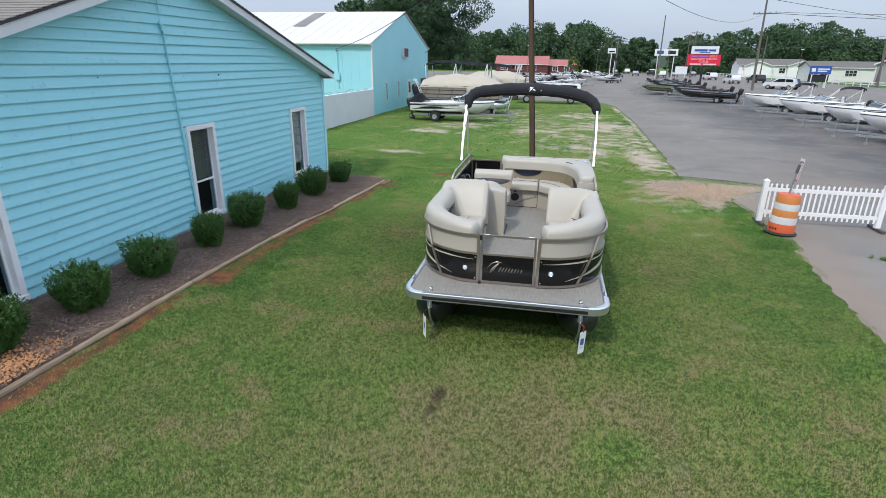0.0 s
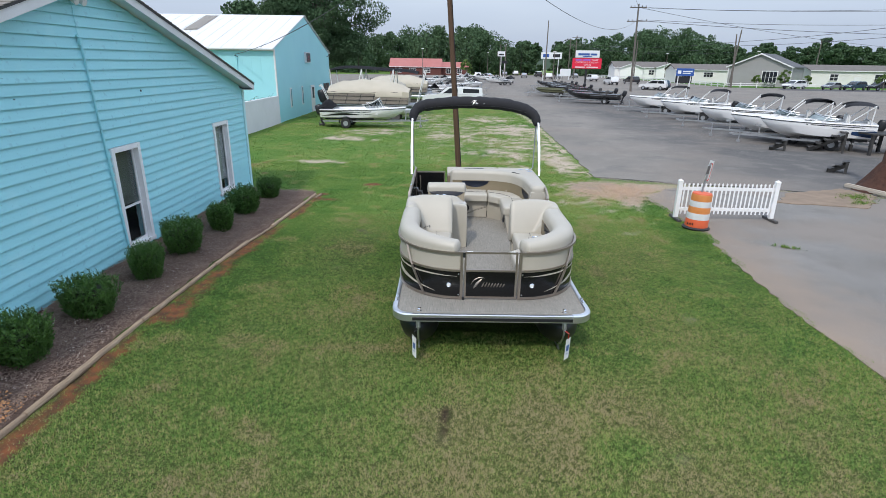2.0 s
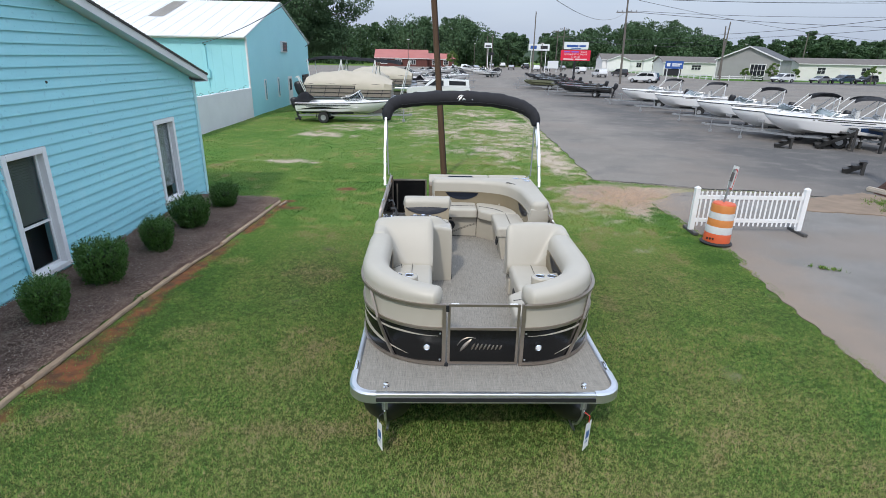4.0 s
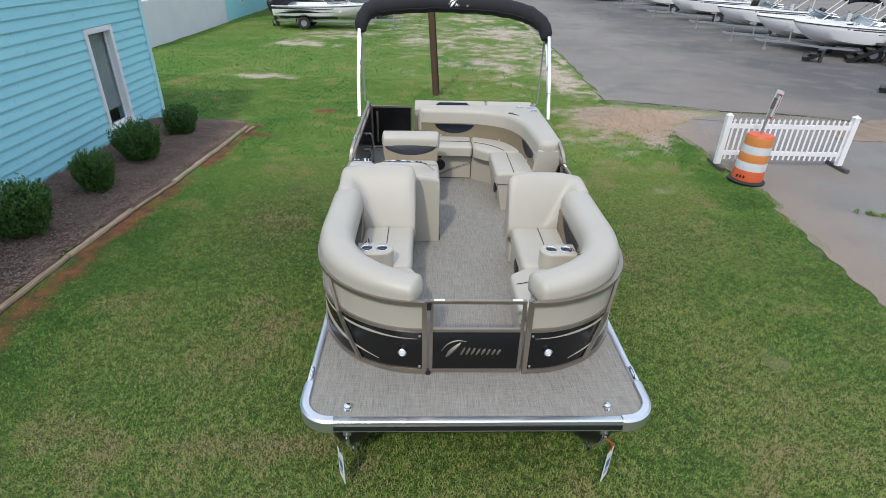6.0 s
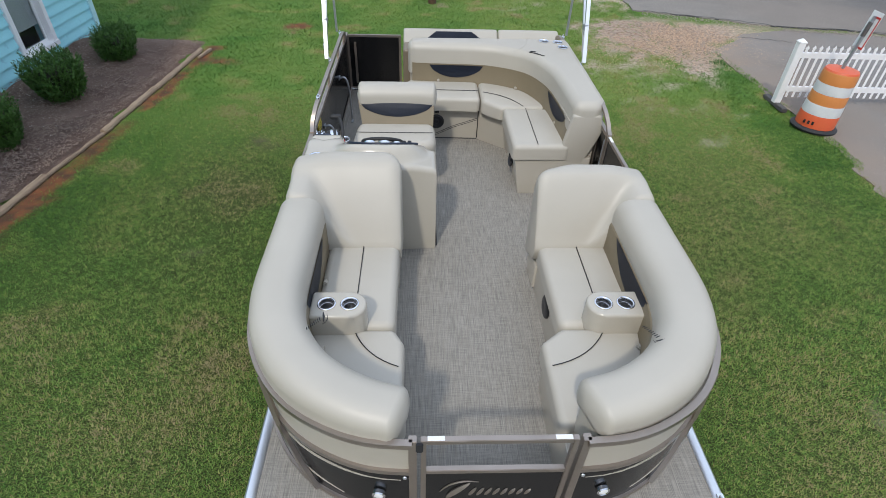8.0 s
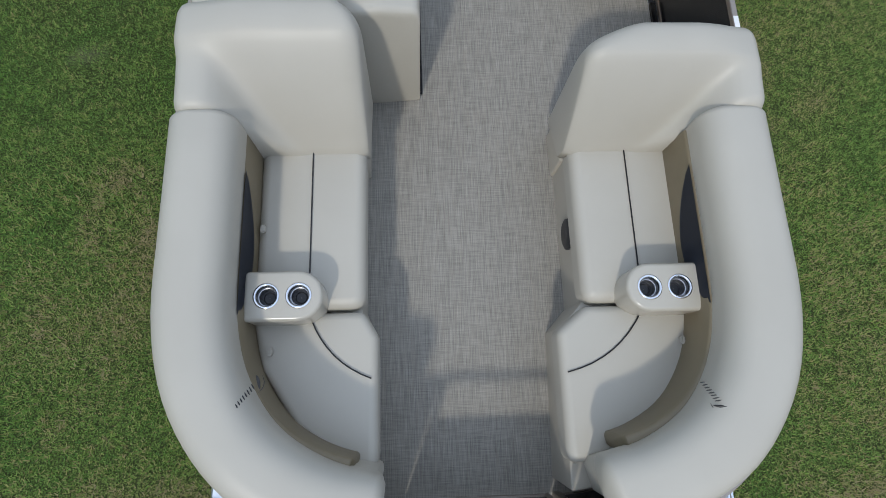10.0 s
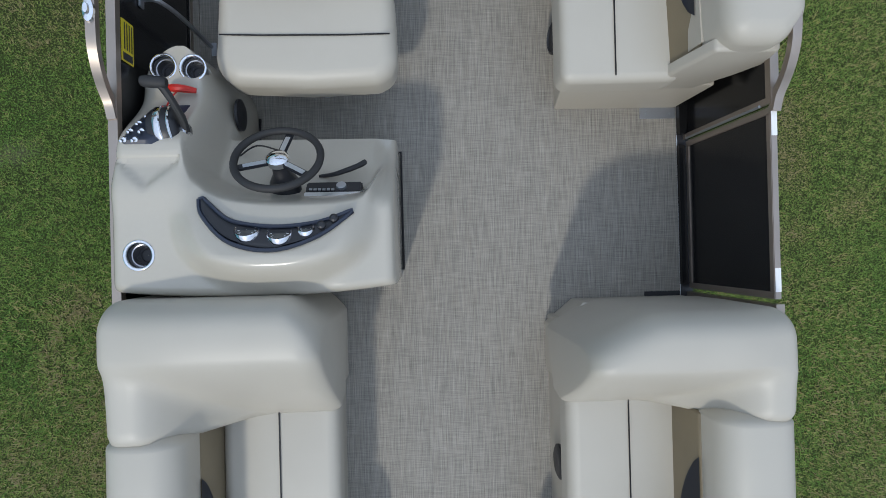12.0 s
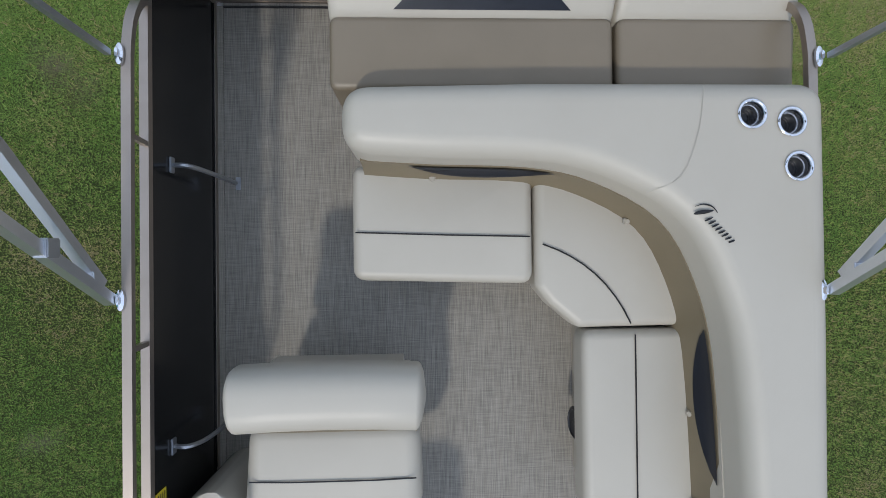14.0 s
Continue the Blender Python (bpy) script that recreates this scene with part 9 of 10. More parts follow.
def vehicle(kind, paint, label):
    c = empty("pickup_truck" if kind == "pickup" else "parked_car", None, label, "truck" if kind == "pickup" else "car", "parked vehicles")
    if kind == "pickup":
        prof = [(-2.9, 0.55), (-2.9, 1.05), (-2.85, 1.12), (-1.0, 1.16), (1.2, 1.18), (2.55, 1.10), (2.85, 0.95), (2.9, 0.55)]
        roof = [(-2.82, 1.12), (-2.76, 1.78), (-0.72, 1.84), (-0.62, 1.84), (0.35, 1.84), (0.62, 1.78), (1.35, 1.18)]
        glass = [[(-2.5, 1.3), (-2.45, 1.65), (-0.95, 1.70), (-0.95, 1.3)], [(-0.45, 1.25), (-0.45, 1.70), (0.3, 1.72), (0.95, 1.25)]]
    elif kind == "suv":
        prof = [(-2.35, 0.45), (-2.38, 1.0), (-2.3, 1.1), (-0.5, 1.12), (1.1, 1.08), (2.15, 0.98), (2.35, 0.8), (2.35, 0.45)]
        roof = [(-2.28, 1.08), (-2.05, 1.66), (-1.6, 1.73), (0.1, 1.72), (0.45, 1.62), (1.2, 1.07)]
        glass = [[(-2.0, 1.15), (-1.85, 1.58), (-0.9, 1.62), (-0.9, 1.15)], [(-0.82, 1.15), (-0.82, 1.62), (0.1, 1.61), (0.95, 1.14)]]
    else:
        prof = [(-2.3, 0.4), (-2.35, 0.85), (-2.2, 0.98), (-1.5, 1.0), (0.9, 0.98), (2.05, 0.85), (2.3, 0.65), (2.3, 0.4)]
        roof = [(-1.85, 0.97), (-1.1, 1.40), (-0.2, 1.45), (0.3, 1.40), (1.15, 0.97)]
        glass = [[(-1.55, 1.02), (-1.05, 1.34), (-0.35, 1.37), (-0.35, 1.02)], [(-0.28, 1.02), (-0.28, 1.37), (0.25, 1.34), (0.85, 1.02)]]
    w = 0.95 if kind != "sedan" else 0.88

    def slab(pts, hw, hw_top, z_ref):
        bm = B()
        zt = max(z for _, z in pts)
        rings = []
        for s in (-1, 1):
            rings.append([bm.verts.new((x, s * (hw + (hw_top - hw) * max(0, (z - z_ref)) / max(0.01, zt - z_ref)), z)) for x, z in pts])
        n = len(pts)
        bm.faces.new(rings[0])
        bm.faces.new(rings[1][::-1])
        for i in range(n):
            bm.faces.new((rings[0][i], rings[0][(i + 1) % n], rings[1][(i + 1) % n], rings[1][i]))
        bmesh.ops.bevel(bm, geom=bm.edges[:], offset=0.05, segments=2, affect="EDGES", clamp_overlap=True)
        return bm
    body = part("body", slab(prof, w, w, 0.5), paint, c, smooth=40)
    part("cabin", slab(roof, w - 0.03, w - 0.16, 1.0), paint, c, smooth=40)
    zr = max(z for _, z in roof)
    for s in (-1, 1):
        for g in glass:
            bm = B()
            add_mesh(bm, [(x, s * (w - 0.03 + (-0.13) * max(0, z - 1.0) / (zr - 1.0) + 0.006), z) for x, z in g], [tuple(range(len(g)))])
            bmesh.ops.solidify(bm, geom=bm.faces[:], thickness=0.006)
            part("side_window", bm, GLASS_DARK, c, smooth=0)
        for x in (prof[0][0] + 0.9, prof[-1][0] - 0.85):
            bm = B()
            R = 0.36 if kind != "sedan" else 0.32
            q = Matrix.Translation((x, s * (w - 0.08), R)) @ pose(0, 0, 0, 90, 0, 0)
            lathe(bm, [(0.1, -0.11), (R - 0.04, -0.11), (R, -0.07), (R, 0.07), (R - 0.04, 0.11), (0.1, 0.11)], q, 20)
            t = part("wheel", bm, RUBBER, c, "black tyre")
            bm = B()
            lathe(bm, [(0.03, -0.12), (R * 0.6, -0.112), (R * 0.6, 0.112), (0.03, 0.12)], q, 14)
            part("rim", bm, ALU_DULL, t)
        bm = B()
        box(bm, prof[-1][0] - 0.12, prof[-1][0] + 0.01, s * w * 0.72 - 0.14, s * w * 0.72 + 0.14, 0.68, 0.82, 0.02)
        part("headlight", bm, REFLECT, c)
        bm = B()
        box(bm, prof[0][0] - 0.02, prof[0][0] + 0.06, s * w * 0.82 - 0.09, s * w * 0.82 + 0.09, 0.75, 1.0, 0.02)
        part("tail_light", bm, LAMP_RED, c)
    bm = B()
    x1 = roof[-1][0]
    xa, za = roof[-2]
    add_mesh(bm, [(x1 - 0.04, -w * 0.8, roof[-1][1] + 0.05), (x1 - 0.04, w * 0.8, roof[-1][1] + 0.05), (xa + 0.03, w * 0.7, za - 0.03), (xa + 0.03, -w * 0.7, za - 0.03)], [(0, 1, 2, 3)])
    bmesh.ops.translate(bm, verts=bm.verts[:], vec=(0.03, 0, 0.012))
    bmesh.ops.solidify(bm, geom=bm.faces[:], thickness=0.006)
    part("windscreen", bm, GLASS_DARK, c, smooth=0)
    for x0, z0 in ((prof[-1][0] - 0.03, 0.45), (prof[0][0] - 0.04, 0.5)):
        bm = B()
        box(bm, x0, x0 + 0.07, -w * 0.9, w * 0.9, z0, z0 + 0.16, 0.02)
        part("bumper", bm, DARK, c)
    return c


truck = vehicle("pickup", CAR_WHITE, "white pickup truck with a canopy shell on the grass edge")
truck.matrix_world = pose(-1.0, 53.4, 0.02, 0, 0, 180)
suv = vehicle("suv", CAR_WHITE, "white sport utility car parked by the house")
sedan = vehicle("sedan", CAR_SILVER, "silver car parked on the asphalt")
dsuv = vehicle("suv", CAR_DARK, "dark sport utility car parked on the asphalt")
blue = vehicle("suv", CAR_BLUE, "slate blue car on the road")
for proto, spots_ in ((suv, [(68.5, 114.5, 200), (34, 124, 95), (6, 158, 90), (36, 150, 100), (27, 165, 90), (34.5, 99, 145), (23, 215, 90), (20, 236, 90), (26, 262, 95), (30, 205, 95)]), (sedan, [(75.5, 113.5, 205), (92, 108, 180), (9, 163, 120), (31, 170, 90), (40, 190, 95), (22, 180, 80), (25, 232, 90), (33, 250, 95), (18, 205, 85)]), (dsuv, [(84, 112.5, 200), (88, 105, 190), (41, 132, 100), (28, 190, 90)]), (blue, [(79.5, 112.8, 200), (35.5, 100, 110)])):
    for i, (x, y, an) in enumerate(spots_):
        if i == 0:
            proto.matrix_world = pose(x, y, 0.025, 0, 0, an)
        else:
            copy_thing(proto, pose(x, y, 0.025, 0, 0, an))

# ---- steps and display platform ----
STEP = mat("black painted timber", (0.022, 0.022, 0.022), (0.05, 0.048, 0.045), 0.7, scale=5, fine=60, bump=0.2)


def steps(x, y, an, n, w, rise, run, label):
    st = empty("wooden_steps", pose(x, y, 0.022, 0, 0, an), label, "steps", "boarding steps")
    for k in range(n):
        bm = B()
        box(bm, -w / 2, w / 2, k * run, k * run + run + 0.03, (k + 1) * rise - 0.04, (k + 1) * rise, 0.006)
        part("tread", bm, STEP, st)
    for s in (-1, 1):
        bm = B()
        add_mesh(bm, [(s * w / 2, 0, 0), (s * w / 2, 0.14, 0), (s * w / 2, n * run, n * rise - 0.2), (s * w / 2, n * run, n * rise - 0.04), (s * w / 2, 0, rise - 0.06)], [(0, 1, 2, 3, 4)])
        bmesh.ops.solidify(bm, geom=bm.faces[:], thickness=0.04)
        part("stringer", bm, STEP, st, smooth=0)
        bm = B()
        box(bm, s * w / 2 - 0.04, s * w / 2 + 0.04, n * run - 0.1, n * run, 0, n * rise - 0.04)
        part("leg", bm, STEP, st)
    return st


steps(15.2, 27.7, -120, 3, 0.6, 0.17, 0.24, "small black wooden boarding steps")
steps(17.2, 27.8, -120, 5, 1.0, 0.2, 0.3, "black wooden stair to the display platform")
steps(14.2, 21.7, -126, 3, 0.6, 0.16, 0.22, "small black wooden boarding steps")
plat = empty("display_platform", pose(19.0, 26.0, 0.022), "dark timber display platform beside the boat", "platform")
bm = B()
box(bm, 0, 4.4, 0, 1.5, 0.95, 1.02, 0.006)
part("deck", bm, STEP, plat)
for x in (0.1, 1.5, 2.9, 4.3):
    for y in (0.1, 1.4):
        bm = B()
        box(bm, x - 0.06, x + 0.06, y - 0.06, y + 0.06, 0, 0.95)
        part("leg", bm, STEP, plat)
bm = B()
box(bm, 0, 2.4, -0.09, 0.09, 0, 0.16, 0.04)
kb = tagged(finish("parking_stop", bm, mat("weathered concrete stop", (0.50, 0.44, 0.36), (0.40, 0.35, 0.29), 0.85, scale=3, fine=40, bump=0.2)), "pale painted parking stop on the asphalt", "parking stop")
kb.matrix_world = pose(12.8, 18.6, 0.02, 0, 0, -78)
bm = B()
g = []
for r, z in ((0.22, 0.98), (0.32, 0.86), (0.48, 0.58), (0.68, 0.28), (0.88, 0.06), (0.98, -0.02)):
    g.append([bm.verts.new((13.75 + r * (1 + 0.07 * math.sin(3 * a + r * 4)) * math.cos(a), 18.1 + r * (1 + 0.07 * math.sin(3 * a + r * 4)) * math.sin(a), 0.02 + z + 0.03 * math.sin(9 * a + 7 * r))) for a in [2 * math.pi * k / 32 for k in range(32)]])
for a, c in zip(g, g[1:]):
    for j in range(32):
        bm.faces.new((a[j], a[(j + 1) % 32], c[(j + 1) % 32], c[j]))
bm.faces.new(g[0])
tagged(finish("mulch_mound", bm, mat("red mulch", (0.10, 0.042, 0.026), (0.045, 0.021, 0.014), 0.95, scale=6, fine=50, bump=1.0, dist=0.04), smooth=70), "steep mound of red-brown mulch round a tree trunk", "mulch")
bm = B()
tube(bm, [(13.75, 18.1, 0.0), (13.75, 18.1, 1.0), (13.78, 18.12, 2.2), (13.76, 18.15, 4.6)], [0.34, 0.25, 0.21, 0.18], 16)
tagged(finish("bare_tree", bm, mat("red-brown bark", (0.11, 0.05, 0.032), (0.05, 0.028, 0.02), 0.9, scale=5, fine=30, bump=0.9, dist=0.03, stretch=(3, 3, 0.4)), smooth=70), "red-brown tree trunk rising from a mulch mound", "tree")

# ---- road signs ----
SIGN_RED = bpy.data.materials.new("red display screen")
SIGN_RED.use_nodes = True
sr = SIGN_RED.node_tree.nodes["Principled BSDF"]
sr.inputs["Base Color"].default_value = (0.42, 0.01, 0.03, 1)
sr.inputs["Emission Color"].default_value = (0.75, 0.01, 0.06, 1)
sr.inputs["Emission Strength"].default_value = 0.35
sr.inputs["Roughness"].default_value = 0.6
SIGN_WHITE = mat("white sign face", (0.74, 0.77, 0.78), (0.70, 0.73, 0.74), 0.4, bump=0.0)
SIGN_TEXT = mat("pale pink lettering", (0.80, 0.62, 0.66), rough=0.5, bump=0.0)
SIGN_BLUE = mat("blue sign face", (0.03, 0.10, 0.36), (0.025, 0.085, 0.30), 0.4, bump=0.0)


def words(text, size, m, material, parent):
    cu = bpy.data.curves.new("words", "FONT")
    cu.body, cu.size, cu.extrude, cu.align_x, cu.align_y = text, size, 0.01, "CENTER", "CENTER"
    tmp = new("words", cu)
    bpy.context.view_layer.update()
    me = bpy.data.meshes.new_from_object(tmp.evaluated_get(bpy.context.evaluated_depsgraph_get()))
    bpy.data.objects.remove(tmp)
    me.materials.clear()
    me.materials.append(material)
    me.transform(m)
    ob = new("lettering", me)
    ob.parent = parent
    ob["label"] = "pale sign lettering"
    return ob


sign = empty("road_sign", pose(22.6, 100, 0, 0, 0, -8), "red display sign below a white panel on a black post", "sign")
bm = B()
box(bm, -0.16, 0.16, -0.16, 0.16, 0, 3.5, 0.02)
part("post", bm, DARK, sign, "black post")
bm = B()
box(bm, -2.55, 2.55, -0.25, 0.25, 3.4, 5.2, 0.04)
cabinet = part("cabinet", bm, DARK, sign, "dark sign cabinet")
bm = B()
box(bm, -2.5, 2.5, -0.275, -0.25, 3.45, 5.15)
part("screen", bm, SIGN_RED, cabinet, "lit red display screen", smooth=0)
bm = B()
box(bm, -2.05, 2.05, -0.22, 0.22, 5.25, 6.45, 0.04)
tp = part("top_panel", bm, SIGN_WHITE, sign, "white top panel")
F = pose(0, -0.29, 0, 90, 0, 0)
words("BOAT", 0.42, Matrix.Translation((1.35, 0, 4.87)) @ F, SIGN_TEXT, cabinet)
words("GIVEAWAY SUNDAY", 0.42, Matrix.Translation((0, 0, 4.46)) @ F, SIGN_TEXT, cabinet)
words("12:00 @", 0.42, Matrix.Translation((0, 0, 4.06)) @ F, SIGN_TEXT, cabinet)
PURPLE = mat("violet lettering", (0.30, 0.14, 0.62), rough=0.5, bump=0.0)
for x0, x1, z, m_ in ((-2.0, -0.95, 4.87, PURPLE), (-0.75, 0.55, 4.87, PURPLE), (-2.0, -0.3, 3.66, SIGN_TEXT), (-0.05, 1.95, 3.66, SIGN_TEXT)):
    bm = B()
    box(bm, x0, x1, -0.29, -0.276, z - 0.11, z + 0.11)
    part("bar", bm, m_, cabinet, smooth=0)
for x0, x1, z, h in ((-1.6, 0.35, 5.80, 0.18), (0.5, 1.6, 5.80, 0.16), (-0.8, 0.8, 5.45, 0.07)):
    bm = B()
    box(bm, x0, x1, -0.235, -0.222, z - h, z + h)
    part("bar", bm, SIGN_BLUE, tp, smooth=0)


def panel_sign(x, y, z0, z1, w, material, label, posts=2, an=0, bars=()):
    s = empty("roadside_sign", pose(x, y, 0, 0, 0, an), label, "sign")
    for k in range(posts):
        px = 0 if posts == 1 else (-w * 0.35 + k * w * 0.7)
        bm = B()
        tube(bm, [(px, 0.1, 0), (px, 0.1, z1 - 0.1)], 0.09, 8)
        part("post", bm, TRIM_GREY, s)
    bm = B()
    box(bm, -w / 2, w / 2, -0.12, 0.05, z0, z1, 0.02)
    face = part("panel", bm, material, s)
    for x0, x1, za, zb, m_ in bars:
        bm = B()
        box(bm, x0, x1, -0.135, -0.122, za, zb)
        part("bar", bm, m_, face, smooth=0)


panel_sign(25, 150, 5.5, 7.1, 5.4, SIGN_WHITE, "white roadside sign with dark bars", 2, -8, ((-2.2, -0.6, 5.9, 6.7, SIGN_BLUE), (0.4, 2.2, 5.9, 6.7, DARK)))
panel_sign(44.2, 110, 2.3, 3.7, 3.2, SIGN_BLUE, "blue banner sign with pale bars", 2, -18, ((-1.3, -0.7, 2.7, 3.3, SIGN_WHITE), (-0.4, 1.3, 3.05, 3.25, SIGN_WHITE), (-0.4, 1.0, 2.72, 2.9, SIGN_WHITE)))
panel_sign(44.2, 110.3, 1.0, 2.25, 3.0, DARK, "dark banner below the blue sign", 2, -18)
panel_sign(13.5, 170, 6.2, 7.6, 2.2, SIGN_WHITE, "small white roadside sign on one post", 1, 0, ((-0.8, 0.8, 6.5, 6.9, DARK),))
panel_sign(15, 175, 4.2, 5.0, 1.8, DARK, "small dark roadside sign", 1, 0)
panel_sign(31, 160, 1.0, 3.0, 3.0, SIGN_WHITE, "low white roadside sign", 2, 0)


# ---- utility and light poles ----
def pole(x, y, h, arm=True, lean=0, label="weathered wooden utility pole with crossarm"):
    p = empty("utility_pole", pose(x, y, 0, 0, lean, 0), label, "utility pole", "roadside poles")
    bm = B()
    tube(bm, [(0, 0, -0.3), (0, 0, h)], [0.19, 0.12], 12)
    part("shaft", bm, WOOD_GREY, p)
    if arm:
        for z, w in ((h - 0.5, 1.3), (h - 2.5, 1.6)):
            bm = B()
            box(bm, -w, w, -0.07, 0.07, z - 0.07, z + 0.07)
            a = part("crossarm", bm, WOOD_GREY, p)
            for k in (-0.9, -0.45, 0.45, 0.9):
                bm = B()
                lathe(bm, [(0.04, 0), (0.06, 0.08), (0.03, 0.2)], Matrix.Translation((k * w, 0, z + 0.07)), 8)
                part("insulator", bm, DARK, a)
    return p


def light_pole(x, y, h):
    p = empty("lamp_post", pose(x, y, 0), "grey lamp post with a flat head", "lamp post", "lamp posts")
    bm = B()
    tube(bm, [(0, 0, 0), (0, 0, h)], [0.1, 0.06], 10)
    part("shaft", bm, WOOD_GREY, p)
    bm = B()
    box(bm, -0.35, 0.35, -0.2, 0.2, h, h + 0.18, 0.04)
    part("head", bm, TRIM_GREY, p)


pole(28.3, 92, 13.2, True, -1.5)
pole(23.6, 150, 14.8, False)
pole(34.5, 165, 12, True)
pole(41, 205, 13, True)
pole(17.5, 200, 11, False)
pole(52, 165, 11, False)
pole(57, 117, 10.4, False, -4)
pole(58.5, 121, 11.5, False, 3)
pole(14.5, 185, 10, False)
pole(19, 215, 11, False)
pole(101, 160, 11.5, False)
for x, y, h in ((-9, 150, 7.5), (61, 165, 7.5), (24, 140, 7), (79, 150, 8), (12, 210, 8)):
    light_pole(x, y, h)
wire("wire", (28.2, 92, 10.8), (130, 105, 11.5), 1.5, 0.035)
wire("wire", (28.0, 92, 12.7), (120, 140, 8.5), 1.2, 0.03)
wire("wire", (28.0, 92, 12.7), (-4, 20, 30), 2, 0.02)
wire("wire", (29.5, 92, 12.7), (70, 30, 10.2), 1.4, 0.02)
wire("wire", (29.5, 92, 10.9), (72, 30, 9.0), 1.4, 0.022)
wire("wire", (27.0, 92, 12.7), (76, 34, 9.8), 1.2, 0.02)
wire("wire", (57.3, 117, 9.0), (60, 42, 11.5), 0.8, 0.035)
wire("wire", (57.3, 117, 8.2), (62, 42, 10.0), 0.8, 0.03)
wire("wire", (57.3, 117, 9.0), (41, 205, 12), 1.5, 0.03)
wire("wire", (57.3, 117, 8.0), (41, 205, 10.6), 1.5, 0.03)
wire("wire", (57.3, 117, 7.0), (34.5, 165, 9.5), 1.2, 0.03)

# ---- houses across the road ----
SIDE_GREY = mat("grey house siding", (0.34, 0.335, 0.33), (0.30, 0.295, 0.29), 0.6, scale=0.6, fine=10, bump=0.05)
SIDE_GREIGE = mat("greige house siding", (0.76, 0.75, 0.71), (0.71, 0.70, 0.66), 0.6, scale=0.6, fine=10, bump=0.05)
SIDE_WHITE = mat("white house siding", (0.86, 0.86, 0.84), (0.80, 0.80, 0.78), 0.6, scale=0.6, fine=10, bump=0.05)
ROOF_GREY = mat("grey asphalt shingles", (0.115, 0.12, 0.125), (0.09, 0.093, 0.097), 0.9, scale=1, fine=20, bump=0.2)
ROOF_BROWN = mat("brown asphalt shingles", (0.165, 0.15, 0.135), (0.135, 0.122, 0.11), 0.9, scale=1, fine=20, bump=0.2)
ROOF_RED = mat("red metal roof", (0.42, 0.135, 0.11), (0.36, 0.115, 0.095), 0.5, scale=0.4, fine=8, bump=0.05)
BRICK_RED = mat("dark red brick wall", (0.14, 0.045, 0.035), (0.10, 0.035, 0.03), 0.8, scale=2, fine=20, bump=0.1)


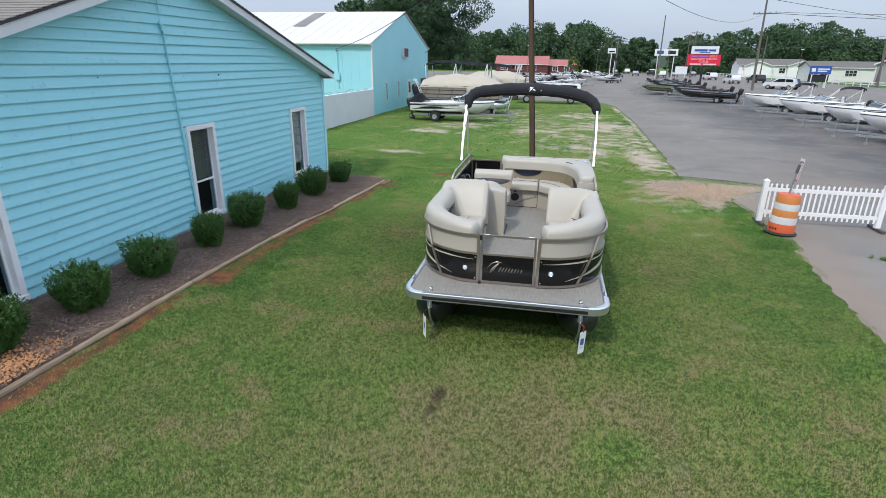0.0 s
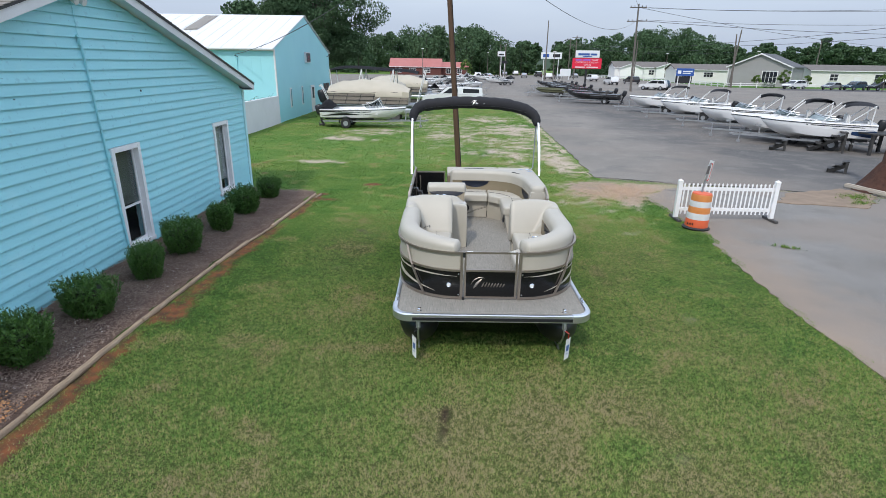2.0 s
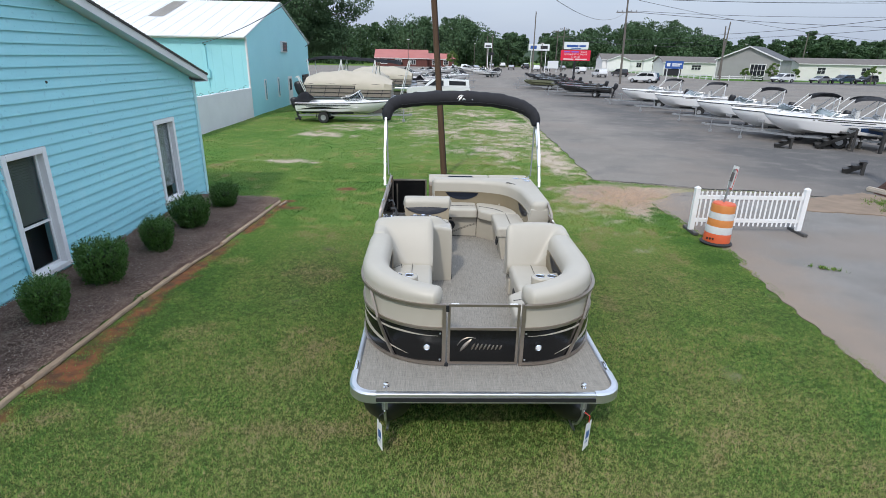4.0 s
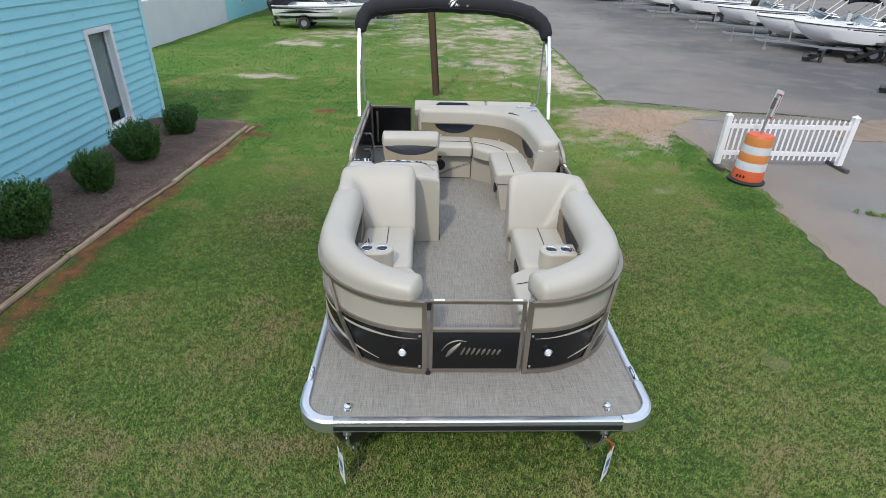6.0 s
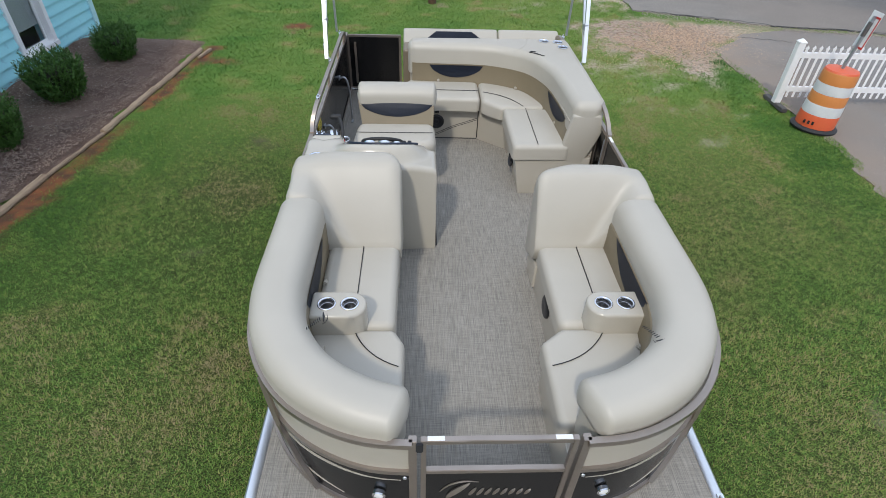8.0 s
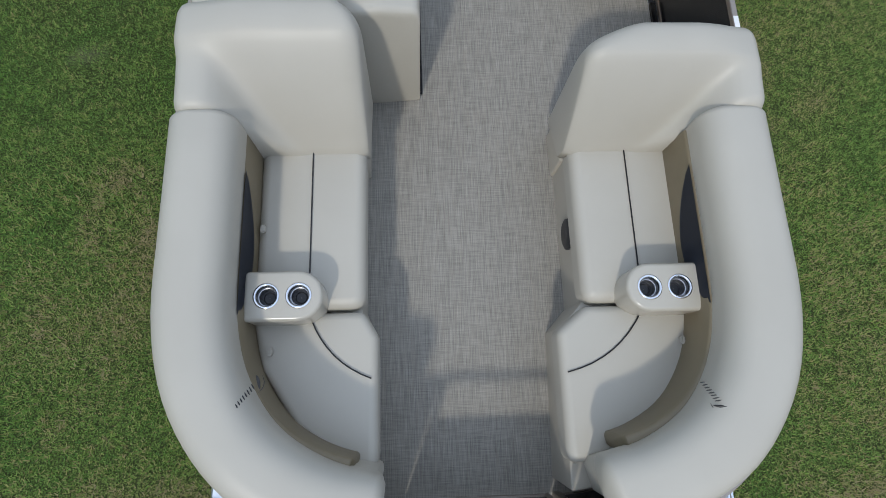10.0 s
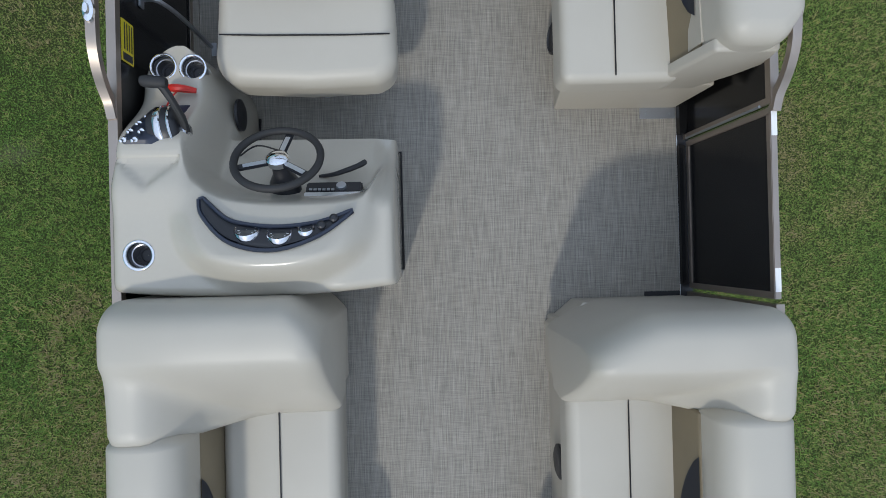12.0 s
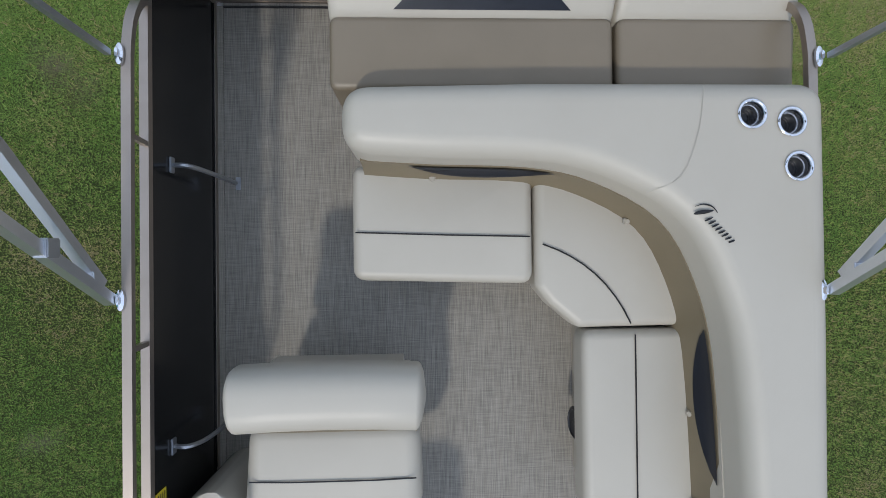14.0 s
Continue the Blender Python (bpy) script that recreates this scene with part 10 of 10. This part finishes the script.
def house(name, m, w, d, eave, ridge, wall_m, roof_m, label, gable_front=False, windows=(), doors=(), trim=True):
    """A house with its front along x at y = 0; windows are (x, z, width, height)."""
    h = empty(name, m, label, "house")
    bm = B()
    if gable_front:
        add_mesh(bm, [(0, 0, -0.3), (w, 0, -0.3), (w, 0, eave), (w / 2, 0, ridge), (0, 0, eave), (0, d, -0.3), (w, d, -0.3), (w, d, eave), (w / 2, d, ridge), (0, d, eave)],
                 [(0, 1, 2, 3, 4), (9, 8, 7, 6, 5), (0, 4, 9, 5), (1, 6, 7, 2)])
    else:
        add_mesh(bm, [(0, 0, -0.3), (w, 0, -0.3), (w, d, -0.3), (0, d, -0.3), (0, 0, eave), (w, 0, eave), (w, d, eave), (0, d, eave), (0, d / 2, ridge), (w, d / 2, ridge)],
                 [(0, 1, 5, 4), (2, 3, 7, 6), (1, 2, 6, 9, 5), (3, 0, 4, 8, 7)])
    part("wall", bm, wall_m, h, smooth=0)
    o, th = 0.4, 0.16
    bm = B()
    if gable_front:
        sl = (ridge - eave) / (w / 2)
        for x0, x1 in ((-o, w / 2), (w + o, w / 2)):
            z0, z1 = eave - o * sl + 0.05, ridge + 0.05
            add_mesh(bm, [(x0, -o, z0), (x1, -o, z1), (x1, d + o, z1), (x0, d + o, z0), (x0, -o, z0 + th), (x1, -o, z1 + th), (x1, d + o, z1 + th), (x0, d + o, z0 + th)], [(0, 1, 2, 3), (7, 6, 5, 4), (0, 4, 5, 1), (2, 6, 7, 3), (0, 3, 7, 4)])
    else:
        sl = (ridge - eave) / (d / 2)
        for y0, y1 in ((-o, d / 2), (d + o, d / 2)):
            z0, z1 = eave - o * sl + 0.05, ridge + 0.05
            add_mesh(bm, [(-o, y0, z0), (-o, y1, z1), (w + o, y1, z1), (w + o, y0, z0), (-o, y0, z0 + th), (-o, y1, z1 + th), (w + o, y1, z1 + th), (w + o, y0, z0 + th)], [(0, 1, 2, 3), (7, 6, 5, 4), (0, 4, 5, 1), (2, 6, 7, 3), (0, 3, 7, 4)])
    part("roof", bm, roof_m, h, smooth=0)
    if trim:
        bm = B()
        if gable_front:
            for x0 in (-o, w + o):
                z0 = eave - o * sl + 0.05
                tube(bm, [(x0, -o - 0.03, z0), (w / 2, -o - 0.03, ridge + 0.08)], 0.12, 4, square=True)
            for x0 in (0, w):
                box(bm, x0 - 0.1, x0 + 0.1, -0.08, 0.04, 0, eave)
        else:
            box(bm, -o, w + o, -o - 0.06, -o, eave - o * sl, eave - o * sl + 0.18)
        part("trim", bm, TRIM_GREY, h, "pale trim boards", smooth=0)
    for x, z, ww, hh in windows:
        bm = B()
        box(bm, x - ww / 2 - 0.12, x + ww / 2 + 0.12, -0.07, 0.02, z - hh / 2 - 0.12, z + hh / 2 + 0.12, 0.01)
        win = part("window", bm, WHITE, h, "white framed window")
        n = max(1, round(ww / 0.8))
        for k in range(n):
            for r_ in range(2):
                bm = B()
                xa = x - ww / 2 + ww * k / n + 0.04
                za = z - hh / 2 + hh * r_ / 2 + 0.03
                box(bm, xa, xa + ww / n - 0.08, -0.085, -0.069, za, za + hh / 2 - 0.06)
                part("pane", bm, GLASS_DARK, win, smooth=0)
    for x, ww, hh in doors:
        bm = B()
        box(bm, x - ww / 2, x + ww / 2, -0.06, 0.02, 0, hh, 0.01)
        part("door", bm, WHITE, h, "white door")
    return h


house("house", pose(63.2, 132, 0, 0, 0, -45), 13, 9.5, 4.2, 6.9, SIDE_GREY, ROOF_GREY, "grey gabled house with white trim", True, ((8.8, 2.1, 3.0, 2.4),))
house("mobile_home", pose(80.5, 129, 0, 0, 0, -6), 48, 8, 3.6, 4.7, SIDE_GREIGE, ROOF_BROWN, "long greige mobile home with brown roof", False, [(5, 2.2, 1.7, 1.4), (14.5, 2.2, 1.9, 1.5), (24, 2.2, 1.7, 1.4), (33, 2.2, 1.7, 1.4), (41, 2.2, 1.7, 1.4)], ((10, 1.6, 2.3), (19.5, 1.0, 2.2)))
house("mobile_home", pose(59, 152, 0, 0, 0, -4), 19, 9, 3.3, 4.6, SIDE_GREIGE, ROOF_BROWN, "greige mobile home with brown roof behind the road", False, ((3, 2.1, 1.8, 1.2), (8.5, 2.1, 2.4, 1.2), (15, 2.1, 1.8, 1.2)))
house("mobile_home", pose(53.5, 190, 0, 0, 0, -5), 18, 11, 3.6, 5.3, SIDE_WHITE, ROOF_BROWN, "white mobile home with dark shutters and brown roof", False, ((2.4, 2.1, 1.6, 1.5), (8.2, 2.1, 1.4, 1.5), (12.0, 2.1, 1.6, 1.5)), ((6, 1.1, 2.2),))
house("porch_gable", pose(54.8, 188.6, 0, 0, 0, -5), 7.5, 3, 3.4, 4.7, SIDE_WHITE, ROOF_BROWN, "white porch gable on the mobile home", True)
house("house_wing", pose(66.5, 187.5, 0, 0, 0, -5), 8, 6, 3.6, 4.9, SIDE_WHITE, ROOF_BROWN, "white gabled wing of the mobile home", True)
house("restaurant", pose(-23.2, 200, 0, 0, 0, 2), 18.2, 14, 2.7, 5.4, BRICK_RED, ROOF_RED, "low restaurant with a red metal roof", False, ((3, 1.5, 2.2, 1.3), (8, 1.5, 2.2, 1.3), (13, 1.5, 2.2, 1.3)))
house("restaurant_wing", pose(-5.0, 203, 0, 0, 0, 2), 9.5, 10, 2.6, 4.3, BRICK_RED, ROOF_RED, "red roofed wing of the restaurant", False, ((2.5, 1.4, 1.6, 1.4), (6.5, 1.4, 1.6, 1.4)))


def low_fence(pts, label):
    f = empty("low_fence", None, label, "fence")
    for (xa, ya), (xb, yb) in zip(pts, pts[1:]):
        for z in (0.45, 0.85):
            bm = B()
            tube(bm, [(xa, ya, z), (xb, yb, z)], 0.06, 4, square=True)
            part("rail", bm, WHITE, f)
        n = max(1, int(math.hypot(xb - xa, yb - ya) / 2.6))
        for k in range(n):
            bm = B()
            x, y = xa + (xb - xa) * k / n, ya + (yb - ya) * k / n
            box(bm, x - 0.07, x + 0.07, y - 0.07, y + 0.07, 0, 1.05)
            part("post", bm, WHITE, f)


low_fence([(50, 200), (56, 150), (56.5, 119), (66, 117.5)], "low white rail fence along the road")
low_fence([(71.5, 117), (75, 116.5)], "short low white rail fence by the house")
bm = B()
prism(bm, [(54, 214), (57.3, 150), (57.5, 118.6), (66, 116.3), (66.2, 119), (80, 117.5), (120, 110), (200, 110), (200, 260), (60, 260)], -0.05, 0.045)
tagged(finish("verge", bm, GROUND, smooth=0), "green grass verge round the houses", "grass", kind="structure")
bm = B()
prism(bm, [(62, 107), (66, 116), (120, 109.5), (118, 102)], 0.0, 0.03)
tagged(finish("parking_bay", bm, mat("dark parking asphalt", (0.075, 0.075, 0.078), (0.06, 0.06, 0.062), 0.9, scale=0.5, fine=30, bump=0.2), smooth=0), "dark asphalt parking bay by the houses", "asphalt", kind="structure")

# ---- trees ----
CROWN = mat("dark tree leaves", (0.036, 0.078, 0.036), (0.070, 0.124, 0.058), 0.75, scale=0.12, fine=3, bump=0.0, island=0.35, mixin=0.2, spec=0.2)
CROWN_LIGHT = mat("light shrub leaves", (0.06, 0.12, 0.03), (0.12, 0.19, 0.05), 0.6, scale=1, fine=3, bump=0.0, island=0.7, mixin=0.2, spec=0.2)


def leaf_cloud(rs, centres, radii, per, size):
    """Leaf cards scattered through clumps, as vertices and faces."""
    P = []
    for (c, r) in zip(centres, radii):
        n = rs.normal(size=(per, 3))
        n /= np.linalg.norm(n, axis=1)[:, None]
        q = np.array(c) + n * (np.array(r) * (rs.uniform(0.35, 1.0, per) ** 0.5)[:, None])
        u = rs.normal(size=(per, 3))
        u /= np.linalg.norm(u, axis=1)[:, None]
        v = np.cross(u, rs.normal(size=(per, 3)))
        v /= np.linalg.norm(v, axis=1)[:, None]
        s = size * rs.uniform(0.6, 1.4, per)[:, None]
        P.append(np.stack([q - u * s, q + v * s * 0.6, q + u * s, q - v * s * 0.6], 1).reshape(-1, 3))
    return np.concatenate(P)


def leaves(name, P, material):
    me = bpy.data.meshes.new(name)
    k = len(P) // 4
    me.vertices.add(4 * k)
    me.vertices.foreach_set("co", P.ravel())
    me.loops.add(4 * k)
    me.loops.foreach_set("vertex_index", np.arange(4 * k))
    me.polygons.add(k)
    me.polygons.foreach_set("loop_start", np.arange(k) * 4)
    me.update(calc_edges=True)
    me.materials.append(material)
    return new(name, me)


def tree(x, y, h, r, seed, label, material, clumps=46, per=420, size=0.22, base=0.32):
    rs = np.random.RandomState(seed)
    t = empty("tree", pose(x, y, 0), label, "tree")
    bm = B()
    tube(bm, [(0, 0, -0.2), (0.05 * r, 0, h * 0.2), (0, 0.04 * r, h * 0.45), (0, 0, h * 0.8)], [h * 0.035, h * 0.028, h * 0.02, h * 0.006], 12)
    cs, rr = [], []
    for k in range(clumps):
        a, q = rs.uniform(0, 2 * np.pi), rs.uniform(0.15, 1) ** 0.6
        z = rs.uniform(base, 0.98)
        env = r * math.sin(math.pi * min(1, max(0.06, (z - base + 0.1) / (1.08 - base)))) ** 0.6
        c = (env * q * math.cos(a), env * q * math.sin(a), h * z)
        cs.append(c)
        s = r * rs.uniform(0.16, 0.30)
        rr.append((s * 1.2, s * 1.2, s * 0.8))
        if k % 3 == 0:
            zb = h * rs.uniform(0.2, 0.55)
            tube(bm, [(0, 0, zb), (c[0] * 0.5, c[1] * 0.5, (zb + c[2]) / 2 - 0.03 * h), c], [h * 0.012, h * 0.008, h * 0.003], 7)
    part("trunk", bm, WOOD_GREY, t, "grey-brown trunk and limbs")
    lv = leaves("crown", leaf_cloud(rs, cs, rr, per, size), material)
    lv.parent = t
    return t


tree(-18.8, 75, 16.8, 7.3, 4, "large spreading dark green oak behind the warehouse", CROWN, 70, 1300, 0.125, 0.30)
tree(-29, 92, 16, 8, 5, "dark green tree behind the warehouse", CROWN, 40, 300, 0.3, 0.25)
tree(3.6, 192, 5.0, 2.4, 6, "small light green tree by the restaurant", CROWN_LIGHT, 14, 120, 0.25, 0.2)
for x, y, h, r, sd in ((63.0, 118.6, 2.6, 0.9, 7), (68.6, 118.4, 3.6, 1.2, 8), (73.5, 118.8, 2.6, 0.9, 9), (83, 110, 3.4, 1.3, 10), (90, 106, 4.0, 1.6, 11)):
    tree(x, y, h, r, sd, "small young tree by the house", CROWN_LIGHT, 12, 90, 0.14, 0.3)
for x, y in ((64.7, 118.4), (66.0, 118.3), (70.3, 118.2)):
    rs = np.random.RandomState(int(x * 10))
    b_ = leaves("shrub", leaf_cloud(rs, [(0, 0, 0.6), (0.3, 0.1, 0.45)], [(0.6, 0.5, 0.6), (0.5, 0.5, 0.45)], 160, 0.12), CROWN)
    b_.location = (x, y, 0)
    tagged(b_, "low dark green shrub by the house", "shrub")

rs = np.random.RandomState(31)
cs, rr, trunks = [], [], B()
heights_x = [-160, -60, -39, -28, -12, -6, 6.5, 14, 19, 21, 30, 36, 49, 56, 65, 80, 87, 95, 102, 109, 115, 121, 126, 129.5, 134, 141, 147, 157, 161, 200, 260]
heights_z = [15, 14, 14.5, 16, 18, 17, 18.5, 17.8, 14.5, 10.5, 13, 11.5, 13, 15, 15.5, 18.5, 17, 19, 18, 15, 13.5, 10, 11, 14.5, 10.5, 12.5, 14.2, 16, 13, 13, 13]
for k in range(430):
    y = rs.uniform(215, 300)
    x = rs.uniform(-0.50, 0.95) * y
    side = x * 240 / y
    pine = side > 119 or 20 < side < 46
    h = 3.7 + (np.interp(side, heights_x, heights_z) - 3.7) * rs.uniform(0.68, 1.04) * y / 240
    if 6 < x * 200 / y < 50 and y < 300 and -4 < x - 0.165 * y < 2.5:
        continue
    r = rs.uniform(3.0, 4.2) if pine else rs.uniform(3.6, 6.2)
    tube(trunks, [(x, y, 0), (x, y, h * 0.85)], [0.26, 0.08], 5)
    for j in range(13):
        z = h * (rs.uniform(0.5, 1.0) if pine and j > 3 else rs.uniform(0.03, 0.45 if pine else 1.0))
        q = r * (1.15 - 0.75 * z / h)
        a = rs.uniform(0, 2 * np.pi)
        cs.append((x + q * 0.7 * math.cos(a), y + q * 0.7 * math.sin(a), z))
        e_ = r * rs.uniform(0.35, 0.6) * (0.8 if pine else 1.0)
        rr.append((e_, e_, e_ * (0.55 if pine else 0.75)))
w_ = leaves("woodland", leaf_cloud(rs, cs, rr, 96, 0.42), CROWN)
tagged(w_, "dense dark green mixed woodland beyond the road", "woods", kind="stuff")
tagged(finish("woodland_trunks", trunks, TWIG), "grey tree trunks of the woodland", "woods", kind="stuff")
bm = B()
pts = [(-700 + 50 * k, 520 + 60 * math.sin(k * 0.7), 11 + 6 * math.sin(k * 0.9) + 6 * math.sin(k * 2.3)) for k in range(36)]
vs = [(bm.verts.new((x, y, -1)), bm.verts.new((x, y + 40, z))) for x, y, z in pts]
for a, c in zip(vs, vs[1:]):
    bm.faces.new((a[0], c[0], c[1], a[1]))
tagged(finish("backdrop", bm, mat("distant wooded hills", (0.028, 0.05, 0.03), (0.05, 0.08, 0.045), 0.95, scale=0.02, fine=0.15, bump=0.0), smooth=60), "distant wooded hills", "hills", kind="structure")
